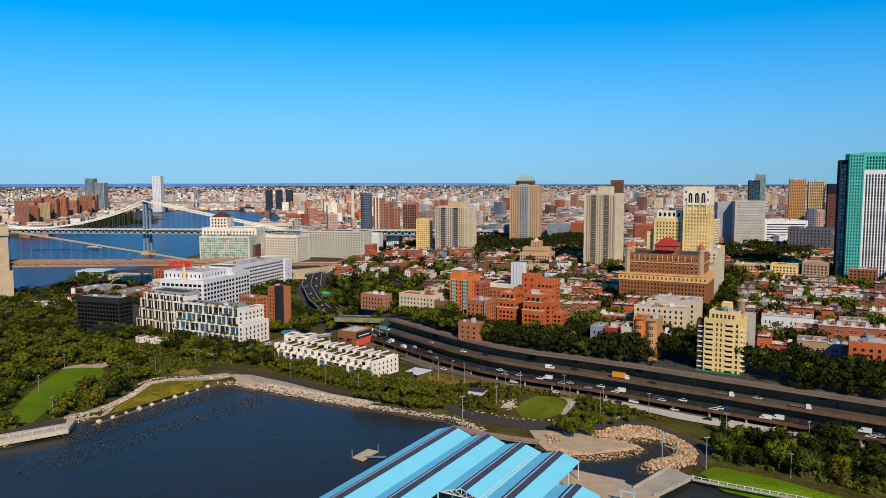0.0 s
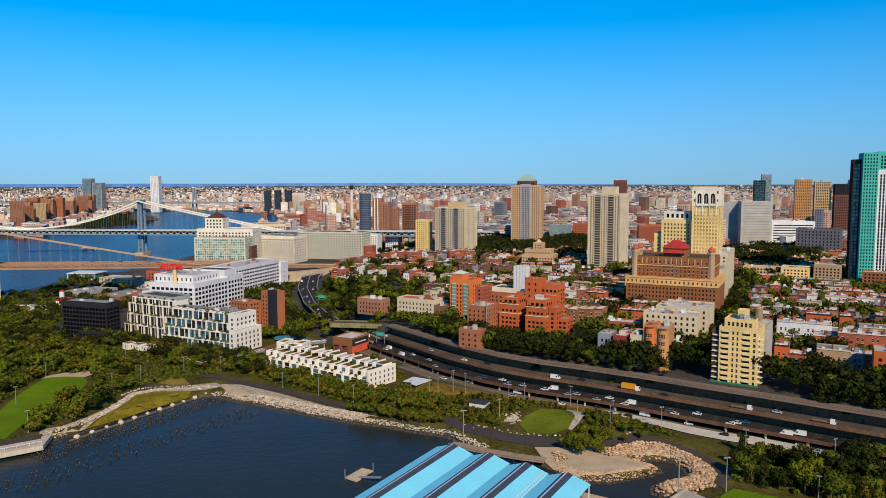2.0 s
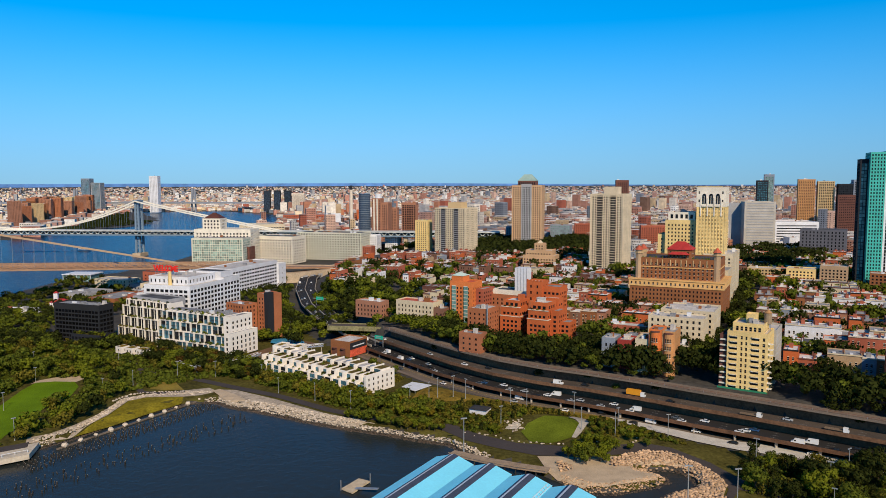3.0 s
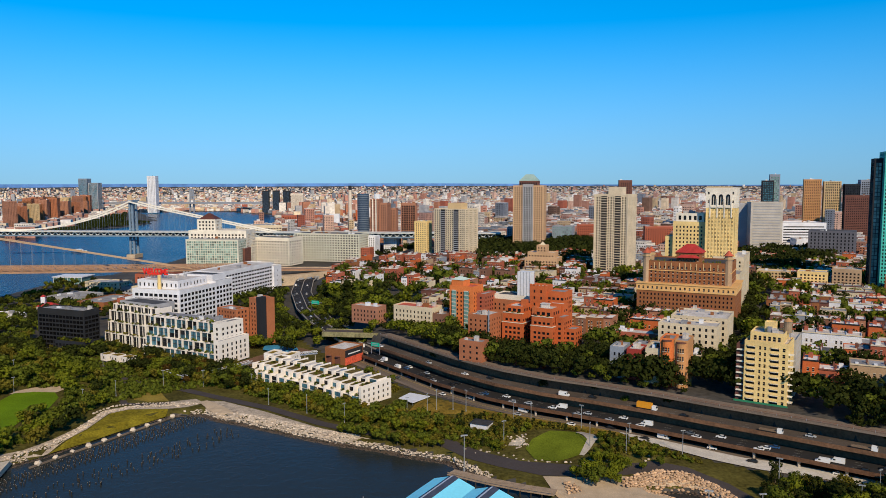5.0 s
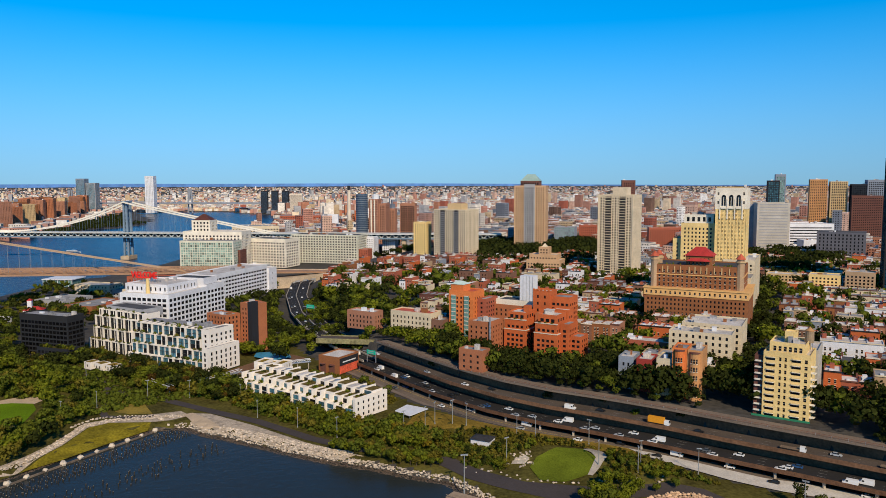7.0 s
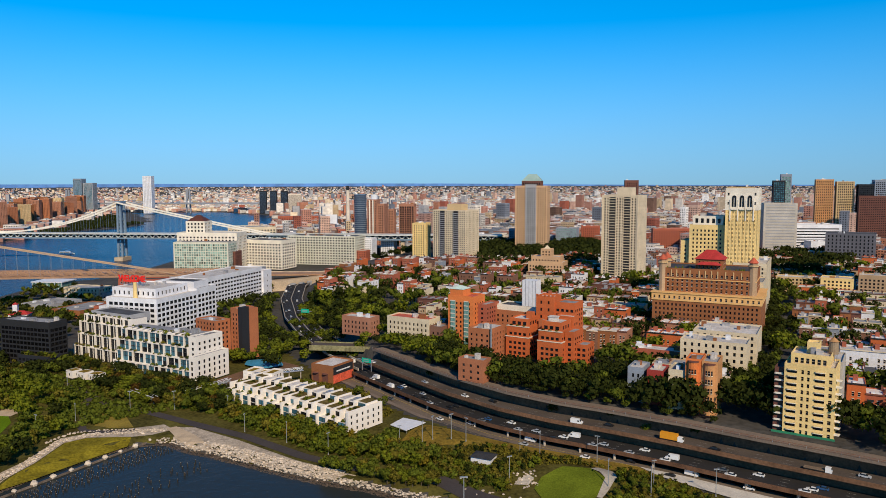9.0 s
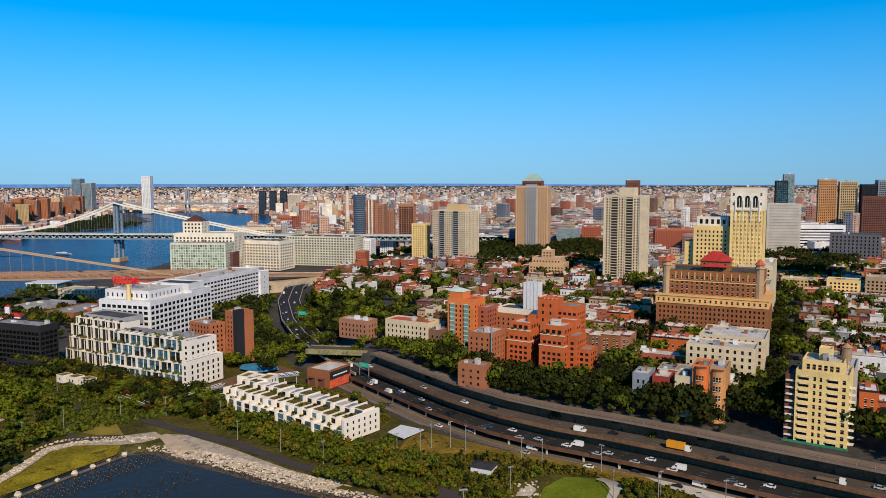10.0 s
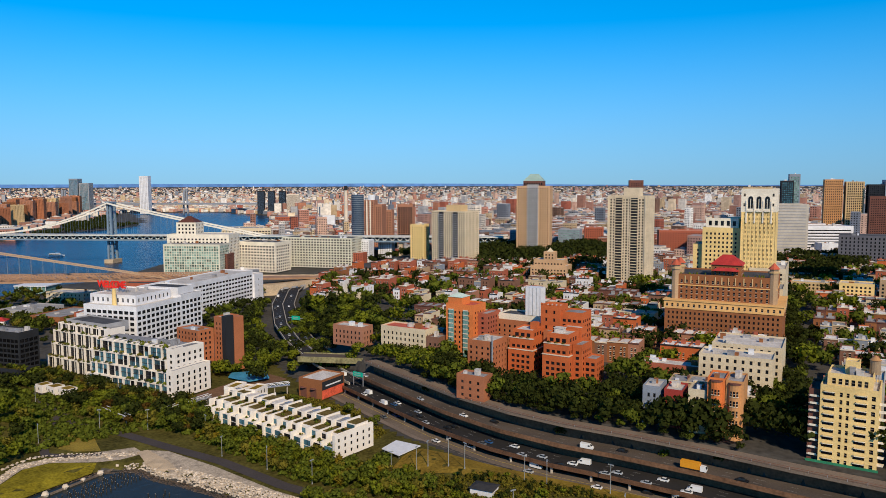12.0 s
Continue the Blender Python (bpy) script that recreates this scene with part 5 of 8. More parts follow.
for x0 in (3.5, 9.5):
    part("white_pier", Solid().box(x0, -0.4, 0, x0 + 2.2, -0.02, 92), wall("stone_ivory"), b, "white vertical pier")
volume(b, 17, 4, 30, 30, 0, 84, wall("brick_pink"), (3.2, 1.9, 3.0, 1.6, 0.9), keep=0, name="side_wall")
part("top_drum", Solid().taper(10, 10, 92, 101, 6, 6, 10), METAL_WHITE, b)
take(-131, 1250, -12, 0, 0, 30, 30)
block("pink_tower", "pink brick apartment tower", "tower", -101, 1330, -5, 8, 12, 24, 80, "brick_pink", (3.2, 1.7, 3.0, 1.6, 0.9), keep=0)
b = block("concrete_frame_tower", "pink concrete tower frame with open floors", "tower", -84, 1390, -5, 8, 30, 30, 88, "brick_pink", (4.6, 3.7, 3.6, 2.8, 0.4), keep=0, recess=1.2)
block("white_office", "white low office block", "building", -100, 1160, -10, 12, 22, 22, 44, "paint_white", keep=0)
block("white_office_left", "white stepped loft building", "building", -133, 1120, -15, 6, 24, 22, 42, "paint_white", keep=0)
block("red_small_loft", "small red brick loft", "building", -135, 1085, -15, 6, 20, 18, 26, "brick_red", keep=0)
block("yellow_flats", "yellow brick flats beside the tan tower", "apartment house", -42, 1010, -20, 20, 20, 20, 72, "stone_yellow", (3.4, 1.5, 3.1, 1.6, 0.9), keep=0)
b = thing("smokestack", "tall white industrial smokestack with a black tip", "smokestack", pose(-262, 2000, 5))
part("stack", Solid().taper(0, 0, 0, 104, 6, 4.2, 14), wall("concrete_pale"), b)
part("tip", Solid().taper(0, 0, 104, 116, 4.3, 4.1, 14), wall("metal_dark"), b, "black stack tip")
block("red_warehouse", "long low red brick warehouse", "warehouse", -492, 2160, 10, 4, 125, 70, 30, "brick_red", (7, 3, 4.5, 2.2, 1), keep=0, roof=ROOF_GREY)
block("white_screen_building", "white building with a pale green screen wall", "building", -335, 2000, 5, 4, 42, 30, 40, "paint_white", None, units=2)
block("orange_shed", "orange painted industrial block", "building", -262, 2130, 0, 4, 34, 40, 46, "brick_orange", None, units=1)
for x0 in (-755, -712, -668):
    block("dark_glass_tower", "dark blue glass riverside tower", "tower", x0, 3000, 5, 4, 27, 26, 96, "metal_dark", (4, 3.2, 4, 3, 0.4), glass=MATS["window_glass_steel"], keep=0, units=0)
block("white_round_tower", "white apartment tower on the river bank", "tower", -625, 2950, 5, 4, 50, 30, 84, "concrete_pale", (4, 2.2, 4, 2, 0.9), keep=0)
block("grey_office", "grey-blue slab office building", "office", 107, 1146, -10, 23, 63, 28, 54, "grey_blue", (3.2, 2.0, 3.6, 1.8, 0.9), keep=0, units=6)
block("teal_office", "grey-green office building with a dark flank", "office", 183, 1150, -18, 23, 34, 26, 56, "grey_blue", (3.2, 2.0, 3.6, 1.8, 0.9), glass=GLASS_TEAL, keep=0)
for x0, y0, w_, zt in ((262, 1140, 40, 62), (300, 1010, 62, 66), (350, 1080, 50, 62), (230, 1180, 30, 60)):
    block("red_housing_slab", "red brick housing slab", "apartment house", x0, y0, -8, 23, w_, 18, zt - 3, "brick_red", (3.4, 1.5, 2.9, 1.5, 0.9), keep=0)
block("brown_far_tower", "brown brick tower beyond the concrete tower", "tower", 303, 1190, -10, 23, 22, 22, 132, "brick_dark", PUNCHED, keep=0)
block("grey_court_building", "grey-white court building with blank flank", "office", 452, 1000, -12, 23, 44, 30, 99, "concrete", (40, 38, 4, 1.4, 0.9), glass=wall("stone_grey"), keep=0)
# shaded left part of the court building, painted a darker grey
block("grey_court_wing", "grey court wing, shade put into its wall colour", "office", 436, 1030, -12, 23, 24, 30, 96, "stone_grey", None)
block("white_court_office", "white office block with ribbon windows", "office", 530, 1071, -5, 23, 68, 40, 65, "paint_white", (62, 61, 4.2, 1.7, 1.2), keep=0, units=5)
block("white_blank_annex", "white annex with blank side walls", "office", 540, 1040, -5, 23, 28, 26, 42, "paint_white", None)
block("mansard_hall", "dark grey stone hall with a mansard roof", "hall", 488, 900, -30, 23, 56, 40, 64, "slate", (4.4, 1.6, 4.4, 2.6, 1.0), keep=0, roof=ROOF_DARK)
block("tan_brick_towers", "orange-tan twin apartment tower", "tower", 693, 1337, -22, 23, 30, 30, 133, "brick_tan", (3.2, 1.7, 3.0, 1.6, 0.9), keep=0)
block("tan_brick_tower_twin", "tan and glass twin apartment tower", "tower", 724, 1322, -22, 23, 29, 30, 129, "stone_tan", (3.2, 2.1, 3.0, 1.9, 0.6), keep=0)
block("dark_glass_high_rise", "dark blue-green glass high-rise", "tower", 577, 1255, -20, 23, 20, 24, 131, "metal_dark", (2.8, 2.2, 3.2, 2.4, 0.4), glass=GLASS_BLUE, keep=0)
block("teal_glass_high_rise", "teal glass high-rise with a slanted top", "tower", 594, 1262, -20, 23, 17, 24, 142, "grey_blue", (2.8, 2.2, 3.2, 2.4, 0.4), glass=GLASS_TEAL, keep=0)
block("maroon_slab", "maroon brick slab apartment block", "tower", 720, 1240, -25, 23, 48, 30, 104, "brick_dark", (3.2, 2.0, 3.0, 1.2, 1.0), keep=0)
block("dark_office_tower", "dark glass office tower", "tower", 752, 1300, -20, 23, 26, 26, 124, "metal_dark", (3, 2.4, 3.4, 2.6, 0.4), keep=0)
block("grey_office_tower", "grey-blue office tower with ribbon windows", "tower", 775, 1290, -20, 23, 36, 30, 132, "grey_blue", (3, 2.0, 3.4, 2.2, 0.6), keep=0)
b = building("netted_tower", "tower wrapped in teal netting beside its white window grid", "tower", 398, 585, -20, 24)
volume(b, 0, 0, 13, 26, 0, 132, surface("teal_netting", (0.06, 0.44, 0.37), 0.8, 0.2, 0.1, 0.8), (2.4, 1.2, 3.2, 1.9, 0.7), keep=0, name="netted_wall")
volume(b, 13, 1.5, 60, 30, 0, 116, wall("paint_white"), (2.6, 1.5, 3.2, 2.9, 0.2), keep=0, name="gridded_wall")
volume(b, 13, 1.5, 60, 30, 116.9, 133, surface("teal_netting", (0.06, 0.44, 0.37), 0.8, 0.2, 0.1, 0.8), (2.6, 1.5, 3.2, 2.4, 0.4), keep=0, name="top_wall")
volume(b, -7, 8, 0, 24, 0, 126, wall("metal_dark"), (2.4, 2.1, 3.4, 2.9, 0.2), keep=0, glass=GLASS_TEAL, name="dark_flank")
take(398, 585, -20, -7, 0, 60, 30)
for x0, y0, w_, zt, kd in ((340, 620, 26, 44, "stone_yellow"), (366, 606, 24, 48, "beige_brick"), (388, 560, 24, 46, "brick_brown"), (318, 660, 30, 40, "stone_tan"), (430, 560, 34, 46, "brick_pink")):
    block("flats_row", "brown and cream apartment house with dark window strips", "apartment house", x0, y0, -31, 24, w_, 18, zt, kd, (3.2, 1.6, 3.0, 1.7, 0.8), keep=0)
# ---- expressway on its three-tiered cantilever, promenade on top ----
LINE = dense(RAIL[:13], 8)
s = ribbon(Solid(), LINE, 0.0, 8.5, 20.5, 1.0)
tagged(lone("promenade", s, PAVING, "paved promenade deck above the expressway", "promenade", kind="structure"))
# shade under the decks is put into this brown, used on the parapet too
lone("wall_back", ribbon(Solid(), LINE, 6.5, 7.5, 19.5, 17), surface("darkened_concrete", (0.165, 0.086, 0.046), 0.9, 0.4, 0.1, 0.8), "dark brown concrete retaining wall, shade painted into it", "wall", kind="structure")
s = ribbon(Solid(), LINE, -6.0, 6.5, 13.2, 1.3)
lone("road_upper", s, ROAD_WORN, "worn upper expressway deck", "road", kind="structure")
lone("wall_upper", ribbon(Solid(), LINE, -1.0, 0.2, 11.9, 5.0), MATS["darkened_concrete"], "dark concrete wall of the lower deck", "wall", kind="structure")
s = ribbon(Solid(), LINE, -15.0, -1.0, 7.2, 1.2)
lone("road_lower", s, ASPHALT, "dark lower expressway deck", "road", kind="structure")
for name, off, z, mat, lab in (("parapet_upper", -6.0, 13.9, MATS["darkened_concrete"], "dark brown concrete parapet of the upper deck"), ("parapet_lower", -15.0, 7.9, RUST, "rusty steel parapet of the lower deck")):
    lone(name, ribbon(Solid(), LINE, off - 0.35, off, z, 1.9), mat, lab, "parapet", kind="structure")
posts = dense(offset(LINE, -13.5), 18)[2:60]
for i, (x, y) in enumerate(posts[::2]):
    lone("deck_column", Solid().box(x - 0.5, y - 0.5, 0, x + 0.5, y + 0.5, 3.4), CONCRETE, "square concrete column under the lower deck", "column", "columns under the deck", m=pose(0, 0, 2.6))
FURMAN = dense(offset(RAIL[:13], -16.5), 8)
lone("road_service", ribbon(Solid(), FURMAN, -5.5, 6.0, [max(2.9, ground_z(*p) + 0.12) for p in FURMAN]), surface("concrete_road", (0.15, 0.115, 0.085), 0.9, 0.3, 0.06, 1.2), "two-lane service road below the expressway", "road", kind="structure")
lone("pavement_service", ribbon(Solid(), FURMAN, -8.2, -5.5, [max(3.05, ground_z(*p) + 0.25) for p in FURMAN], 0.3), PAVING, "pale pavement with a kerb", "pavement", kind="structure")
lone("lane_line", ribbon(Solid(), FURMAN, -0.2, 0.0, [max(2.95, ground_z(*p) + 0.17) for p in FURMAN]), surface("road_paint_yellow", (0.6, 0.42, 0.08), 0.8, 0.2, 1, 4), "yellow centre line", "marking", kind="structure")
# railing on the promenade
rail = thing("promenade_railing", "iron railing along the promenade edge", "railing")
pts = dense(offset(LINE, 0.3), 3.0)
for i, (x, y) in enumerate(pts):
    if i % 2 == 0:
        part("baluster", Solid().beam((x, y, 20.5), (x, y, 21.6), 0.12), METAL_GREY, rail)
top = Solid()
for p, q in zip(pts, pts[1:]):
    top.beam((*p, 21.6), (*q, 21.6), 0.14)
    top.beam((*p, 21.0), (*q, 21.0), 0.08)
part("top_rail", top, surface("iron_rail", (0.20, 0.085, 0.055), 0.7, 0.2, 1, 4), rail)

# the expressway going on north, under the bridge
NORTH = dense([(-45, 445), (-75, 492), (-108, 560), (-131, 624), (-157, 726), (-171, 822), (-172, 892), (-163, 945), (-120, 1020)], 10)
zn = [7.2 + 1.3 * smooth(440, 560, p[1]) for p in NORTH]
lone("road_north", ribbon(Solid(), NORTH, -10, 11, [float(z) + 0.6 for z in zn], 1.2), ASPHALT, "curving expressway lanes", "road", kind="structure")
for off in (-10.2, 0.0, 11.2):
    lone("parapet_north", ribbon(Solid(), NORTH, off - 0.3, off + 0.3, [float(z) + 1.6 for z in zn], 1.6), CONCRETE, "concrete parapet", "parapet", kind="structure")
dash = Solid()
WHITE_LINE = surface("road_paint_white", (0.34, 0.33, 0.31), 0.8, 0.1, 1, 4)


def dashes(solid, line, off, z, every=12.0, length=3.0, width=0.14):
    pts = dense(offset(line, off), 1.5)
    run = 0.0
    for p, q in zip(pts, pts[1:]):
        if run % every < length:
            d = Vector((q[0] - p[0], q[1] - p[1], 0)).normalized()
            n = Vector((-d.y, d.x, 0)) * width / 2
            zz = z(p) if callable(z) else z
            solid.face((p[0] - n.x, p[1] - n.y, zz), (q[0] - n.x, q[1] - n.y, zz), (q[0] + n.x, q[1] + n.y, zz), (p[0] + n.x, p[1] + n.y, zz))
        run += math.hypot(q[0] - p[0], q[1] - p[1])


for off in (-6.5, -3.2, 3.6, 7.2):
    dashes(dash, NORTH, off, lambda p: 7.83 + 1.3 * float(smooth(440, 560, p[1])))
for off in (-2.2, 1.8):
    dashes(dash, LINE, off, 13.215)
for off in (-11.6, -8.0, -4.6):
    dashes(dash, LINE, off, 7.215)
ob = lone("lane_dashes", dash, WHITE_LINE, "white painted lane dashes", "marking", kind="stuff")

# overpass and gantry signs
ov = thing("road_overpass", "low steel overpass with graffiti-covered girders", "overpass", pose(-58, 478, 0, 0, 0, -8))
part("deck", Solid().box(-34, -6, 14.2, 34, 6, 15.4), ROAD_WORN, ov)
for y in (-6.3, 6.0):
    part("girder", Solid().box(-34, y, 12.4, 34, y + 0.3, 16.2), surface("girder_green", (0.22, 0.20, 0.10), 0.8, 0.5, 0.2, 0.7), ov)
part("abutment", Solid().box(30, -8, 3, 36, 8, 14.2), CONCRETE, ov)


def gantry(x, y, z, turn, w_, h_):
    g_ = thing("road_sign", "green highway sign panel on a steel gantry", "road sign", pose(x, y, z, 0, 0, turn), "highway signs")
    part("panel", Solid().box(-w_ / 2, -0.2, 5.5, w_ / 2, 0, 5.5 + h_), GREEN_SIGN, g_)
    for k in range(2):
        part("text_bar", Solid().box(-w_ * 0.35, -0.26, 6.1 + k * h_ * 0.42, w_ * 0.3, -0.2, 6.5 + k * h_ * 0.42), WHITE_LINE, g_)
    for q in (-w_ / 2, w_ / 2):
        part("post", Solid().beam((q, 0.2, 0), (q, 0.2, 7), 0.4), METAL_GREY, g_)
    part("truss", Solid().beam((-w_ / 2 - 4, 0.3, 7), (w_ / 2 + 4, 0.3, 7), 0.5), METAL_GREY, g_)


gantry(-47, 428, 10, -35, 7.5, 2.8)
gantry(-122, 618, 8.5, -20, 8, 3.4)


# ---- bridges ----
def suspension_bridge():
    """Blue steel suspension bridge with its near tower in the river."""
    ax = Vector((0.995, -0.10, 0)).normalized()
    T = Vector((-541, 1206, 0))
    b = thing("steel_suspension_bridge", "blue-grey steel suspension bridge with pale truss deck and cables", "bridge")
    side = Vector((-ax.y, ax.x, 0))
    at = lambda a, c, z: tuple(T + ax * a + side * c + Vector((0, 0, z)))
    for c in (-6.5, 6.5):
        for a in (-3.6, 3.6):
            part("tower_leg", Solid().beam(at(a * 1.0, c, 5), at(a * 0.6, c, 97), 3.0, 3.0), STEEL_BLUE, b)
        for z in range(12, 92, 7):
            part("leg_bracing", Solid().beam(at(-2.8, c, z), at(2.8, c, z + 7), 0.8).beam(at(2.8, c, z), at(-2.8, c, z + 7), 0.8), STEEL_BLUE, b)
    for z in (38, 70, 96):
        part("cross_beam", Solid().beam(at(0, -6.5, z), at(0, 6.5, z), 4.4, 3.4), STEEL_BLUE, b)
    part("tower_cap", Solid().beam(at(0, -12, 98.5), at(0, 12, 98.5), 7.0, 3.0), STEEL_BLUE, b)
    p = Solid()
    p.prism([tuple(T.xy + ax.xy * a + side.xy * c) for a, c in ((-7.5, -14), (7.5, -14), (7.5, 14), (-7.5, 14))], -3, 6)
    part("masonry_pier", p, STONE_TOWER, b, "tan masonry river pier")
    part("deck", Solid().beam(at(-900, 0, 38.5), at(640, 0, 38.5), 36, 2.2), STEEL_BLUE, b)
    part("upper_deck", Solid().beam(at(-900, 0, 45.5), at(640, 0, 45.5), 34, 1.2), STEEL_PALE, b)
    # solid dark box between the trusses, standing for the shade in there
    part("track_deck", Solid().beam(at(-900, 0, 42.0), at(640, 0, 42.0), 20, 4.6), wall("metal_dark"), b, "dark box put in for the shade inside the trusses")
    for c in (-12, 12):
        tr = Solid()
        for k in range(-74, 53):
            a = k * 12
            tr.beam(at(a, c, 39), at(a + 6, c, 45), 1.5).beam(at(a + 6, c, 45), at(a + 12, c, 39), 1.5)
        part("truss", tr, STEEL_PALE, b, "pale zigzag truss")
        cab = Solid()
        prev = None
        for k in range(-46, 31):
            a = k * 9.75
            z = 47 + 51 * ((a + 224) / 224) ** 2 if a < 0 else 98 - 55 * (a / 270) ** 0.92
            if a < -224 * 2:
                continue
            q = at(a, c, max(z, 44))
            if prev:
                cab.beam(prev, q, 2.3)
            prev = q
        part("main_cable", cab, CABLE_PALE, b, "pale main cable")
        hang = Solid()
        for k in range(-44, 22):
            a = k * 10
            z = 47 + 51 * ((a + 224) / 224) ** 2 if a < 0 else 98 - 55 * (a / 270) ** 0.92
            if z > 47 and abs(a) > 6:
                hang.beam(at(a, c, 45), at(a, c, z), 0.22)
        ob = part("hanger_curtain", hang, STEEL_BLUE, b)
        ob["kind"] = "stuff"
    # approach on land beyond
    for a in (160, 210, 260, 310, 360, 420, 480, 540, 600):
        part("approach_pier", Solid().box(T.x + ax.x * a - 3, T.y + ax.y * a - 14, 0, T.x + ax.x * a + 3, T.y + ax.y * a + 14, 38), STONE_TOWER, b)


suspension_bridge()


def stone_bridge():
    """Stone-towered bridge; the near tower, stays and the tan roadway."""
    T = Vector((-486, 664, 0))
    ax = Vector((0.854, 0.52, 0)).normalized()
    side = Vector((-ax.y, ax.x, 0))
    at = lambda a, c, z: tuple(T + ax * a + side * c + Vector((0, 0, z)))
    b = thing("stone_tower_bridge", "tan stone bridge tower with cables and brown roadway", "bridge")
    for c in (-17, 0, 17):
        s_ = Solid()
        s_.prism([tuple((T + ax * a + side * (c + e)).xy) for a, e in ((-8, -4.5), (8, -4.5), (8, 4.5), (-8, 4.5))], -3, 76)
        part("tower_shaft", s_, STONE_TOWER, b)
    part("tower_top", Solid().prism([tuple((T + ax * a + side * e).xy) for a, e in ((-9, -24), (9, -24), (9, 24), (-9, 24))], 74, 84), STONE_TOWER, b)
    part("tower_base", Solid().prism([tuple((T + ax * a + side * e).xy) for a, e in ((-11, -26), (11, -26), (11, 26), (-11, 26))], -3, 36), STONE_TOWER, b)
    part("deck", Solid().beam(at(-500, 0, 38), at(0, 0, 40), 26, 2.0).beam(at(0, 0, 40), at(320, 0, 24), 26, 2.0), BRIDGE_TAN, b)
    for c in (-13, -5, 5, 13):
        tr = Solid()
        for k in range(-40, 32):
            z = 40 - (16 * k / 32 if k > 0 else 0)
            z2 = 40 - (16 * (k + 1) / 32 if k + 1 > 0 else 0)
            tr.beam(at(k * 10, c, z + 1), at(k * 10 + 10, c, z2 + 5), 0.5).beam(at(k * 10, c, z + 5), at(k * 10 + 10, c, z2 + 5), 0.6).beam(at(k * 10, c, z + 5), at(k * 10 + 10, c, z2 + 1), 0.5)
        part("truss", tr, BRIDGE_TAN, b)
        cab = Solid()
        cab.beam(at(0, c, 80), at(225, c, 29.5), 0.55)
        cab.beam(at(0, c, 80), at(-240, c, 44), 0.7)
        part("main_cable", cab, surface("cable_tan", (0.46, 0.31, 0.19), 0.7, 0.15, 0.1, 1), b)
        st = Solid()
        for k in range(1, 22):
            a, zt = k * 10, 80 - 0.2245 * k * 10
            st.beam(at(a, c, 41 - 0.05 * a), at(a, c, zt), 0.09)
        ob = part("hanger_curtain", st, METAL_GREY, b)
        ob["kind"] = "stuff"
    # masonry approach with arches
    a0 = thing("bridge_approach", "long tan masonry bridge approach with arches", "bridge approach")
    wallm = surface("approach_masonry", (0.48, 0.38, 0.27), 0.9, 0.25, 0.08, 0.8)
    road = dense([(-217, 828), (-190, 850), (-161, 884), (-126, 907), (-101, 931), (-60, 969), (0, 1010), (90, 1060)], 12)
    zr = [24 - 8 * min(1, i / 6) for i in range(len(road))]
    part("roadway", ribbon(Solid(), road, -12, 12, zr, 2.2), BRIDGE_TAN, a0)
    part("parapet", ribbon(Solid(), road, -12.6, -12, [z + 1.2 for z in zr], 1.4), wallm, a0)
    part("masonry_wall", Solid().prism([(-222, 812), (-183, 832), (-158, 862), (-112, 898), (-108, 906), (-160, 880), (-190, 856), (-222, 832)], 2, 15), wallm, a0)
    for i, (x, y) in enumerate(((-180, 833), (-172, 843), (-164, 853))):
        q = Vector((0.62, 0.78))
        part("arch", Solid().prism([(x, y), (x + q.x * 7, y + q.y * 7), (x + q.x * 7 + 1.2, y + q.y * 7 - 1), (x + 1.2, y - 1)], 3, 11), wall("stone_grey"), a0, "grey arch infill")


stone_bridge()
# ---- row houses between the streets ----
HOUSES = []
HR = random.Random(31)
STYLES = (("brick_red", "red brick row house with a pale cornice"), ("brownstone", "brownstone row house with tall windows"), ("brick_dark", "dark brick row house with a flat roof"), ("brick_pink", "pinkish brick row house with stone sills"),
          ("paint_white", "white painted row house with a flat roof"), ("beige_brick", "beige brick row house with a flat roof"), ("brick_orange", "orange brick row house with a flat roof"), ("brick_brown", "brown brick row house with a bracketed cornice"),
          ("stone_cream", "cream stone row house with a flat roof"), ("grey_blue", "grey painted row house with a flat roof"))
HOUSE_ROOFS = [ROOF_PALE, ROOF_PALE, ROOF_GREY, surface("roof_silver", (0.68, 0.65, 0.62), 0.7, 0.2, 0.15, 0.9, spread=0.08), ROOF_DARK, MATS["roof_silver"]]
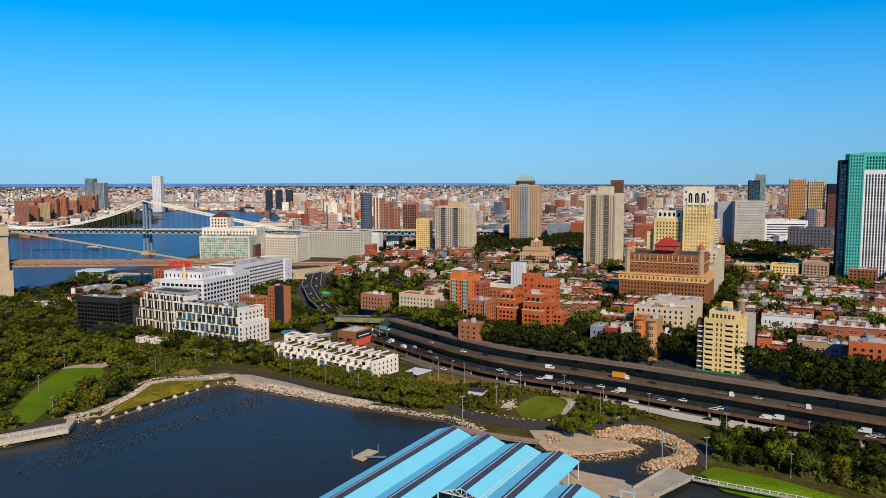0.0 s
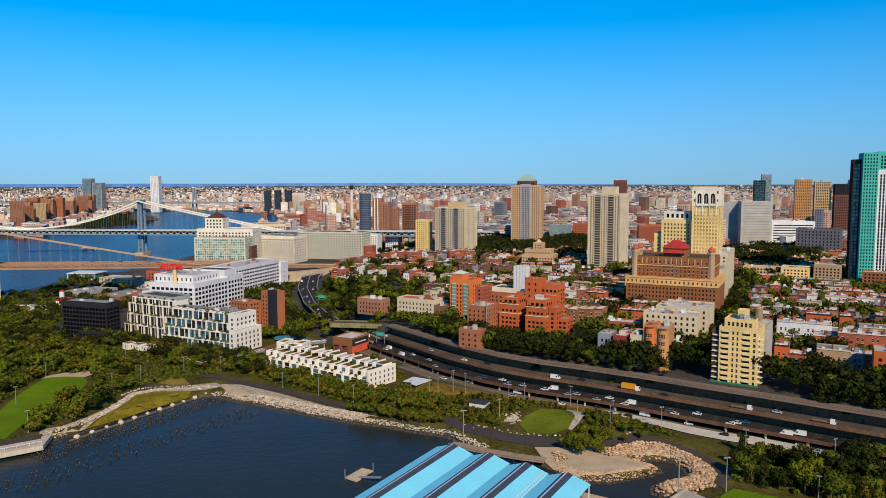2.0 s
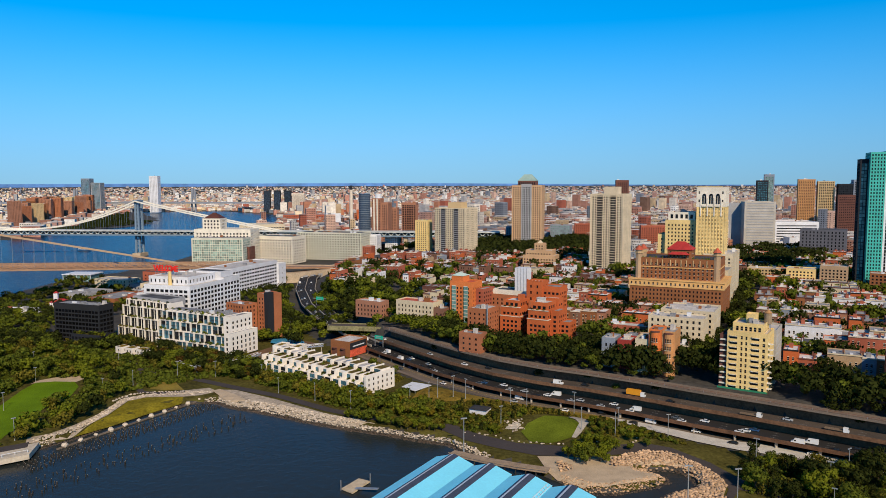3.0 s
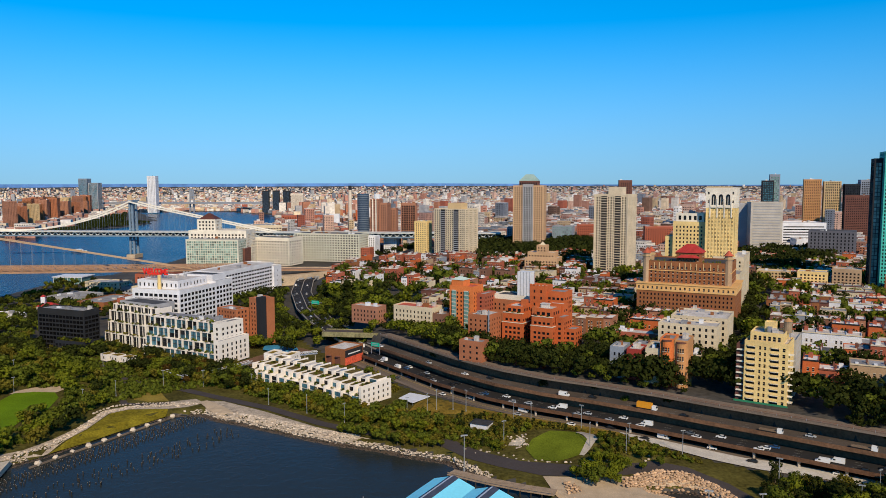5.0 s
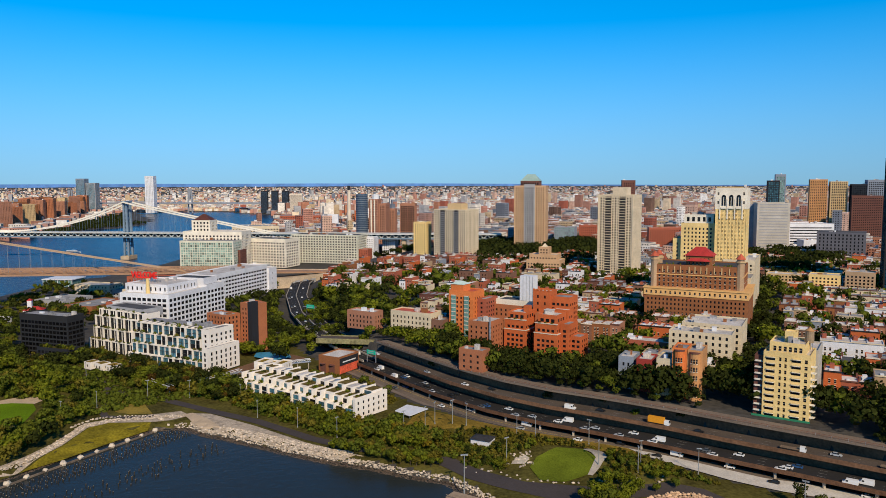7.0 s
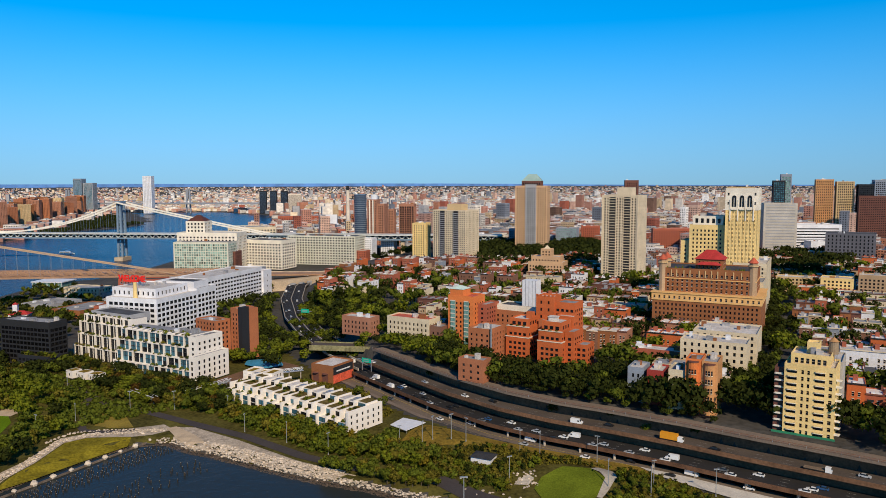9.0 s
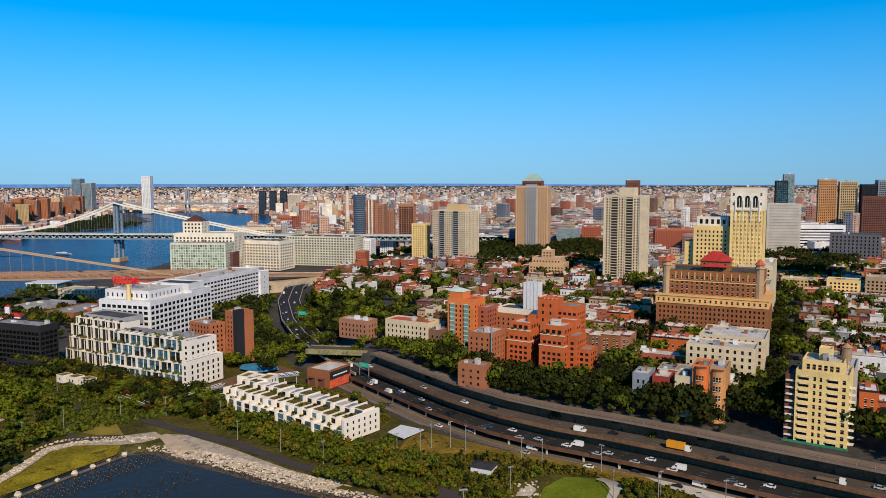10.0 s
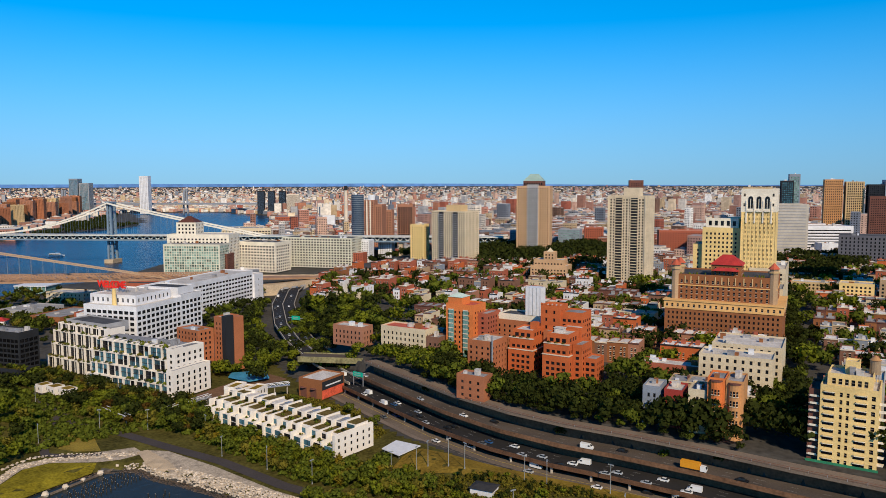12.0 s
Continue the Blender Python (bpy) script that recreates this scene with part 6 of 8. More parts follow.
for i in range(26):
    kd, lab = STYLES[(7, 0, 2, 0, 3, 8, 4, 1, 6, 5, 0, 7, 4, 6, 8, 0, 1, 9, 5, 7, 8, 4, 5, 1, 0, 4)[i]]
    w_, d_, h_ = HR.uniform(6.2, 8.6), HR.uniform(12, 15.5), HR.choice((9.4, 10.4, 11.6, 12.6, 13.6, 15.5))
    b = thing("row_house", lab, "row house", pose(0, 0, -500), "row houses")
    WINDOW_ROOM[0], held = 0, WINDOW_ROOM[0]
    volume(b, 0, 0, w_, d_, 0, h_, wall(kd), (w_ / 3.02, 1.05, 3.2, 1.85, 1.0), None, "FRBL", HR.choice(HOUSE_ROOFS), parapet=0.5, dressed=wall(("stone_ivory", "concrete_pale", "stone_ivory", "brownstone")[i % 4]), sidewin=(5.2, 0.95, 3.2, 1.6, 1.0) if i % 3 == 0 else (90, 1, 3, 1, 1))
    WINDOW_ROOM[0] = held
    cs = Solid().box(-0.05, -0.45, h_ - 0.1, w_ + 0.05, 0.0, h_ + 0.55)
    part("cornice", cs, wall(HR.choice(("concrete_pale", "brick_dark", "stone_cream", "metal_dark"))), b)
    x, y = HR.choice((0.1, w_ - 1.0)), HR.uniform(3, d_ - 2)
    part("chimney", Solid().box(x, y, h_, x + 0.9, y + 1.6, h_ + HR.uniform(1.5, 2.6)), wall("brick_dark"), b)
    if i % 2:
        x, y = HR.uniform(1, w_ - 3.4), HR.uniform(3, d_ - 5)
        s = Solid().box(x, y, h_, x + 2.2, y + 3.4, h_ + 2.4)
        part("stair_head", s, HR.choice((ROOF_PALE, ROOF_GREY, METAL_WHITE, wall("brick_red"))), b)
    if i % 3 == 1:
        part("skylight", Solid().box(w_ * 0.3, 2, h_, w_ * 0.3 + 1.6, 4.4, h_ + 0.7), METAL_WHITE, b)
    if i % 4 == 2:
        part("fire_escape", fe := Solid().box(0.6, -1.1, 3.2, 3.4, -1.0, 4.1).box(0.6, -1.1, 3.1, 3.4, 0, 3.2).box(0.6, -1.1, 6.4, 3.4, -1.0, 7.3).box(0.6, -1.1, 6.3, 3.4, 0, 6.4), wall("metal_dark"), b, "black iron fire escape")
    HOUSES.append((b, w_, d_, h_))

take(88, 352, -30, -14, -10, 18, 18)  # a grove, not houses
UA, VA = Vector((0.887, -0.461)), Vector((0.461, 0.887))
STREET = ((150, 292), (290, 590))  # the shaded side street
SPOTS = []
HOUSES_LAST = 0
for k in range(14):
    for row in (0, 1):
        b0 = 38 + k * 66 + row * 37
        a = -330.0
        while a < 640:
            if (a + 17 * (k % 3)) % 92 < 13:
                a += 4
                continue
            i = HR.randrange(len(HOUSES)) if HR.random() < 0.6 else HOUSES_LAST
            HOUSES_LAST = i
            _, w_, d_, h_ = HOUSES[i]
            c = Vector((0, 365)) + UA * (a + w_ / 2) + VA * (b0 + d_ / 2)
            x, y = c
            seen = abs(x) < 0.63 * (y + 145) + 25 and y < 930 and y > 150
            far_skip = (y > 620 and HR.random() < 0.25) or (x < 60 and HR.random() < 0.22)
            road = abs((x - 150) * 0.905 - (y - 292) * 0.425) < 13 and y < 640
            grove = x < -20 and 500 < y < 640
            if seen and not far_skip and not road and not grove and away(x, y) > 30 and free(x, y, 7.5):
                SPOTS.append((x, y, a, b0, i, row))
            a += w_ + (0.0 if HR.random() < 0.9 else 5.0)
SPOTS.sort(key=lambda q: math.hypot(q[0], q[1] + 60))
NEAR_HOUSES = 250
for x, y, a, b0, i, row in SPOTS[:NEAR_HOUSES]:
    src, w_, d_, h_ = HOUSES[i]
    p = Vector((0, 365)) + UA * a + VA * b0
    copy_thing(src, pose(p.x, p.y, ground_z(x, y) - 0.3, 0, 0, -27.45))


def pour(items, name, label, category):
    """Joins many placed meshes into one object a material. items: mesh, matrix."""
    bins, shapes = {}, {}
    for me, m in items:
        if me.name not in shapes:
            co = np.empty(len(me.vertices) * 3)
            me.vertices.foreach_get("co", co)
            by = {}
            for q in me.polygons:
                by.setdefault(me.materials[q.material_index].name, []).append(tuple(q.vertices))
            shapes[me.name] = (co.reshape(-1, 3), by)
        co, by = shapes[me.name]
        placed = co @ np.array(m.to_3x3()).T + np.array(m.translation)
        for mat, faces in by.items():
            V, F, n, N = bins.setdefault(mat, ([], [], [0], []))
            V.append(placed)
            if me.name in ROUND:
                turn = np.array(m.to_3x3().normalized())
                N.append(ROUND[me.name] @ turn.T)
            F += [tuple(k + n[0] for k in f) for f in faces]
            n[0] += len(co)
    for mat, (V, F, n, N) in bins.items():
        out = bpy.data.meshes.new(name)
        out.from_pydata(np.vstack(V).tolist(), [], F)
        out.materials.append(bpy.data.materials[mat])
        out.update()
        if N:
            soften(out, np.vstack(N))
        tagged(new(name, out), label, category, kind="stuff")


items = []
for x, y, a, b0, i, row in SPOTS[NEAR_HOUSES:]:
    src, w_, d_, h_ = HOUSES[i]
    p = Vector((0, 365)) + UA * a + VA * b0
    m = pose(p.x, p.y, ground_z(x, y) - 0.3, 0, 0, -27.45)
    items += [(o.data, m) for o in src.children]
pour(items, "far_row_houses", "brick and brownstone row houses further inland", "row houses")
for b, *_ in HOUSES:
    for o in [*b.children_recursive, b]:
        bpy.data.objects.remove(o)
for x, y, a, b0, i, row in SPOTS:
    _, w_, d_, h_ = HOUSES[i]
    TAKEN.append((x, y, w_ / 2, d_ / 2, radians(-27.45)))
# ---- park and shore ----
draped("lawn", [(-229, 238), (-238, 252), (-246, 275), (-254, 306), (-260, 340), (-261, 358), (-250, 361), (-237, 360), (-229, 349), (-223, 326), (-229, 320), (-226, 300), (-222, 284), (-222, 260), (-219, 243)], LAWN, 0.2, "mown green park lawn", "lawn", 4.0)
draped("lawn_round", [(40, 262), (44, 270), (54, 276), (66, 274), (70, 264), (64, 252), (53, 246), (43, 248)], surface("lawn_dry", (0.120, 0.150, 0.012), 0.95, 0.35, 0.08, 1.5, bump=0.2, spec=0.05), 0.35, "small rounded olive-green park lawn", "lawn", 2.0)
draped("pavement_ring", [(66, 274), (70, 278), (75, 273), (75, 264), (70, 256), (66, 251), (64, 252), (70, 264), (69, 270)], CONCRETE, 0.3, "pale curved path beside the small lawn", "path", 2.0)
draped("pavement_steps", [(32, 266), (34, 270), (39, 273), (41, 270), (38, 265)], surface("pale_terrace", (0.50, 0.44, 0.35), 0.9, 0.3, 0.4, 1.5), 0.35, "pale stone terrace in the garden", "pavement", 2.0)
draped("lawn_waterside", [(112, 172), (121, 180), (134, 172), (146, 163), (158, 150), (172, 136), (150, 142), (130, 150), (118, 158)], LAWN, 0.35, "waterside strip of lawn", "lawn", 2.0)
draped("marsh", [(-189, 263), (-187, 274), (-184, 292), (-184, 318), (-176, 325), (-155, 326), (-154, 319), (-166, 300), (-178, 278)], MARSH, 0.32, "yellow-green salt marsh grass", "marsh")
draped("gravel_court", [(-263, 356), (-262, 364), (-252, 374), (-240, 376), (-234, 370), (-236, 360), (-250, 361)], SAND, 0.16, "pale gravel court above the lawn", "gravel")
draped("grass_slope", [(-22, 312), (-15, 326), (-6, 334), (6, 333), (18, 326), (30, 318), (56, 304), (100, 280), (93, 268), (54, 284), (27, 295), (14, 301), (6, 305), (-8, 308)], DRY_GRASS, 0.25, "dry yellow-brown grass slope", "grass slope")
draped("path_asphalt", [(-2, 268), (3, 280), (10, 268), (20, 258), (36, 247), (64, 241), (94, 240), (108, 233), (121, 219), (128, 203), (140, 190), (165, 175), (162, 170), (136, 183), (123, 191), (117, 182), (112, 179),
                        (119, 192), (119, 206), (115, 218), (106, 228), (92, 232), (78, 230), (62, 229), (44, 230), (26, 240), (12, 250)], PATH_DARK, 0.2, "dark asphalt waterside path", "path")
PATHN = dense([(-245, 440), (-216, 402), (-184, 376), (-160, 365), (-130, 346), (-98, 327), (-64, 300), (-40, 286), (-14, 276), (3, 268)], 6)
lone("path_shore", ribbon(Solid(), PATHN, -3, 3, [max(2.2, ground_z(*p)) + 0.25 for p in PATHN]), PATH_DARK, "asphalt footpath above the rocks", "path", kind="structure")
PATHW = dense([(-209, 392), (-196, 366), (-190, 345), (-184, 336), (-174, 334), (-158, 337)], 5)
lone("path_boardwalk", ribbon(Solid(), PATHW, -2, 2, [max(2.0, ground_z(*p)) + 0.3 for p in PATHW]), PATH_DARK, "curved dark boardwalk path", "path", kind="structure")
draped("rock_bank", [(-205, 247), (-190, 262), (-188, 274), (-185, 292), (-185, 318), (-177, 326), (-155, 327), (-146, 330), (-138, 338), (-146, 346), (-160, 340), (-178, 333), (-190, 325), (-191, 294), (-195, 276), (-201, 262), (-209, 256)], surface("rock_bank", (0.42, 0.34, 0.25), 0.95, 0.4, 0.3, 1.3), 0.06, "pale stony bank above the marsh", "bank")
draped("rock_slope", [(-134, 326), (-122, 315), (-108, 310), (-90, 299), (-75, 290), (-54, 279), (-38, 273), (-36, 277), (-46, 283), (-66, 295), (-100, 322), (-128, 341), (-140, 342)], MATS["rock_bank"], 0.1, "pale stony slope below the footpath", "bank")
draped("sand_ramp", [(-142, 339), (-138, 342), (-124, 329), (-113, 315), (-119, 313), (-132, 325)], SAND, 0.35, "pale sand and gravel boat ramp", "beach")
draped("beach", [(44, 229), (62, 228), (78, 229), (88, 226), (84, 219), (90, 213), (95, 209), (93, 204), (82, 200), (70, 196), (60, 197), (50, 206), (46, 214)], SAND, 0.3, "warm sand spit in the cove", "beach", 2.5)
draped("cove_bank", [(112, 181), (103, 181), (94, 180), (91, 184), (97, 191), (105, 193), (111, 200), (112, 210), (108, 218), (99, 221), (86, 219), (76, 226), (92, 231), (106, 227), (114, 218), (118, 206), (118, 192)], SAND, 0.3, "warm sandy bank under the cove stones", "bank", 3.0)
draped("pavement_plaza", [(90, 285), (106, 275), (128, 258), (140, 249), (153, 244), (174, 231), (213, 205), (208, 198), (170, 222), (142, 235), (123, 247), (108, 260), (96, 273)], surface("plaza_concrete", (0.58, 0.53, 0.45), 0.9, 0.2, 0.2, 1.2), 0.55, "pale concrete paved plaza", "pavement", 3.0)
draped("yellow_meadow", [(-189, 360), (-182, 344), (-172, 340), (-160, 341), (-166, 350), (-176, 366), (-188, 374)], surface("golden_meadow", (0.24, 0.17, 0.02), 0.95, 0.4, 0.1, 1.0), 0.16, "golden meadow grass bed", "meadow")
draped("dirt_yard", [(-146, 434), (-132, 462), (-112, 482), (-98, 470), (-118, 440), (-136, 424)], surface("bare_earth", (0.16, 0.085, 0.045), 0.95, 0.3, 0.1, 1.0), 0.15, "bare brown earth yard", "ground")
lone("blue_pool_cover", Solid().prism([(-137, 478), (-116, 484), (-109, 466), (-120, 458), (-136, 468)], 4.2, 5.0), BLUE_TARP, "blue tarpaulin over a yard", "tarpaulin")

RK = np.random.RandomState(4)


def rock_mesh(seed):
    r = np.random.RandomState(seed)
    v = []
    for z, k in ((-0.8, 5), (0.05, 6), (0.75, 5)):
        for a in range(k):
            t = 2 * math.pi * (a + 0.4 * r.rand()) / k
            q = (0.62 if abs(z) > 0.5 else 1.0) * r.uniform(0.75, 1.15)
            v.append((q * math.cos(t), q * math.sin(t), z * r.uniform(0.6, 0.95)))
    bm = bmesh.new()
    for p in v:
        bm.verts.new(p)
    bmesh.ops.convex_hull(bm, input=bm.verts[:])
    loose = [q for q in bm.verts if not q.link_faces]
    bmesh.ops.delete(bm, geom=loose, context="VERTS")
    me = bpy.data.meshes.new("stone")
    bm.to_mesh(me)
    bm.free()
    return me


ROCKS = [rock_mesh(70 + i) for i in range(6)]
RAW = []
for me in ROCKS:
    RAW.append((np.array([v.co[:] for v in me.vertices]), [tuple(p.vertices) for p in me.polygons]))


def rubble(name, places, material, label):
    """One mesh of many separate stones. places: x, y, z, size."""
    V, F = [], []
    n = 0
    for x, y, z, size in places:
        pv, pf = RAW[RK.randint(len(RAW))]
        a = RK.uniform(0, 6.28)
        c, s_ = math.cos(a), math.sin(a)
        q = pv * (size * RK.uniform(0.7, 1.2), size * RK.uniform(0.7, 1.2), size * RK.uniform(0.5, 0.9))
        V.append(np.column_stack([q[:, 0] * c - q[:, 1] * s_ + x, q[:, 0] * s_ + q[:, 1] * c + y, q[:, 2] + z]))
        F += [tuple(i + n for i in f) for f in pf]
        n += len(pv)
    me = bpy.data.meshes.new(name)
    me.from_pydata(np.vstack(V).tolist(), [], F)
    me.materials.append(material)
    me.update()
    return tagged(new(name, me), label, "rocks", kind="stuff")


first = BROOKLYN.index((20, 231))
SHORE = BROOKLYN[first:first + 16]
pale, wet = [], []
pts = dense(SHORE, 0.8)
for i, (x, y) in enumerate(pts[:-1]):
    dx, dy = pts[i + 1][0] - x, pts[i + 1][1] - y
    k = math.hypot(dx, dy)
    nx_, ny_ = dy / k, -dx / k
    rows = 12 if -118 < x < -44 else (2 if x < -142 and y > 255 else 6)
    for r in range(rows):
        o = -2.0 + r * 0.95 + RK.uniform(-0.5, 0.5)
        # inland is on the right of the way along the shore
        px_, py_ = x + nx_ * o, y + ny_ * o
        z = max(-0.1, ground_z(px_, py_)) + (0.3 if r > 2 else 0.0) if r else -0.1
        (wet if o < 0.9 else pale).append((px_, py_, z, RK.uniform(0.38, 0.85)))
rubble("shore_stones_pale", pale, STONE_PALE, "pale grey rip-rap stones along the shore")
COVE = BROOKLYN[3:first + 1]
rev = thing("cove_revetment", "curved bank of large tan granite blocks round the cove", "rock bank")
X_, Y_ = RK.uniform(44, 121, 16000), RK.uniform(172, 234, 16000)
D_, _ = seg_dist(X_, Y_, COVE, False)
in_land = inside(X_, Y_, BROOKLYN)
spit = [(44, 205), (60, 190), (84, 194), (101, 204), (97, 212), (84, 217), (60, 214)]
on_spit = inside(X_, Y_, spit)
on_deck = inside(X_, Y_, [(96, 174), (112, 181), (116, 172), (100, 160)]) | inside(X_, Y_, [(119, 190), (119, 206), (115, 218), (106, 228), (92, 232), (78, 230), (44, 230), (44, 240), (140, 240), (140, 180), (112, 178)]) | (X_ < 52)
Z_ = land(X_, Y_)
warm, count, kept = [], 0, []
for x, y, d, il, sp, bad, z in zip(X_, Y_, D_, in_land, on_spit, on_deck, Z_):
    o = d if il else -d
    if il and o > 3 and x < 80 and RK.rand() < 0.72:
        continue
    if bad or o < -1.2 or o > (5.5 if sp else 13) or (y < 180 and o > 7):
        continue
    size = RK.uniform(0.45, 0.75) if sp else RK.uniform(0.6, 1.1)
    if any((x - a) ** 2 + (y - b_) ** 2 < (0.58 * (size + s_)) ** 2 for a, b_, s_ in kept):
        continue
    kept.append((x, y, size))
    h = max(-0.2, z) + (0.12 if sp else 0.10 * max(0, o))
    if o < 0.7:
        wet.append((x, y, max(-0.1, h), size))
    elif count < 290 and not sp and x > 84:
        part("stone", ROCKS[count % 6], None, rev, at=pose(x, y, h, 0, 0, RK.uniform(0, 360)) @ Matrix.Diagonal((size * RK.uniform(0.9, 1.3), size * RK.uniform(0.8, 1.2), size * RK.uniform(0.7, 1.0), 1)))
        count += 1
    else:
        warm.append((x, y, h, size))
for me in ROCKS:
    me.materials.append(STONE_WARM)
rubble("shore_stones_wet", wet, STONE_WET, "dark wet stones at the waterline")
rubble("cove_stones", warm, STONE_WARM, "tan rip-rap stones round the sandy cove")
low = [(x, y, max(1.4, ground_z(x, y)) + 0.25, RK.uniform(0.35, 0.9)) for x, y in zip(RK.uniform(24, 42, 60), RK.uniform(262, 276, 60))]
low += [(x + RK.uniform(-3, 3), y + RK.uniform(-3, 3), max(1.4, ground_z(x, y)) + 0.1, RK.uniform(0.4, 0.9)) for x, y in dense([(14, 262), (35, 250), (64, 245), (94, 243)], 2.2)]
low += [(x + RK.uniform(-1, 1), y + RK.uniform(-1, 1), max(1.4, ground_z(x, y)) + 0.2, RK.uniform(0.5, 0.9)) for x, y in dense([(-194, 318), (-188, 332), (-176, 336), (-156, 338), (-150, 330)], 0.8)]
low += [(x + RK.uniform(-2.3, 2.3), y + RK.uniform(-2.3, 2.3), max(1.0, ground_z(x, y)) + 0.15, RK.uniform(0.4, 0.8)) for x, y in dense([(-204, 252), (-193, 267), (-189, 284), (-188, 304), (-188, 320), (-178, 330), (-160, 334), (-142, 338)], 0.2)]
rubble("garden_stones", low, STONE_PALE, "pale garden boulders beside the paths")

# old timber piles in the basin
piles = []
for r in range(9):
    for k in range(46):
        a, c = k / 45, r
        x, y = -141 + (-197 + 141) * a + c * 1.35, 322 + (226 - 322) * a - c * 0.9
        if RK.rand() < 0.82:
            piles.append((x + RK.uniform(-0.4, 0.4), y + RK.uniform(-0.4, 0.4), RK.uniform(0.5, 1.1)))
for r in range(7):
    for k in range(52):
        a = k / 51
        x, y = -116 + (-196 + 116) * a + r * 1.9 + RK.uniform(-1.2, 1.2), 302 + (186 - 302) * a - r * 2.0 + RK.uniform(-1.2, 1.2)
        if RK.rand() < 0.55 * (0.5 + 0.5 * abs(math.sin(k * 0.9))):
            piles.append((x, y, RK.uniform(0.4, 1.6)))
s = Solid()
for i, (x, y, h) in enumerate(piles):
    s.taper(x, y, -1.5, h, 0.3, 0.26, 6, RK.uniform(-0.15, 0.15), RK.uniform(-0.15, 0.15))
s2_ = Solid()
for x, y, h in piles:
    s2_.taper(x, y, h + 0.02, h + 0.08, 0.18, 0.14, 6)
lone("pile_cap_field", s2_, surface("pile_top", (0.30, 0.27, 0.22), 0.9, 0.3, 0.5, 3.0, spread=0.4), "pale weathered tops of the old piles", "piles", kind="stuff")
lone("pile_field", s, TIMBER_DARK, "rows of dark rotten timber piles standing in the water", "piles", kind="stuff")
for i in range(11):
    a = i / 10
    x, y = -145.7 + (-187.2 + 145.7) * a, 326.5 + (250 - 326.5) * a
    rk = new("boulder", ROCKS[i % 6].copy())
    rk.data.materials.clear()
    rk.data.materials.append(surface("boulder_cream", (0.62, 0.52, 0.40), 0.9, 0.15, 0.5, 3))
    rk.matrix_basis = pose(x, y, 1.0, 0, 0, i * 40) @ Matrix.Scale(1.5 + 0.3 * math.sin(i * 2.1), 4)
    tagged(rk, "large pale boulder on the marsh edge", "boulder", "boulders on the marsh edge")
edge = Solid()
for i in range(40):
    a, b_ = i / 40, (i + 1) / 40
    edge.beam((-146 - 43 * a, 326 - 80 * a, 0.3), (-146 - 43 * b_, 326 - 80 * b_, 0.3), 0.8, 0.9)
lone("marsh_edge", edge, WOOD_GREY, "weathered timber edge of the marsh", "bulkhead", kind="structure")

# concrete pier on the far left
p = thing("concrete_pier", "pale concrete pier edge with a metal railing", "pier")
part("deck", Solid().prism([(-194, 231), (-198, 247), (-262, 200), (-330, 128), (-318, 118), (-252, 188)], 1.2, 3.6), surface("pier_concrete", (0.55, 0.47, 0.36), 0.9, 0.2, 0.2, 1), p)
part("walkway", Solid().prism([(-200, 240), (-203, 247), (-260, 206), (-258, 198)], 3.6, 3.75), PATH_DARK, p)
for i in range(15):
    x, y = -196 - 4.2 * i, 233.5 - 3.2 * i
    part("rail_post", Solid().beam((x, y, 3.6), (x, y, 4.9), 0.25), METAL_WHITE, p)
    part("rail", Solid().beam((x, y, 4.8), (x - 4.2, y - 3.2, 4.8), 0.16), METAL_WHITE, p)

# floating dock
f = thing("floating_dock", "pale floating dock with a gangway and mooring poles", "dock", pose(-37.2, 200.8, 0.3, 0, 0, 60))
part("platform", Solid().prism([(-6.6, -3.2), (-3, -3.2), (-3, -2.6), (6.6, -2.6), (6.6, 3.4), (-5.5, 3.4)], 0, 0.7), surface("dock_boards", (0.55, 0.44, 0.30), 0.9, 0.2, 0.4, 2), f)
part("gangway", Solid().beam((-3, -2, 0.9), (-2, -13, 2.6), 1.8, 0.3), METAL_GREY, f)
for x, y in ((-5.6, 3.7), (6.4, -2.9)):
    part("mooring_pole", Solid().taper(x, y, -2, 4.2, 0.2, 0.2, 8), METAL_GREY, f)


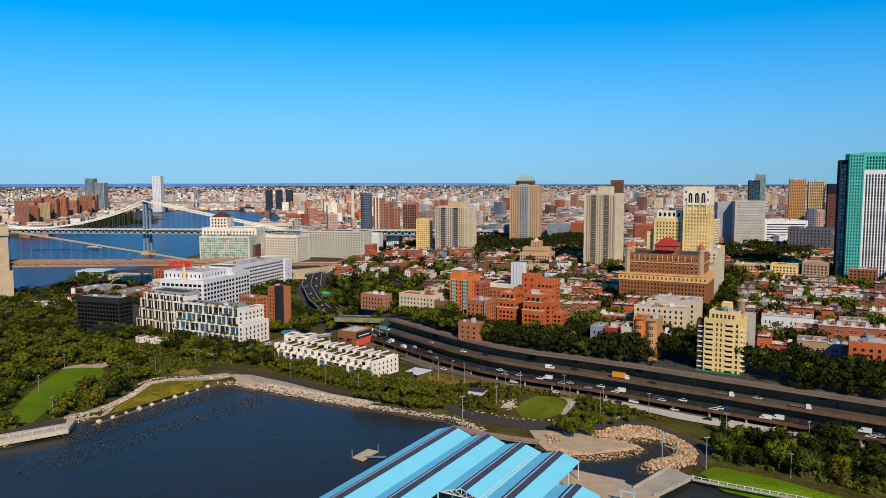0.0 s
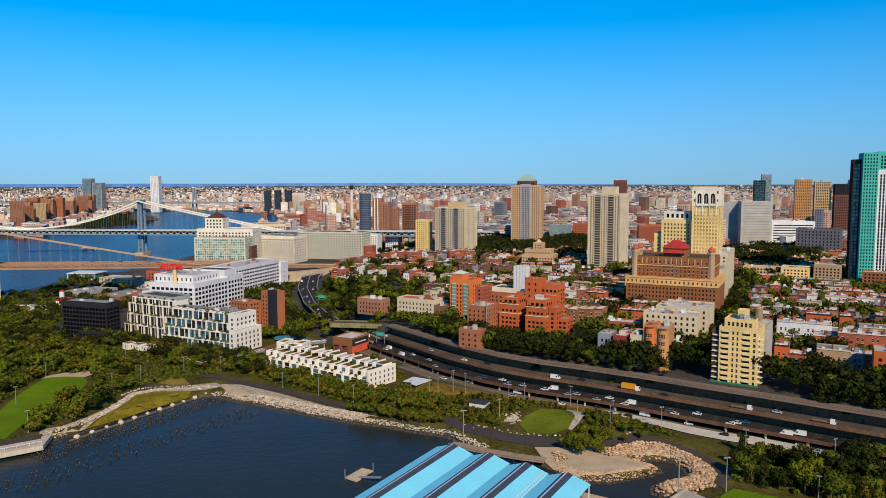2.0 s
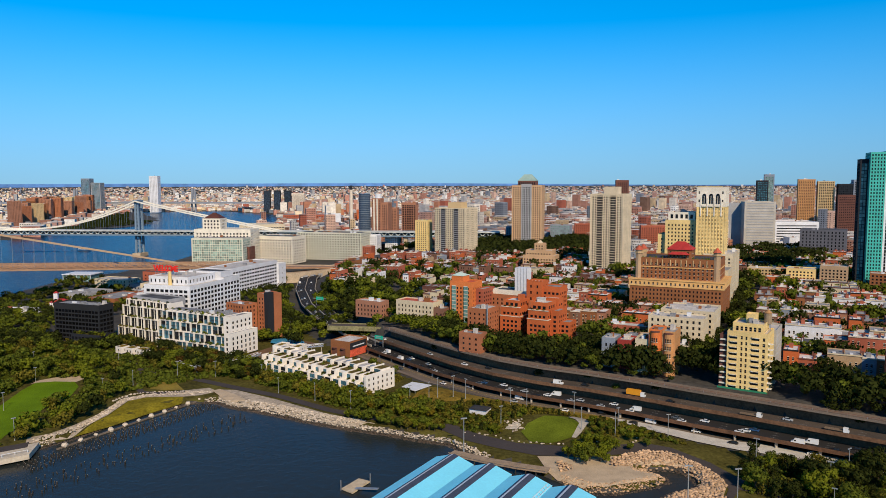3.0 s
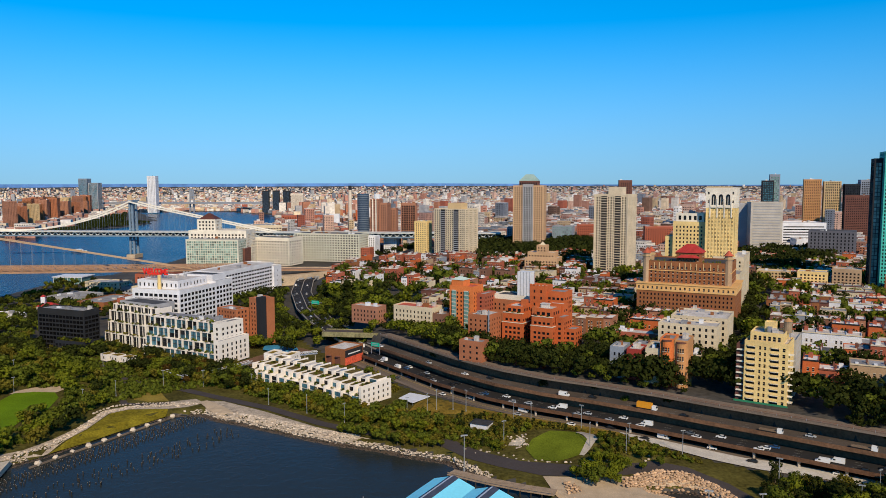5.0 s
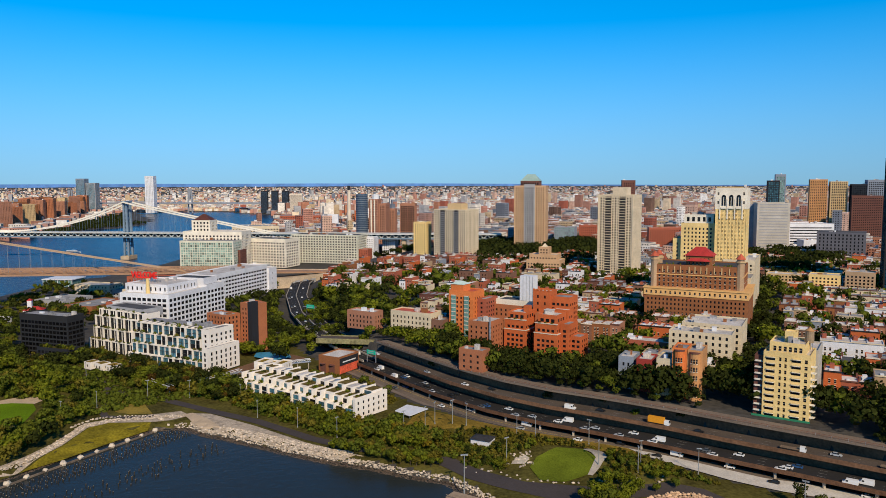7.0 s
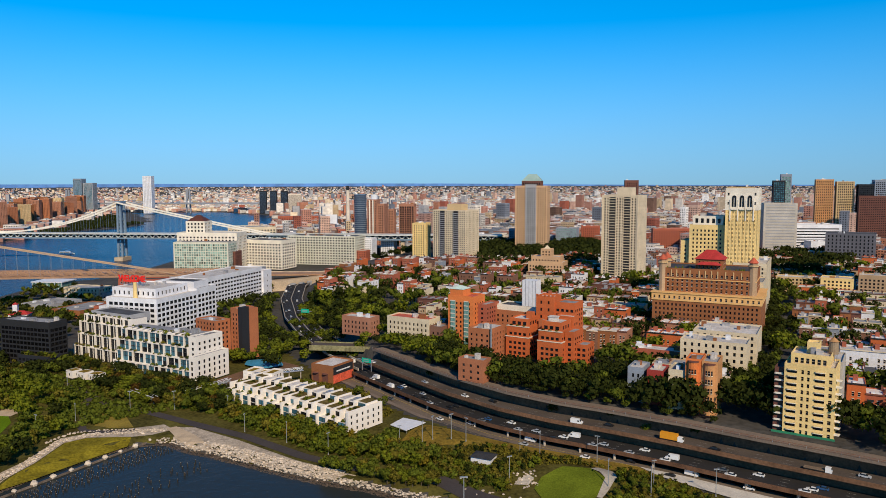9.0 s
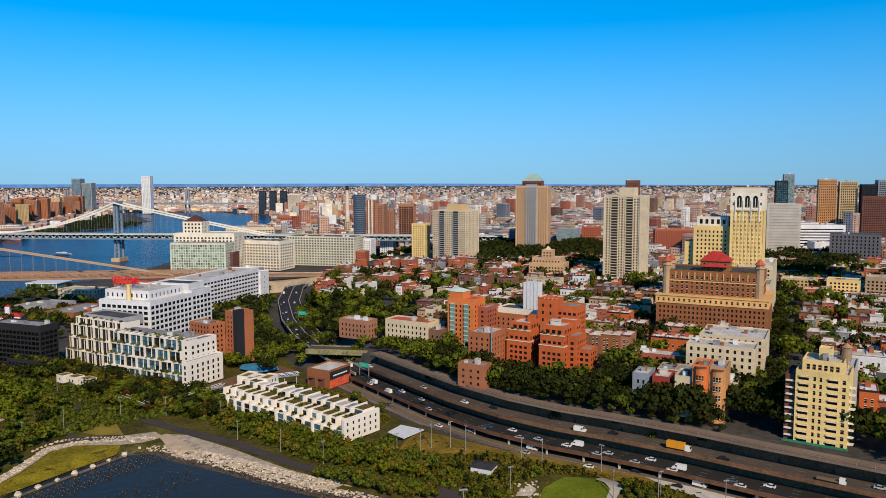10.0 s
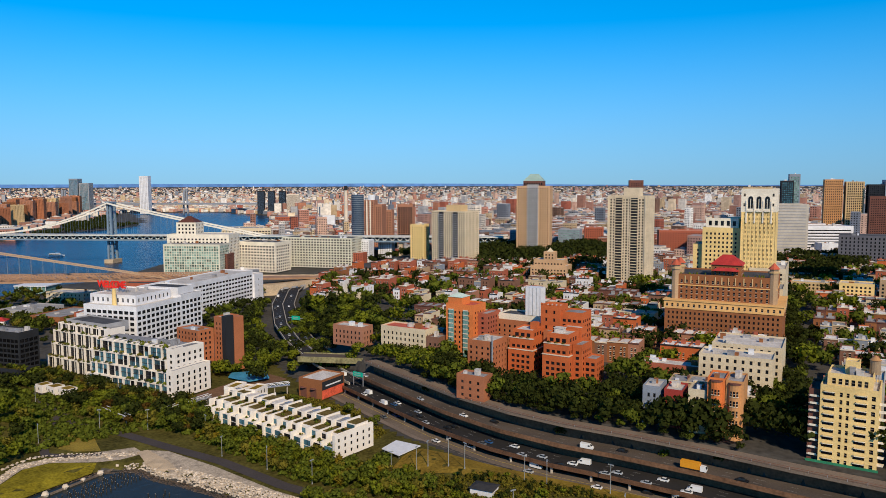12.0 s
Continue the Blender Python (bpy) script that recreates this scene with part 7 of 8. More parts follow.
# ---- blue-roofed pier shed ----
def pier_shed():
    m = Matrix.Translation((5.1, 202.9, 0)) @ Matrix.Rotation(radians(-29.8), 4, "Z")
    # own axes: x across the sheds, y along them towards the shore
    lone("pier_deck", Solid().box(-12, -230, 0.6, 82, 3, 3.0), CONCRETE, "concrete pier deck under the sheds", "pier", kind="structure", m=m)
    w, top, eave = 18.5, 14.0, 11.0
    half = w / 2
    rise = (top - eave) / half
    navy = surface("navy_strip", (0.01, 0.03, 0.09), 0.5, 0.1, 0.2, 1)

    def truss(sh, x, y):
        fr = Solid().beam((x - half, y, eave - 0.4), (x + half, y, eave - 0.4), 0.3)
        for a, c in ((-half, 0), (0, half)):
            fr.beam((x + a, y, eave - 0.4 + (top - eave) * (a == 0)), (x + c, y, eave - 0.4 + (top - eave) * (c == 0)), 0.3)
        for q in range(-3, 4):
            z = eave - 0.4 + (top - eave) * (1 - abs(q) / 4)
            fr.beam((x + q * half / 4, y, eave - 0.4), (x + q * half / 4, y, z), 0.2)
            if q:
                fr.beam((x + q * half / 4, y, z), (x + (q - math.copysign(1, q)) * half / 4, y, eave - 0.4), 0.2)
        part("end_truss", fr, METAL_WHITE, sh, "white steel end truss")

    for i, (end, L) in enumerate(((0, -225), (-1.7, -225), (-4.0, -61.5), (-5.9, -225), (-35.5, -225), (-42, -225))):
        sh = thing("pier_shed", "light blue corrugated shed roof with grey strips on white steel frames", "shed", m, "blue pier sheds")
        mid = i * w

        def sheet(name, xa, xb, up, mat, label=""):
            za, zb = (top - rise * abs(xa) + up, top - rise * abs(xb) + up)
            xa, xb = mid + xa, mid + xb
            d = 0.2 if up == 0 else up - 0.004
            s = Solid().face((xa, L, za), (xb, L, zb), (xb, end, zb), (xa, end, za)).face((xa, L, za - d), (xa, end, za - d), (xb, end, zb - d), (xb, L, zb - d))
            s.face((xa, end, za - d), (xa, end, za), (xb, end, zb), (xb, end, zb - d)).face((xa, L, za), (xa, L, za - d), (xb, L, zb - d), (xb, L, zb))
            s.face((xa, L, za - d), (xa, L, za), (xa, end, za), (xa, end, za - d)).face((xb, L, zb), (xb, L, zb - d), (xb, end, zb - d), (xb, end, zb))
            part(name, s, mat, sh, label)

        sheet("left_slope", -half, 0, 0, BLUE_ROOF_A)
        sheet("right_slope", 0, half, 0, BLUE_ROOF_A)
        sheet("grey_strip", -0.35, -0.02, 0.05, GREY_STRIP, "dark grey roof strip")
        sheet("grey_strip", 0.02, 2.1, 0.05, GREY_STRIP, "dark grey roof strip")
        sheet("white_strip", -1.4, -0.36, 0.06, METAL_WHITE, "white roof strip")
        sheet("navy_strip", -2.5, -1.5, 0.05, navy, "navy roof strip")
        for q in range(0, 5 if i == 2 else 9):
            y = end - 0.6 - q * 12
            for x in (mid - half + 0.4, mid + half - 0.4):
                part("post", Solid().beam((x, y, 3), (x, y, eave - 0.3), 0.35), METAL_WHITE, sh)
        truss(sh, mid, end - 0.3)
        if i == 2:
            truss(sh, mid, L + 0.3)
    # lattice walkway in the valley between two roofs
    tr = thing("roof_walkway", "white lattice walkway on the shed roof", "walkway", m)
    for q in range(24):
        y = -7 - q * 2.3
        part("rung", Solid().beam((44.6, y, 11.75), (46.0, y - 1.1, 11.4), 0.14), METAL_WHITE, tr)
    for x, z in ((44.6, 11.75), (46.0, 11.4)):
        part("side_rail", Solid().beam((x, -5, z), (x, -61, z), 0.18), METAL_WHITE, tr)
    for k in range(2):
        fr = thing("portal_frame", "light blue steel portal frame on the pier", "frame", m @ pose(90 + k * 9, -22 - k * 4, 3.0), "portal frames")
        for x in (-2.5, 2.5):
            part("post", Solid().beam((x, 0, 0), (x, 0, 6), 0.5), surface("frame_blue", (0.35, 0.62, 0.80), 0.5, 0.1, 1, 4), fr)
        part("cross_bar", Solid().beam((-3.4, 0, 6), (3.4, 0, 6), 0.5), MATS["frame_blue"], fr)


pier_shed()
TIM = surface("pier_timber", (0.33, 0.24, 0.16), 0.9, 0.3, 0.4, 2.0)
lone("pier_apron", Solid().prism([(58, 176), (74, 166), (100, 128), (76, 112), (50, 150)], 0.8, 3.2), SAND, "sandy concrete pier apron beside the sheds", "pier", kind="structure")
br = thing("pier_bridge", "pale concrete access bridge with timber sides", "bridge")
part("deck", Solid().prism([(79, 156), (85, 148), (108, 168), (101, 179)], 1.8, 3.0), CONCRETE, br)
for a, c in (((79, 156), (101, 179)), ((85, 148), (108, 168))):
    part("side_wall", Solid().beam((*a, 3.4), (*c, 3.4), 0.7, 1.2), CONCRETE, br)
q_ = thing("quay_rail", "timber-faced quay edge with white rail posts", "quay")
line = dense([(107, 166), (122, 157), (139, 148), (160, 136), (190, 112)], 3.2)
for (ax_, ay_), (bx_, by_) in zip(line, line[1:]):
    part("kerb_beam", Solid().beam((ax_, ay_, 2.8), (bx_, by_, 2.8), 0.8, 0.8), CONCRETE, q_)
    part("post", Solid().beam((ax_, ay_, 2.8), (ax_, ay_, 4.3), 0.3), METAL_WHITE, q_)
    part("rail", Solid().beam((ax_, ay_, 4.2), (bx_, by_, 4.2), 0.18), METAL_WHITE, q_)
w_ = thing("timber_walkway", "timber boardwalk between the sheds and the path", "boardwalk")
line = dense([(4, 234), (20, 224), (34, 217), (47, 212)], 4)
for (ax_, ay_), (bx_, by_) in zip(line, line[1:]):
    part("deck_board", Solid().beam((ax_, ay_, 2.8), (bx_, by_, 2.8), 6.5, 0.4), TIM, w_)
    part("pile", Solid().taper(ax_ - 1.5, ay_ - 2.6, -2, 2.7, 0.3, 0.3, 7), TIMBER_DARK, w_)
    part("rail", Solid().beam((ax_ - 1.5, ay_ - 2.8, 3.9), (bx_ - 1.5, by_ - 2.8, 3.9), 0.2), TIM, w_)


# ---- trees ----
def crown(seed, r, h, leaf, count, size, lobes=8, coarse=False):
    rng = random.Random(seed)
    blobs = [(0, 0, h, r * 0.72, 0.8)]
    if r < 2.5:  # slender, pointed crown
        blobs = [(rng.uniform(-0.2, 0.2), rng.uniform(-0.2, 0.2), h * (0.28 + 0.24 * k), r * (1.0 - 0.22 * k), 1.25) for k in range(4)]
        lobes = 5
    for i in range(lobes):
        a, q = 2 * math.pi * i / lobes + rng.uniform(-0.4, 0.4), rng.uniform(0.4, 0.72) * r
        blobs.append((q * math.cos(a), q * math.sin(a), h + rng.uniform(-0.42, 0.38) * r, r * rng.uniform(0.3, 0.5), rng.uniform(0.7, 0.95)))
    return clump_mesh("crown", seed, blobs, count, size, [leaf], coarse=coarse)


def trunk(seed, h, r):
    rng = random.Random(seed)
    s = Solid().taper(0, 0, -0.6, h * 0.55, r, r * 0.6, 7)
    for i in range(4):
        a = 2 * math.pi * i / 4 + rng.uniform(-0.5, 0.5)
        s.taper(0, 0, h * (0.42 + 0.04 * i), h * rng.uniform(0.8, 1.05), r * 0.5, r * 0.15, 5, math.cos(a) * h * 0.28, math.sin(a) * h * 0.28)
    return s.mesh("trunk", BARK)


TREES = []
KINDS = (("deep", 0, 5.2, 6.7, 430, 0.66), ("deep", 0, 4.4, 5.8, 360, 0.62), ("mid", 1, 4.8, 6.2, 400, 0.64), ("mid", 1, 3.6, 4.7, 280, 0.56), ("olive", 2, 3.9, 4.9, 300, 0.58), ("bright", 3, 3.4, 4.3, 260, 0.54),
         ("rust", 4, 3.4, 4.4, 260, 0.54), ("yellow", 5, 2.8, 3.7, 220, 0.5), ("bright", 3, 4.6, 6.0, 380, 0.64), ("olive", 2, 2.6, 3.6, 200, 0.48), ("slender", 0, 2.3, 6.6, 300, 0.46), ("upright", 2, 2.2, 5.8, 260, 0.44))
WORDS = {"deep": "dark green leafy tree with a broad crown", "mid": "green leafy tree with a rounded crown", "olive": "olive-green tree with an uneven crown", "bright": "bright green leafy young tree", "rust": "russet-brown autumn tree in leaf", "slender": "slender dark green pointed tree", "upright": "upright olive-green young tree", "yellow": "yellow-green autumn tree in leaf"}
for i, (word, lf, r, h, cnt, size) in enumerate(KINDS):
    TREES.append((crown(100 + i, r, h, LEAF[lf], int(cnt * 2.0), size * 0.74), trunk(200 + i, h, 0.28 if r < 4 else 0.42), word, crown(100 + i, r, h, LEAF[lf], int(cnt * 0.66), size * 1.16, coarse=True), crown(100 + i, r, h, LEAF[lf], int(cnt * 0.34), size * 1.6, coarse=True)))
PLANTED = []
TR = random.Random(21)


def plant(x, y, kind, scale=1.0, z=None, clear=0.0):
    if clear and not free(x, y, clear):
        return False
    PLANTED.append((x, y, kind, scale, TR.uniform(0, 360)))
    return True


def grow():
    """Sets the planted trees: the nearest as things, the others joined."""
    PLANTED.sort(key=lambda q: math.hypot(q[0], q[1] + 60))
    zs = land(np.array([q[0] for q in PLANTED]), np.array([q[1] for q in PLANTED]))
    rest = []
    for n, ((x, y, kind, scale, turn), z) in enumerate(zip(PLANTED, zs)):
        c, t, word, coarse, sparse = TREES[kind]
        m = pose(x, y, float(z), 0, 0, turn) @ Matrix.Scale(scale, 4)
        if n < 235:
            ob = thing("tree", WORDS[word], "tree", m)
            ob.scale = (scale, scale, scale)
            part("trunk", t, None, ob)
            part("crown", c, None, ob)
        else:
            rest.append((coarse if y < 620 else sparse, m))
    pour(rest, "further_trees", "leafy green trees further off", "trees")


def scatter(poly, count, kinds, lo, hi, gap, clear=2.0, keepout=()):
    xs, ys = [p[0] for p in poly], [p[1] for p in poly]
    done = tries = 0
    spots = []
    while done < count and tries < count * 25:
        tries += 1
        x, y = TR.uniform(min(xs), max(xs)), TR.uniform(min(ys), max(ys))
        if not inside(np.array([x]), np.array([y]), poly)[0] or any(math.hypot(x - a, y - b_) < gap for a, b_ in spots):
            continue
        if any(inside(np.array([x]), np.array([y]), k)[0] for k in keepout):
            continue
        if plant(x, y, TR.choice(kinds), TR.uniform(lo, hi), clear=clear):
            spots.append((x, y))
            done += 1


LAWN_OUT = [(-226, 236), (-241, 248), (-258, 306), (-265, 345), (-264, 370), (-236, 370), (-225, 350), (-219, 326), (-225, 318), (-222, 298), (-218, 282), (-217, 240)]
scatter([(-197, 268), (-193, 300), (-194, 335), (-206, 372), (-232, 412), (-262, 445), (-330, 450), (-380, 330), (-300, 220), (-226, 222)], 250, (1, 2, 2, 3, 3, 4, 4, 5, 8, 8, 11), 0.8, 1.3, 3.6, 2, (LAWN_OUT,))
scatter([(-200, 395), (-150, 372), (-128, 360), (-112, 380), (-150, 398), (-215, 440), (-240, 446)], 80, (0, 2, 3, 4, 6, 5, 8, 11), 0.65, 1.1, 3.2, 1.5)
scatter([(-238, 448), (-214, 442), (-150, 400), (-124, 380), (-118, 386), (-132, 402), (-152, 424), (-206, 446), (-228, 458), (-262, 486), (-300, 470), (-330, 452)], 105, (0, 1, 2, 3, 4, 4, 6, 11), 0.65, 1.1, 3.2, 1.2)
scatter([(-38, 352), (-30, 372), (-44, 392), (-66, 412), (-84, 426), (-94, 418), (-66, 392), (-48, 366)], 34, (2, 3, 4, 9, 9), 0.5, 0.85, 3.4, 1.5)
scatter([(-122, 356), (-90, 332), (-60, 306), (-36, 292), (-2, 280), (4, 292), (-24, 318), (-50, 330), (-112, 376)], 150, (2, 3, 3, 4, 5, 5, 7), 0.6, 1.05, 2.8, 1.2)
scatter([(-52, 290), (-30, 282), (-4, 274), (2, 262), (-12, 264), (-34, 273), (-52, 283)], 40, (2, 3, 3, 5, 4), 0.5, 0.85, 2.8, 1.0)
GARDEN_OUT = [(29, 262), (33, 276), (44, 278), (56, 279), (76, 278), (76, 258), (66, 248), (52, 243), (40, 247)]
scatter([(2, 280), (24, 262), (50, 252), (90, 248), (114, 238), (100, 250), (70, 266), (46, 278), (20, 288), (-4, 297)], 95, (3, 5, 9, 9, 10, 11, 11), 0.4, 0.66, 2.8, 1.2, (GARDEN_OUT,))
scatter([(-4, 299), (20, 292), (46, 282), (90, 262), (96, 262), (94, 268), (54, 288), (20, 302), (0, 306)], 46, (10, 10, 11, 9), 0.28, 0.5, 2.6, 0.8, (GARDEN_OUT,))
scatter([(2, 302), (8, 284), (26, 266), (31, 262), (33, 276), (44, 279), (60, 282), (78, 280), (96, 264), (104, 262), (60, 292), (22, 302)], 70, (3, 5, 9, 10, 11, 11), 0.25, 0.45, 2.2, 0.8)
scatter([(70, 256), (76, 262), (78, 278), (100, 262), (112, 244), (94, 246), (74, 249)], 26, (3, 5, 10, 11), 0.3, 0.5, 2.4, 0.8)
scatter([(58, 219), (66, 216), (76, 219), (78, 227), (66, 229), (57, 227)], 9, (8, 5, 8, 2), 0.7, 0.95, 3.4, 0.5)
scatter([(84, 232), (100, 232), (96, 244), (80, 246), (64, 246), (70, 238)], 9, (5, 8, 3), 0.55, 0.75, 3.6, 0.5)
scatter([(126, 186), (150, 170), (200, 130), (300, 60), (330, 90), (250, 165), (205, 198), (160, 226), (140, 222), (128, 204)], 200, (0, 2, 3, 10, 10, 11, 11, 4, 8), 0.75, 1.3, 3.4, 2)
# tall dark trees inland of the promenade
for off, gap in ((8.5, 4.5), (11, 7.5), (17, 7.5), (24, 8.0), (31, 9.0)):
    for (x, y) in dense(offset(RAIL[2:12], off), gap):
        if off < 20 and 126 < x < 182:
            continue
        plant(x + TR.uniform(-2, 2), y + TR.uniform(-2, 2), TR.choice((0, 0, 1, 2)), (TR.uniform(1.05, 1.4) if x < 100 else TR.uniform(1.35, 1.85)) if off > 12 else (TR.uniform(1.0, 1.4) if off > 9 else TR.uniform(0.4, 0.7)), clear=1.2)
scatter([(-40, 446), (8, 446), (16, 400), (2, 392), (-20, 420)], 22, (0, 2, 8, 8), 0.95, 1.25, 6.0, 3)
scatter([(-172, 566), (-150, 590), (-112, 540), (-92, 494), (-90, 470), (-112, 448), (-140, 500), (-160, 530)], 34, (0, 2, 8, 8, 2), 0.95, 1.25, 6.0, 3)
scatter([(-236, 655), (-194, 622), (-168, 625), (-164, 668), (-183, 785), (-212, 880), (-228, 850), (-222, 760)], 46, (0, 1, 2), 0.95, 1.3, 6.0, 3)
scatter([(-205, 560), (-178, 700), (-190, 760), (-166, 640), (-176, 560)], 22, (0, 1, 2), 0.9, 1.2, 6.0, 3)
scatter([(-132, 590), (-112, 580), (-60, 520), (-30, 560), (-80, 660), (-130, 760)], 110, (0, 2, 2, 8), 0.8, 1.15, 5.0, 3)
scatter([(45, 835), (90, 820), (150, 815), (200, 860), (275, 1150), (180, 1200), (66, 1220)], 210, (0, 0, 1), 1.5, 2.0, 8.0, 4)
scatter([(300, 700), (345, 690), (440, 790), (520, 880), (560, 960), (470, 970), (380, 900), (330, 800)], 120, (0, 0, 1), 1.5, 2.0, 8.0, 4)
scatter([(-480, 780), (-430, 740), (-380, 650), (-330, 560), (-300, 520), (-310, 620), (-350, 720), (-440, 850), (-480, 860)], 60, (0, 1, 2, 4), 0.8, 1.2, 6.0, 3)
scatter([(-490, 690), (-450, 760), (-350, 700), (-330, 560), (-409, 520), (-470, 600)], 190, (0, 2, 3, 4), 0.7, 1.15, 5.0, 3)
scatter([(-330, 452), (-420, 480), (-400, 520), (-330, 500), (-315, 470)], 60, (0, 2, 3, 4), 0.7, 1.1, 5.0, 3)
scatter([(-110, 1000), (-20, 1100), (-60, 1180), (-110, 1120)], 14, (0, 1), 1.1, 1.4, 10, 4)
scatter([(-128, 566), (-100, 506), (-74, 470), (-70, 492), (-40, 486), (-20, 520), (-60, 580), (-112, 600)], 46, (0, 1, 2, 8), 0.8, 1.15, 5.0, 3)
scatter([(-150, 610), (-128, 560), (-100, 520), (-128, 540), (-165, 610), (-190, 720), (-174, 720)], 26, (0, 2, 2, 8), 0.8, 1.1, 5.0, 3)
for k in range(8):
    for x, y in ((-78 + 3.6 * k, 489 - 2.1 * k), (-43 + 4.6 * k, 466 - 2.6 * k)):
        plant(x + TR.uniform(-1, 1), y + TR.uniform(-1, 1), TR.choice((0, 2, 8)), TR.uniform(0.8, 1.1), clear=1.5)
scatter([(110, 348), (150, 326), (170, 334), (142, 356), (128, 372), (112, 378)], 22, (0, 1, 2), 1.2, 1.6, 5.0, 1.5)
scatter([(-420, 470), (-330, 440), (-302, 470), (-318, 500), (-330, 540), (-420, 600)], 90, (0, 1, 2, 2, 4, 8), 0.8, 1.2, 4.5, 2.5)
scatter([(74, 352), (98, 338), (112, 350), (94, 374)], 14, (0, 0, 1, 2), 1.1, 1.45, 4.5, 0)
scatter([(-192, 492), (-160, 474), (-136, 470), (-132, 482), (-150, 487)], 12, (2, 8, 8, 3), 0.9, 1.25, 4.5, 1.0)
# street trees in the dark side street
for k in range(60):
    t = k / 59
    plant(160 + 122 * t + TR.uniform(-7, 7), 318 + 270 * t + TR.uniform(-3, 3), TR.choice((0, 1)), TR.uniform(0.8, 1.05), clear=2.5)

# low planting as one cover
V, F = [], []
base = [(np.array([v.co[:] for v in shrub_mesh(i).vertices]), [tuple(p.vertices) for p in shrub_mesh(i).polygons], ROUND[shrub_mesh(i).name]) for i in range(4)]
for name, poly, count, lf, lo, hi in (
        ("shrub_cover", [(-122, 358), (-60, 306), (-2, 282), (14, 262), (94, 246), (118, 236), (100, 250), (60, 270), (22, 288), (-6, 299), (-26, 314), (-50, 332), (-112, 378)], 2300, 1, 0.8, 1.9),
        ("shrub_cover", [(-206, 268), (-196, 335), (-150, 372), (-128, 362), (-112, 380), (-240, 446), (-330, 450), (-380, 330), (-300, 220), (-226, 222)], 3200, 1, 1.0, 2.4),
        ("shrub_cover", [(0, 302), (6, 284), (28, 262), (33, 276), (44, 279), (78, 280), (78, 256), (66, 247), (94, 246), (118, 238), (100, 270), (56, 292), (20, 304)], 900, 2, 0.5, 1.2),
        ("shrub_cover", [(126, 186), (150, 170), (200, 130), (300, 60), (330, 90), (250, 165), (205, 198), (160, 226), (128, 204)], 1200, 1, 0.9, 2.2),
        ("shrub_cover", [(-150, 402), (-124, 380), (-112, 378), (-132, 402), (-152, 424), (-206, 446), (-228, 458), (-262, 486), (-300, 470), (-240, 446)], 900, 1, 0.9, 1.9),
        ("shrub_cover", [(-34, 350), (-24, 362), (-38, 388), (-60, 414), (-80, 430), (-94, 420), (-66, 392), (-48, 366)], 420, 2, 0.7, 1.6)):
    xs, ys = [p[0] for p in poly], [p[1] for p in poly]
    X_, Y_ = RK.uniform(min(xs), max(xs), count * 3), RK.uniform(min(ys), max(ys), count * 3)
    ok = inside(X_, Y_, poly)
    for bad in (LAWN_OUT, GARDEN_OUT):
        ok &= ~inside(X_, Y_, bad)
    X_, Y_ = X_[ok][:count], Y_[ok][:count]
    Z_ = land(X_, Y_)
    V, F, N, n = [], [], [], 0
    for x, y, z in zip(X_, Y_, Z_):
        bv, bf, bn = base[RK.randint(4)]
        k = RK.uniform(lo, hi)
        a = RK.uniform(0, 6.28)
        q = bv * k
        V.append(np.column_stack([q[:, 0] * math.cos(a) - q[:, 1] * math.sin(a) + x, q[:, 0] * math.sin(a) + q[:, 1] * math.cos(a) + y, q[:, 2] + z]))
        N.append(bn @ np.array(((math.cos(a), math.sin(a), 0), (-math.sin(a), math.cos(a), 0), (0, 0, 1))))
        F += [tuple(i + n for i in f) for f in bf]
        n += len(bv)
    me = bpy.data.meshes.new(name)
    me.from_pydata(np.vstack(V).tolist(), [], F)
    me.materials.append(LEAF[lf])
    me.update()
    soften(me, np.vstack(N))
    tagged(new(name, me), "low green shrubs and tall grasses covering the park soil", "shrubs", kind="stuff")
# garden and street trees among the houses
GT = random.Random(8)
made = 0
for k in range(14):
    for a in range(-330, 640, 11):
        for b0, sc in ((38 + k * 66 + 26, 0.95), (38 + k * 66 - 9, 0.8)):
            c = Vector((0, 365)) + UA * (a + GT.uniform(-4, 4)) + VA * (b0 + GT.uniform(-3, 3))
            x, y = c
            if abs(x) < 0.62 * (y + 140) + 10 and 200 < y < 800 and away(x, y) > 26 and made < 1150 and GT.random() < (0.95 if x < 60 else 0.85):
                if plant(x, y, GT.choice((0, 1, 2, 2, 3, 8)), sc * GT.uniform(1.3, 1.95), clear=0.4):
                    made += 1

grow()

# ---- vehicles ----
PAINT = {"white": (0.78, 0.78, 0.76), "silver": (0.42, 0.44, 0.46), "black": (0.015, 0.015, 0.017), "grey": (0.12, 0.13, 0.14), "red": (0.40, 0.02, 0.02), "blue": (0.03, 0.09, 0.22)}
TYRE = surface("tyre_rubber", (0.02, 0.02, 0.02), 0.9, 0.1, 1, 4)
CARGLASS = glassy("car_glass", (0.02, 0.025, 0.03), 0.05, 0.0)
wheel = Solid()
for a in range(12):
    t0, t1 = 2 * math.pi * a / 12, 2 * math.pi * (a + 1) / 12
    p0, p1 = (0.33 * math.cos(t0), 0.33 * math.sin(t0)), (0.33 * math.cos(t1), 0.33 * math.sin(t1))
    wheel.face((p0[0], -0.11, p0[1]), (p1[0], -0.11, p1[1]), (p1[0], 0.11, p1[1]), (p0[0], 0.11, p0[1]))
    wheel.face((0, -0.11, 0), (p1[0], -0.11, p1[1]), (p0[0], -0.11, p0[1])).face((0, 0.11, 0), (p0[0], 0.11, p0[1]), (p1[0], 0.11, p1[1]))
WHEEL = wheel.mesh("wheel", TYRE)


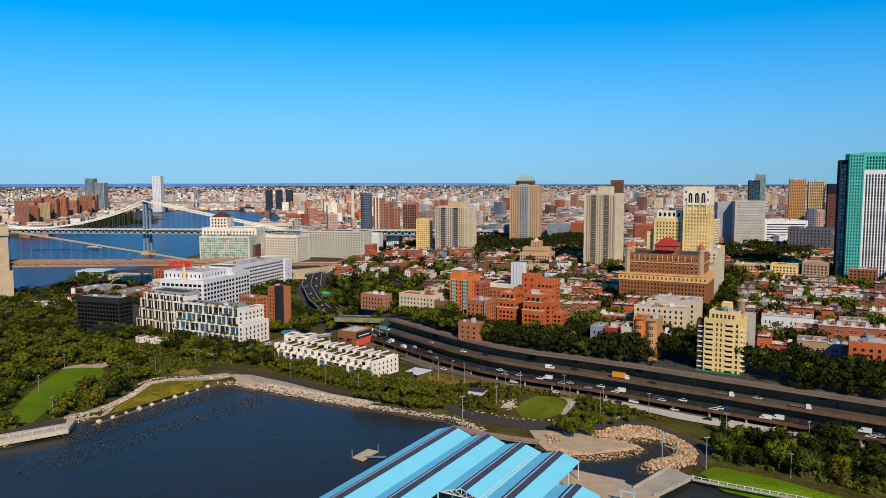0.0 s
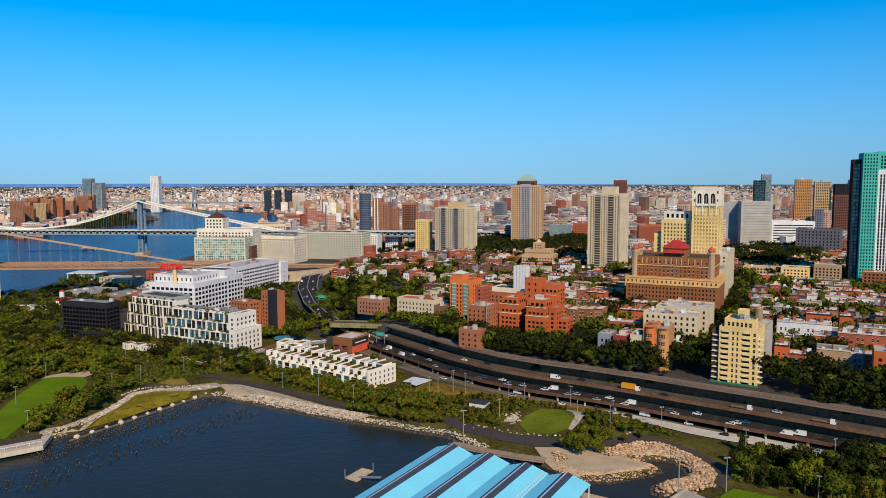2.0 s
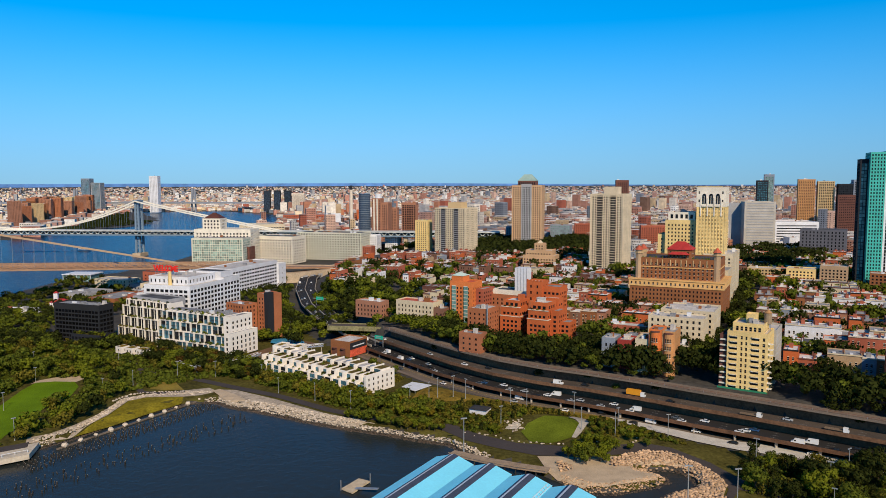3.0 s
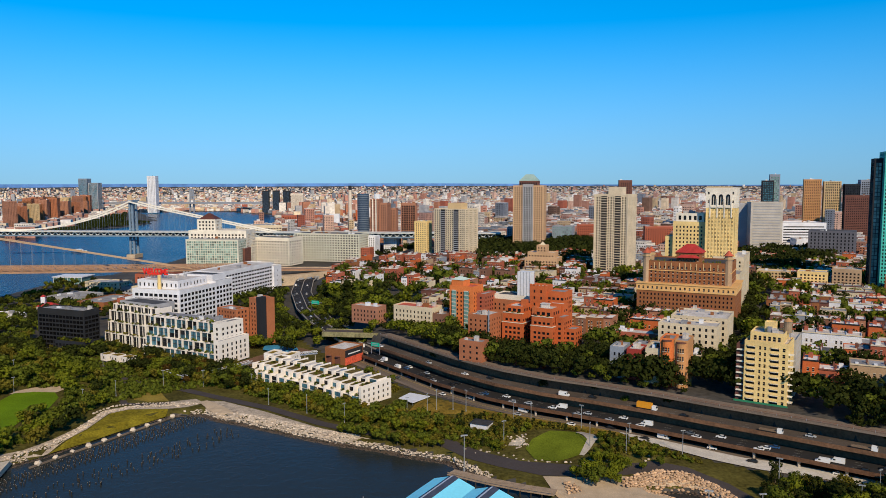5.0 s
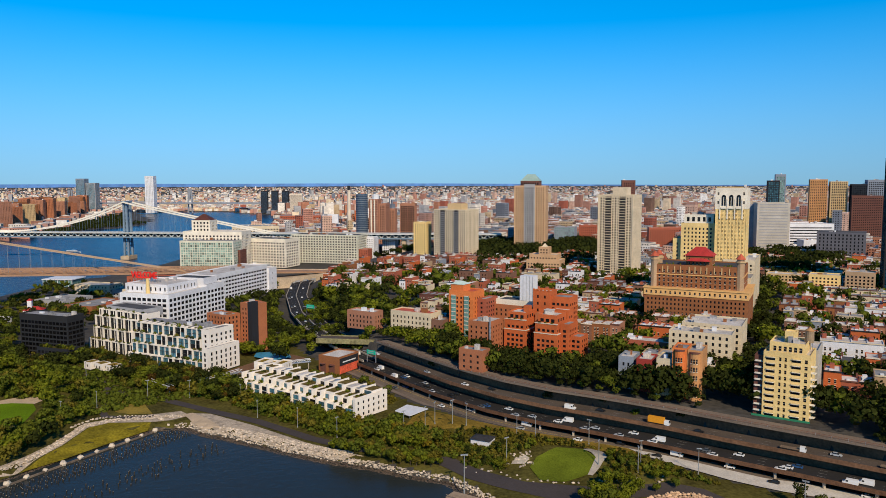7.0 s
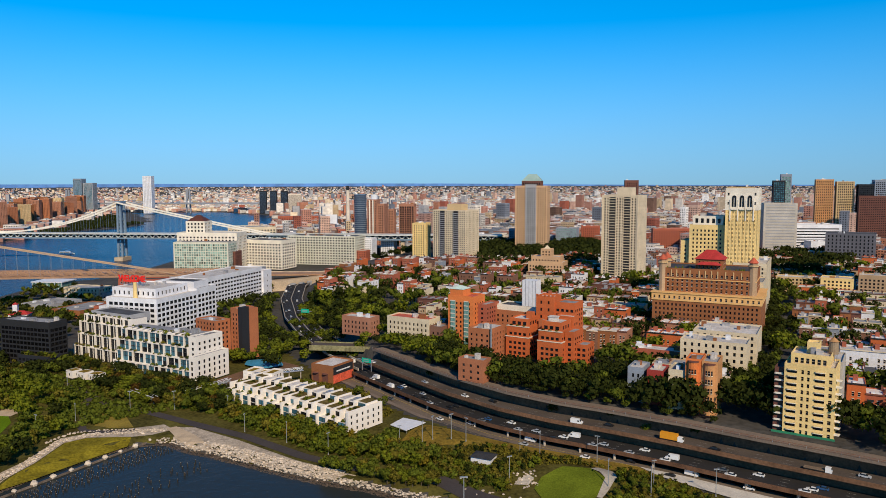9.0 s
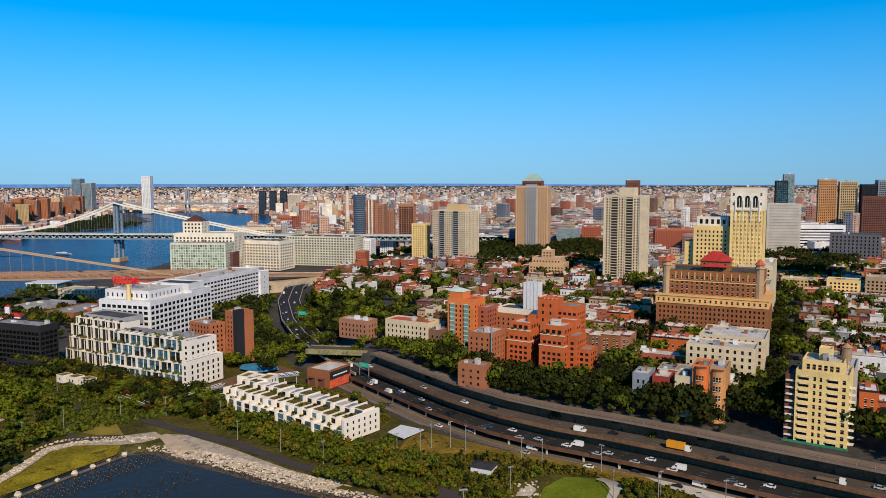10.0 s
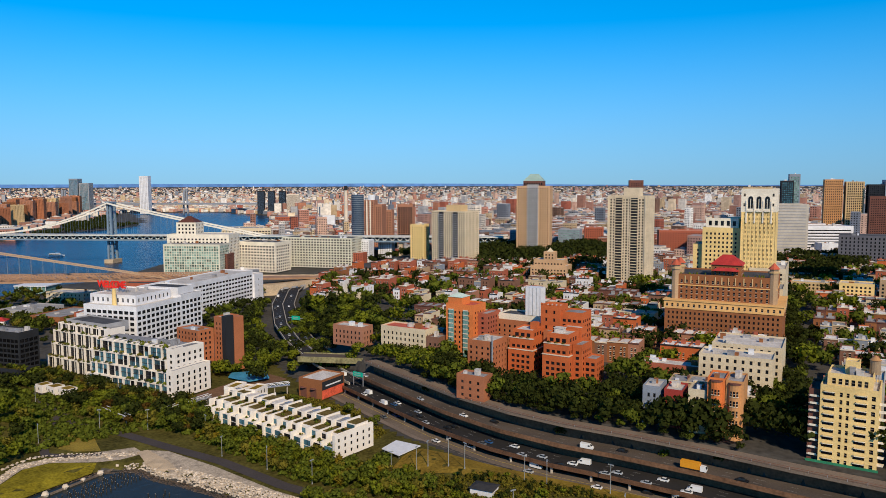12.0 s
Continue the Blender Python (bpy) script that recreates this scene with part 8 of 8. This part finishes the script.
def shell(profile, w0, w1):
    """A body from a side outline (x, z), narrower towards the top."""
    s = Solid()
    zs = [z for _, z in profile]
    lo, hi = min(zs), max(zs)
    at = lambda x, z, sgn: (x, sgn * (w0 + (w1 - w0) * max(0, (z - lo) / (hi - lo) - 0.35) / 0.65) / 2, z)
    n = len(profile)
    s.face(*[at(x, z, -1) for x, z in profile])
    s.face(*[at(x, z, 1) for x, z in reversed(profile)])
    for i in range(n):
        (xa, za), (xb, zb) = profile[i], profile[(i + 1) % n]
        s.face(at(xa, za, -1), at(xa, za, 1), at(xb, zb, 1), at(xb, zb, -1))
    return s


def car(kind, color):
    pm = surface("car_paint_" + color, PAINT[color], 0.3, 0.03, 1, 4, spec=0.5)
    if kind == "car":
        b = thing("car", color + " passenger car on the expressway", "car", pose(0, 0, -500), "cars on the road")
        part("body", shell([(-2.25, 0.3), (2.25, 0.3), (2.3, 0.7), (1.3, 0.95), (-2.2, 1.0), (-2.3, 0.6)], 1.82, 1.7), pm, b)
        cab = part("cabin", shell([(-1.9, 0.98), (1.0, 0.94), (0.4, 1.46), (-1.3, 1.5)], 1.6, 1.3), CARGLASS, b)
        part("roof", Solid().box(-1.25, -0.62, 1.49, 0.38, 0.62, 1.54), pm, b)
        xs = (-1.4, 1.4)
    elif kind == "van":
        b = thing("van", color + " delivery van on the expressway", "van", pose(0, 0, -500), "vans on the road")
        part("body", shell([(-2.9, 0.4), (2.9, 0.4), (2.95, 1.1), (2.1, 1.4), (1.5, 2.4), (-2.85, 2.5)], 2.05, 1.85), pm, b)
        part("windscreen", Solid().face((2.12, -0.8, 1.42), (2.12, 0.8, 1.42), (1.6, 0.75, 2.3), (1.6, -0.75, 2.3)), CARGLASS, b)
        part("side_window", Solid().box(0.7, -1.03, 1.35, 1.6, 1.03, 2.0), CARGLASS, b)
        xs = (-1.9, 1.9)
    else:
        b = thing("truck", color + " box truck on the expressway", "truck", pose(0, 0, -500), "trucks on the road")
        part("chassis", Solid().box(-5.2, -1.1, 0.6, 4.6, 1.1, 1.0), TYRE, b)
        part("cab", shell([(2.5, 0.6), (4.9, 0.6), (4.95, 1.6), (4.5, 2.6), (2.5, 2.7)], 2.3, 2.1), surface("car_paint_white", PAINT["white"], 0.3, 0.03, 1, 4, spec=0.5) if kind != "tractor" else pm, b)
        part("windscreen", Solid().face((4.96, -0.95, 1.65), (4.96, 0.95, 1.65), (4.58, 0.9, 2.5), (4.58, -0.9, 2.5)), CARGLASS, b)
        if kind == "flatbed":
            part("flatbed", Solid().box(-5.4, -1.25, 1.0, 2.2, 1.25, 1.35), surface("flatbed_load", (0.20, 0.14, 0.09), 0.9, 0.3, 1, 4), b)
        else:
            part("cargo_box", Solid().box(-5.4, -1.25, 1.0, 2.3, 1.25, 3.7), surface("cargo_" + color, (0.72, 0.30, 0.02) if color == "yellow" else PAINT["white"], 0.5, 0.08, 1, 4), b, "cargo box")
        xs = (-4.2, -3.0, 3.6)
    for x in xs:
        for y in (-0.85, 0.85):
            part("wheel", WHEEL, None, b, at=pose(x, y, 0.33) @ Matrix.Scale(1.4 if kind not in ("car", "van") else 1.0, 4))
    return b


PAINT["yellow"] = (0.72, 0.30, 0.02)
FLEET = {(k, c): car(k, c) for k, c in (("car", "white"), ("car", "silver"), ("car", "black"), ("car", "grey"), ("car", "red"), ("car", "blue"), ("van", "white"), ("box", "yellow"), ("box", "white"), ("flatbed", "red"), ("flatbed", "blue"))}


def drive(line, off, z, spots, flip):
    pts = dense(offset(line, off), 1.0)
    for dist, key in spots:
        i = min(len(pts) - 2, int(dist))
        (ax_, ay_), (bx_, by_) = pts[i], pts[i + 1]
        zz = z(pts[i]) if callable(z) else z
        copy_thing(FLEET[key], pose(ax_, ay_, zz, 0, 0, math.degrees(math.atan2(by_ - ay_, bx_ - ax_)) + (180 if flip else 0)))


VR = random.Random(77)
CARS = [("car", "white"), ("car", "silver"), ("car", "black"), ("car", "black"), ("car", "grey"), ("car", "black"), ("car", "blue"), ("car", "white"), ("car", "white"), ("car", "black"), ("van", "white"), ("car", "white"), ("van", "white"), ("car", "silver"), ("van", "white")]
total = sum(math.hypot(b_[0] - a_[0], b_[1] - a_[1]) for a_, b_ in zip(LINE, LINE[1:]))


def flow(first, last, gap, special=()):
    out, d = [], first
    while d < last:
        out.append((d, VR.choice(CARS)))
        d += VR.uniform(*gap)
    return [q for q in out if all(abs(q[0] - sd) > 13 for sd, _ in special)] + list(special)


drive(LINE, -14.0, 7.22, flow(60, total - 30, (13, 30)), False)
drive(LINE, -10.4, 7.22, flow(66, total - 20, (13, 32)), False)
drive(LINE, -7.1, 7.22, flow(80, total - 20, (18, 50)), False)
drive(LINE, -4.0, 13.22, flow(70, total - 20, (34, 70), ((212, ("flatbed", "blue")), (176, ("flatbed", "red")), (268, ("box", "yellow")))), True)
drive(LINE, 0.2, 13.22, flow(90, total - 40, (50, 110), ((120, ("box", "white")),)), True)
drive(FURMAN, -3.2, 3.05, flow(90, total - 40, (18, 60)), False)
drive(FURMAN, 3.4, 3.05, flow(100, total - 60, (20, 60)), True)
drive(NORTH, -4.9, lambda p: 7.82 + 1.3 * float(smooth(440, 560, p[1])), flow(20, 540, (24, 60)), False)
drive(NORTH, -8.0, lambda p: 7.82 + 1.3 * float(smooth(440, 560, p[1])), flow(20, 540, (20, 55)), False)
drive(NORTH, 5.4, lambda p: 7.82 + 1.3 * float(smooth(440, 560, p[1])), flow(20, 540, (30, 80)), True)
for b in FLEET.values():
    for o in [*b.children_recursive, b]:
        bpy.data.objects.remove(o)


# ---- lamps ----
def lamp_master():
    b = thing("street_lamp", "tall grey steel park lamp post", "lamp post", pose(0, 0, -500), "lamp posts")
    part("post", Solid().taper(0, 0, 0, 9.6, 0.16, 0.10, 8), LEAD, b)
    part("base", Solid().taper(0, 0, -0.3, 0.7, 0.28, 0.22, 8), LEAD, b)
    part("head", Solid().box(-0.9, -0.18, 9.5, 0.9, 0.18, 9.75), LEAD, b)
    for x in (-0.7, 0.7):
        part("lens", Solid().box(x - 0.2, -0.14, 9.42, x + 0.2, 0.14, 9.5), METAL_WHITE, b)
    return b


LM = lamp_master()
for x, y, k in ((-213, 252, 1.2), (-247, 300, 1.1), (-262, 360, 1.0), (-205, 330, 1.1), (-196, 352, 1.0), (-175, 372, 1.1), (-150, 372, 1.1), (-118, 366, 1.0), (-100, 334, 1.0), (-75, 318, 1.1), (-52, 302, 1.1), (-19, 311, 1.1), (13, 308, 1.2),
                (-8, 312, 1.1), (-3, 313, 1.2), (6, 311, 1.3), (30, 266, 1.3), (38, 300, 1.1), (46, 290, 1.2), (72, 290, 1.3), (85, 249, 1.2), (88, 256, 1.1), (10, 236, 1.7), (97, 177, 1.7), (117, 178, 1.5), (70, 258, 1.2), (112, 252, 1.2), (140, 215, 1.4), (160, 190, 1.3), (176, 205, 1.3), (150, 168, 1.1),
                (-300, 300, 1.1), (-330, 260, 1.1), (-285, 400, 1.1), (-235, 420, 1.0)):
    copy_thing(LM, pose(x, y, max(2.4, ground_z(x, y)), 0, 0, (x * 37) % 180) @ Matrix.Scale(k, 4)).scale = (k, k, k)
for i, (x, y) in enumerate(dense(offset(LINE, -17.6), 34)[2:14]):
    copy_thing(LM, pose(x, y, 7.0, 0, 0, 50))
for o in [*LM.children_recursive, LM]:
    bpy.data.objects.remove(o)

# ---- ferry and its wake ----
fy = thing("ferry", "white and blue river ferry with a pale wake", "ferry", pose(-690, 1310, 0, 0, 0, 12))
part("hull", Solid().prism([(-13, -4), (9, -4), (14, 0), (9, 4), (-13, 4)], -0.5, 2.6), METAL_WHITE, fy)
part("cabin", Solid().box(-11, -3.4, 2.6, 7, 3.4, 5.2), METAL_WHITE, fy)
part("window_band", Solid().box(-10.5, -3.5, 3.4, 6.5, 3.5, 4.4), CARGLASS, fy)
part("wheelhouse", Solid().box(-1, -2.2, 5.2, 5, 2.2, 7.4), surface("ferry_blue", (0.08, 0.2, 0.4), 0.5, 0.1, 1, 4), fy)
wk = Solid()
for i in range(16):
    a0, a1 = -13 - i * 6.0, -13 - (i + 1) * 6.0
    w0, w1 = 2.0 + i * 0.45, 2.0 + (i + 1) * 0.45
    wk.face((a0, -w0, 0.08), (a1, -w1, 0.08), (a1, w1, 0.08), (a0, w0, 0.08))
part("wake", wk, surface("foam", (0.45, 0.50, 0.55), 0.8, 0.6, 0.15, 0.8), fy)

# ---- the city beyond ----
FC = np.random.RandomState(12)
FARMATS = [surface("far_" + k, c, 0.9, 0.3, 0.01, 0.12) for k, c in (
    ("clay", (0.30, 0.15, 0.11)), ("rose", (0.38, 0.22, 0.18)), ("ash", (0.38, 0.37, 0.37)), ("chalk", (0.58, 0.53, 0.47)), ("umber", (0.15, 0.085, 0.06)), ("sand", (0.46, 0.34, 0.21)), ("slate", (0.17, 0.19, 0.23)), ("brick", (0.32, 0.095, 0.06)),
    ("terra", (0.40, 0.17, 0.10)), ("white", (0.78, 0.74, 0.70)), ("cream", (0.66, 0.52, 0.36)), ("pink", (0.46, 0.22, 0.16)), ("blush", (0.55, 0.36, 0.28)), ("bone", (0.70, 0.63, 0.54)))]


def far_city(name, count, r0, r1, x_lo, x_hi, h_lo, h_hi, w_lo, w_hi, mats, label, ok, tall=0.03):
    """Blocks of the distant city, one mesh a colour; sizes shrink with the land beyond the plain."""
    solids = [Solid() for _ in mats]
    roofs = [Solid() for _ in range(4)]
    panes = Solid()
    got = 0
    while got < count:
        n = count * 2
        u = FC.rand(n)
        R_ = np.sqrt(r0 * r0 + u * (r1 * r1 - r0 * r0))
        T_ = FC.uniform(x_lo, x_hi, n)
        X_, Y_ = R_ * np.sin(T_), R_ * np.cos(T_) - 70
        Z_ = land(X_, Y_)
        good = ok(X_, Y_) & (Z_ > 1.0)
        for x, y, z, r in zip(X_[good], Y_[good], Z_[good], R_[good]):
            if got >= count:
                break
            far = min(1.0, max(0.0, (r - FAR0) / (FAR1 - FAR0)))
            deep = 1 / ((1 - far) / FAR0 + far / 26000.0)
            k = r / deep if r > FAR0 else 1.0
            if r < 1500 and not free(x, y, 16):
                continue
            w_, d_ = FC.uniform(w_lo, w_hi, 2) * max(k, 0.35)
            h_ = (FC.uniform(h_lo, h_hi) if FC.rand() > tall else FC.uniform(h_hi, h_hi * 3.2)) * max(k, 0.25)
            a = -0.66 if x > -200 else 0.3
            c, s_ = math.cos(a), math.sin(a)
            poly = [(x + px_ * c - py_ * s_, y + px_ * s_ + py_ * c) for px_, py_ in ((0, 0), (w_, 0), (w_, d_), (0, d_))]
            i = FC.randint(len(mats))
            solids[i].prism(poly, z - 3, z + h_)
            roofs[FC.randint(4)].face(*[(px_, py_, z + h_ + 0.05) for px_, py_ in poly])
            if r < 2300:
                step = 3.6 if r < 1750 else 5.5
                for (ax_, ay_), (bx_, by_) in ((poly[0], poly[1]), (poly[1], poly[2])):
                    run = math.hypot(bx_ - ax_, by_ - ay_)
                    ux, uy = (bx_ - ax_) / run, (by_ - ay_) / run
                    ox, oy = ax_ + uy * 0.12, ay_ - ux * 0.12
                    for row in range(int(h_ / step)):
                        for col in range(int(run / step)):
                            s0, z1 = (col + 0.28) * step, z + (row + 0.3) * step
                            s1, z2 = s0 + 0.46 * step, z1 + 0.46 * step
                            panes.face((ox + ux * s0, oy + uy * s0, z1), (ox + ux * s1, oy + uy * s1, z1), (ox + ux * s1, oy + uy * s1, z2), (ox + ux * s0, oy + uy * s0, z2))
            if FC.rand() < 0.4:
                q = [(x + px_ * c - py_ * s_, y + px_ * s_ + py_ * c) for px_, py_ in ((w_ * 0.3, d_ * 0.3), (w_ * 0.6, d_ * 0.3), (w_ * 0.6, d_ * 0.6), (w_ * 0.3, d_ * 0.6))]
                roofs[FC.randint(4)].prism(q, z + h_, z + h_ + 3.0 * max(k, 0.3))
            got += 1
    for s_, m in zip(solids, mats):
        if s_.f:
            lone(name, s_, m, label, "city blocks", kind="stuff")
    for s_, m in zip(roofs, (ROOF_GREY, surface("far_roof", (0.36, 0.30, 0.26), 0.9, 0.4, 0.02, 0.2), ROOF_PALE, surface("far_roof_white", (0.74, 0.71, 0.68), 0.8, 0.2, 0.02, 0.2))):
        lone(name + "_roofs", s_, m, "flat roofs of distant city blocks", "roofs", kind="stuff")
    if panes.f:
        lone(name + "_windows", panes, GLASS, "dark windows of distant city blocks", "windows", kind="stuff")


in_b = lambda x, y: inside(x, y, BROOKLYN)
in_m = lambda x, y: inside(x, y, MANHATTAN)
far_city("near_city_blocks", 1100, 980, 1750, -0.42, 0.62, 7, 20, 10, 26, FARMATS, "low brick city blocks behind the towers", lambda x, y: in_b(x, y) & (y > 900) & ~((x > 40) & (x < 245) & (y < 1140)) & ~((x < -330) & (y < 1350)) & ~((x < 60) & (y < 1180) & (x > -260)))
far_city("middle_city_blocks", 5600, 1750, 3500, -0.46, 0.66, 7, 19, 10, 30, FARMATS, "brick city blocks in the middle distance", in_b, 0.04)
# farthest blocks take the paler, greyer walls: haze put into the colour
far_city("far_city_blocks", 13000, 3500, 4880, -0.62, 0.66, 6, 17, 10, 34, [FARMATS[i] for i in (1, 2, 3, 5, 6, 9, 10, 11, 12, 13)], "far city blocks to the skyline, haze put into their pale colours", lambda x, y: x < 9e9, 0.03)
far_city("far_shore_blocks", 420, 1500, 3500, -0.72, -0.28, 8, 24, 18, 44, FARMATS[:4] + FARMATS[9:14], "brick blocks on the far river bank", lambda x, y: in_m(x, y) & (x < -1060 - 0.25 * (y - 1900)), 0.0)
for i in range(45):
    u, row = (i % 15) / 14, i // 15
    x, y = -1215 - 130 * u - 70 * row + FC.uniform(-14, 14), 1960 + 690 * u + 150 * row + FC.uniform(-20, 20)
    block("riverside_housing_tower", "brown-red brick riverside housing tower", "apartment tower", x, y, FC.choice((-30, 10)), 3, 26, 26, 3 + FC.uniform(58, 80), ("brick_pink", "salmon", "brick_pink", "stone_tan", "brick_brown", "salmon")[i % 6], (4.2, 1.5, 3.0, 1.4, 0.9), keep=0, units=1)
V, F, n = [], [], 0
sparse = crown(140, 4.4, 5.8, LEAF[0], 46, 1.7, coarse=True)
TV, TF = np.array([v.co[:] for v in sparse.vertices]), [tuple(p.vertices) for p in sparse.polygons]
spots = [(-975 + FC.uniform(-60, 45), FC.uniform(1780, 2260)) for _ in range(150)] + [(-975 - 0.42 * (y - 2150) - FC.uniform(-5, 130), y) for y in FC.uniform(2050, 2900, 260)] + [(x, y) for x, y in zip(FC.uniform(-300, 1500, 500), FC.uniform(1100, 3000, 500)) if abs(x) < 0.66 * y]
Z_ = land(np.array([p[0] for p in spots]), np.array([p[1] for p in spots]))
for (x, y), z in zip(spots, Z_):
    if z < 1:
        continue
    k = FC.uniform(0.9, 1.6)
    V.append(TV * k * (1.2, 1.2, 1.0) + (x, y, z - 1.5))
    F += [tuple(i + n for i in f) for f in TF]
    n += len(TV)
me = bpy.data.meshes.new("far_woods")
me.from_pydata(np.vstack(V).tolist(), [], F)
me.materials.append(LEAF[0])
me.update()
tagged(new("far_woods", me), "distant dark green trees between the blocks", "trees", kind="stuff")


# wooded ridge that closes the plain, distance haze put into its blue colour
HAZE = surface("haze_blue_ridge", (0.11, 0.25, 0.56), 1.0, 0.3, 0.004, 0.02)
rd = Solid()
prev = None
for k in range(161):
    t = -0.75 + 1.5 * k / 160
    h = 123.5 - 14.0 * float(smooth(-0.1, 0.35, t)) + 2.0 * noise.noise(Vector((k * 0.09, 0, 0))) + 1.4 * noise.noise(Vector((k * 0.33, 3, 0)))
    q = (4935 * math.sin(t), 4935 * math.cos(t) - 70)
    if prev:
        rd.face((*prev[0], 60), (*q, 60), (*q, h), (*prev[0], prev[1]))
    prev = (q, h)
lone("backdrop", rd, HAZE, "far wooded ridge on the skyline, distance haze painted as blue", "ridge", kind="structure")

# landmarks on the far bank
block("glass_twin_towers", "blue glass riverside towers", "tower", -1545, 3050, 0, 4, 36, 40, 148, "grey_blue", (5, 4, 4, 3, 0.5), glass=GLASS_BLUE, keep=0, units=0)
block("glass_twin_tower_low", "grey glass riverside tower", "tower", -1506, 3055, 0, 4, 40, 40, 130, "stone_grey", (5, 4, 4, 3, 0.5), glass=GLASS_BLUE, keep=0, units=0)
block("white_riverside_tower", "tall white riverside apartment tower", "tower", -1247, 3032, 0, 4, 36, 34, 158, "paint_white", (6, 3, 4, 2, 0.5), glass=wall("stone_grey"), keep=0, units=2)
wb = thing("far_suspension_bridge", "distant grey suspension bridge across the river", "bridge")
y0 = 3150
part("deck", Solid().beam((-2300, y0 + 60, 42), (-560, y0 - 40, 42), 30, 7), METAL_GREY, wb)
for x in (-1100, -1620):
    part("tower", Solid().beam((x - 9, y0, 0), (x - 6, y0, 102), 6).beam((x + 9, y0, 0), (x + 6, y0, 102), 6).beam((x, y0, 60), (x + 0.1, y0, 102), 12, 4), METAL_GREY, wb)
cab = Solid()
for k in range(26):
    f0, f1 = (((q / 13) - 1) ** 2 for q in (k, k + 1))
    cab.beam((-1620 + 520 * k / 26, y0, 48 + 54 * f0), (-1620 + 520 * (k + 1) / 26, y0, 48 + 54 * f1), 2.5)
cab.beam((-1100, y0, 102), (-760, y0, 50), 2.5)
part("main_cable", cab, METAL_GREY, wb)
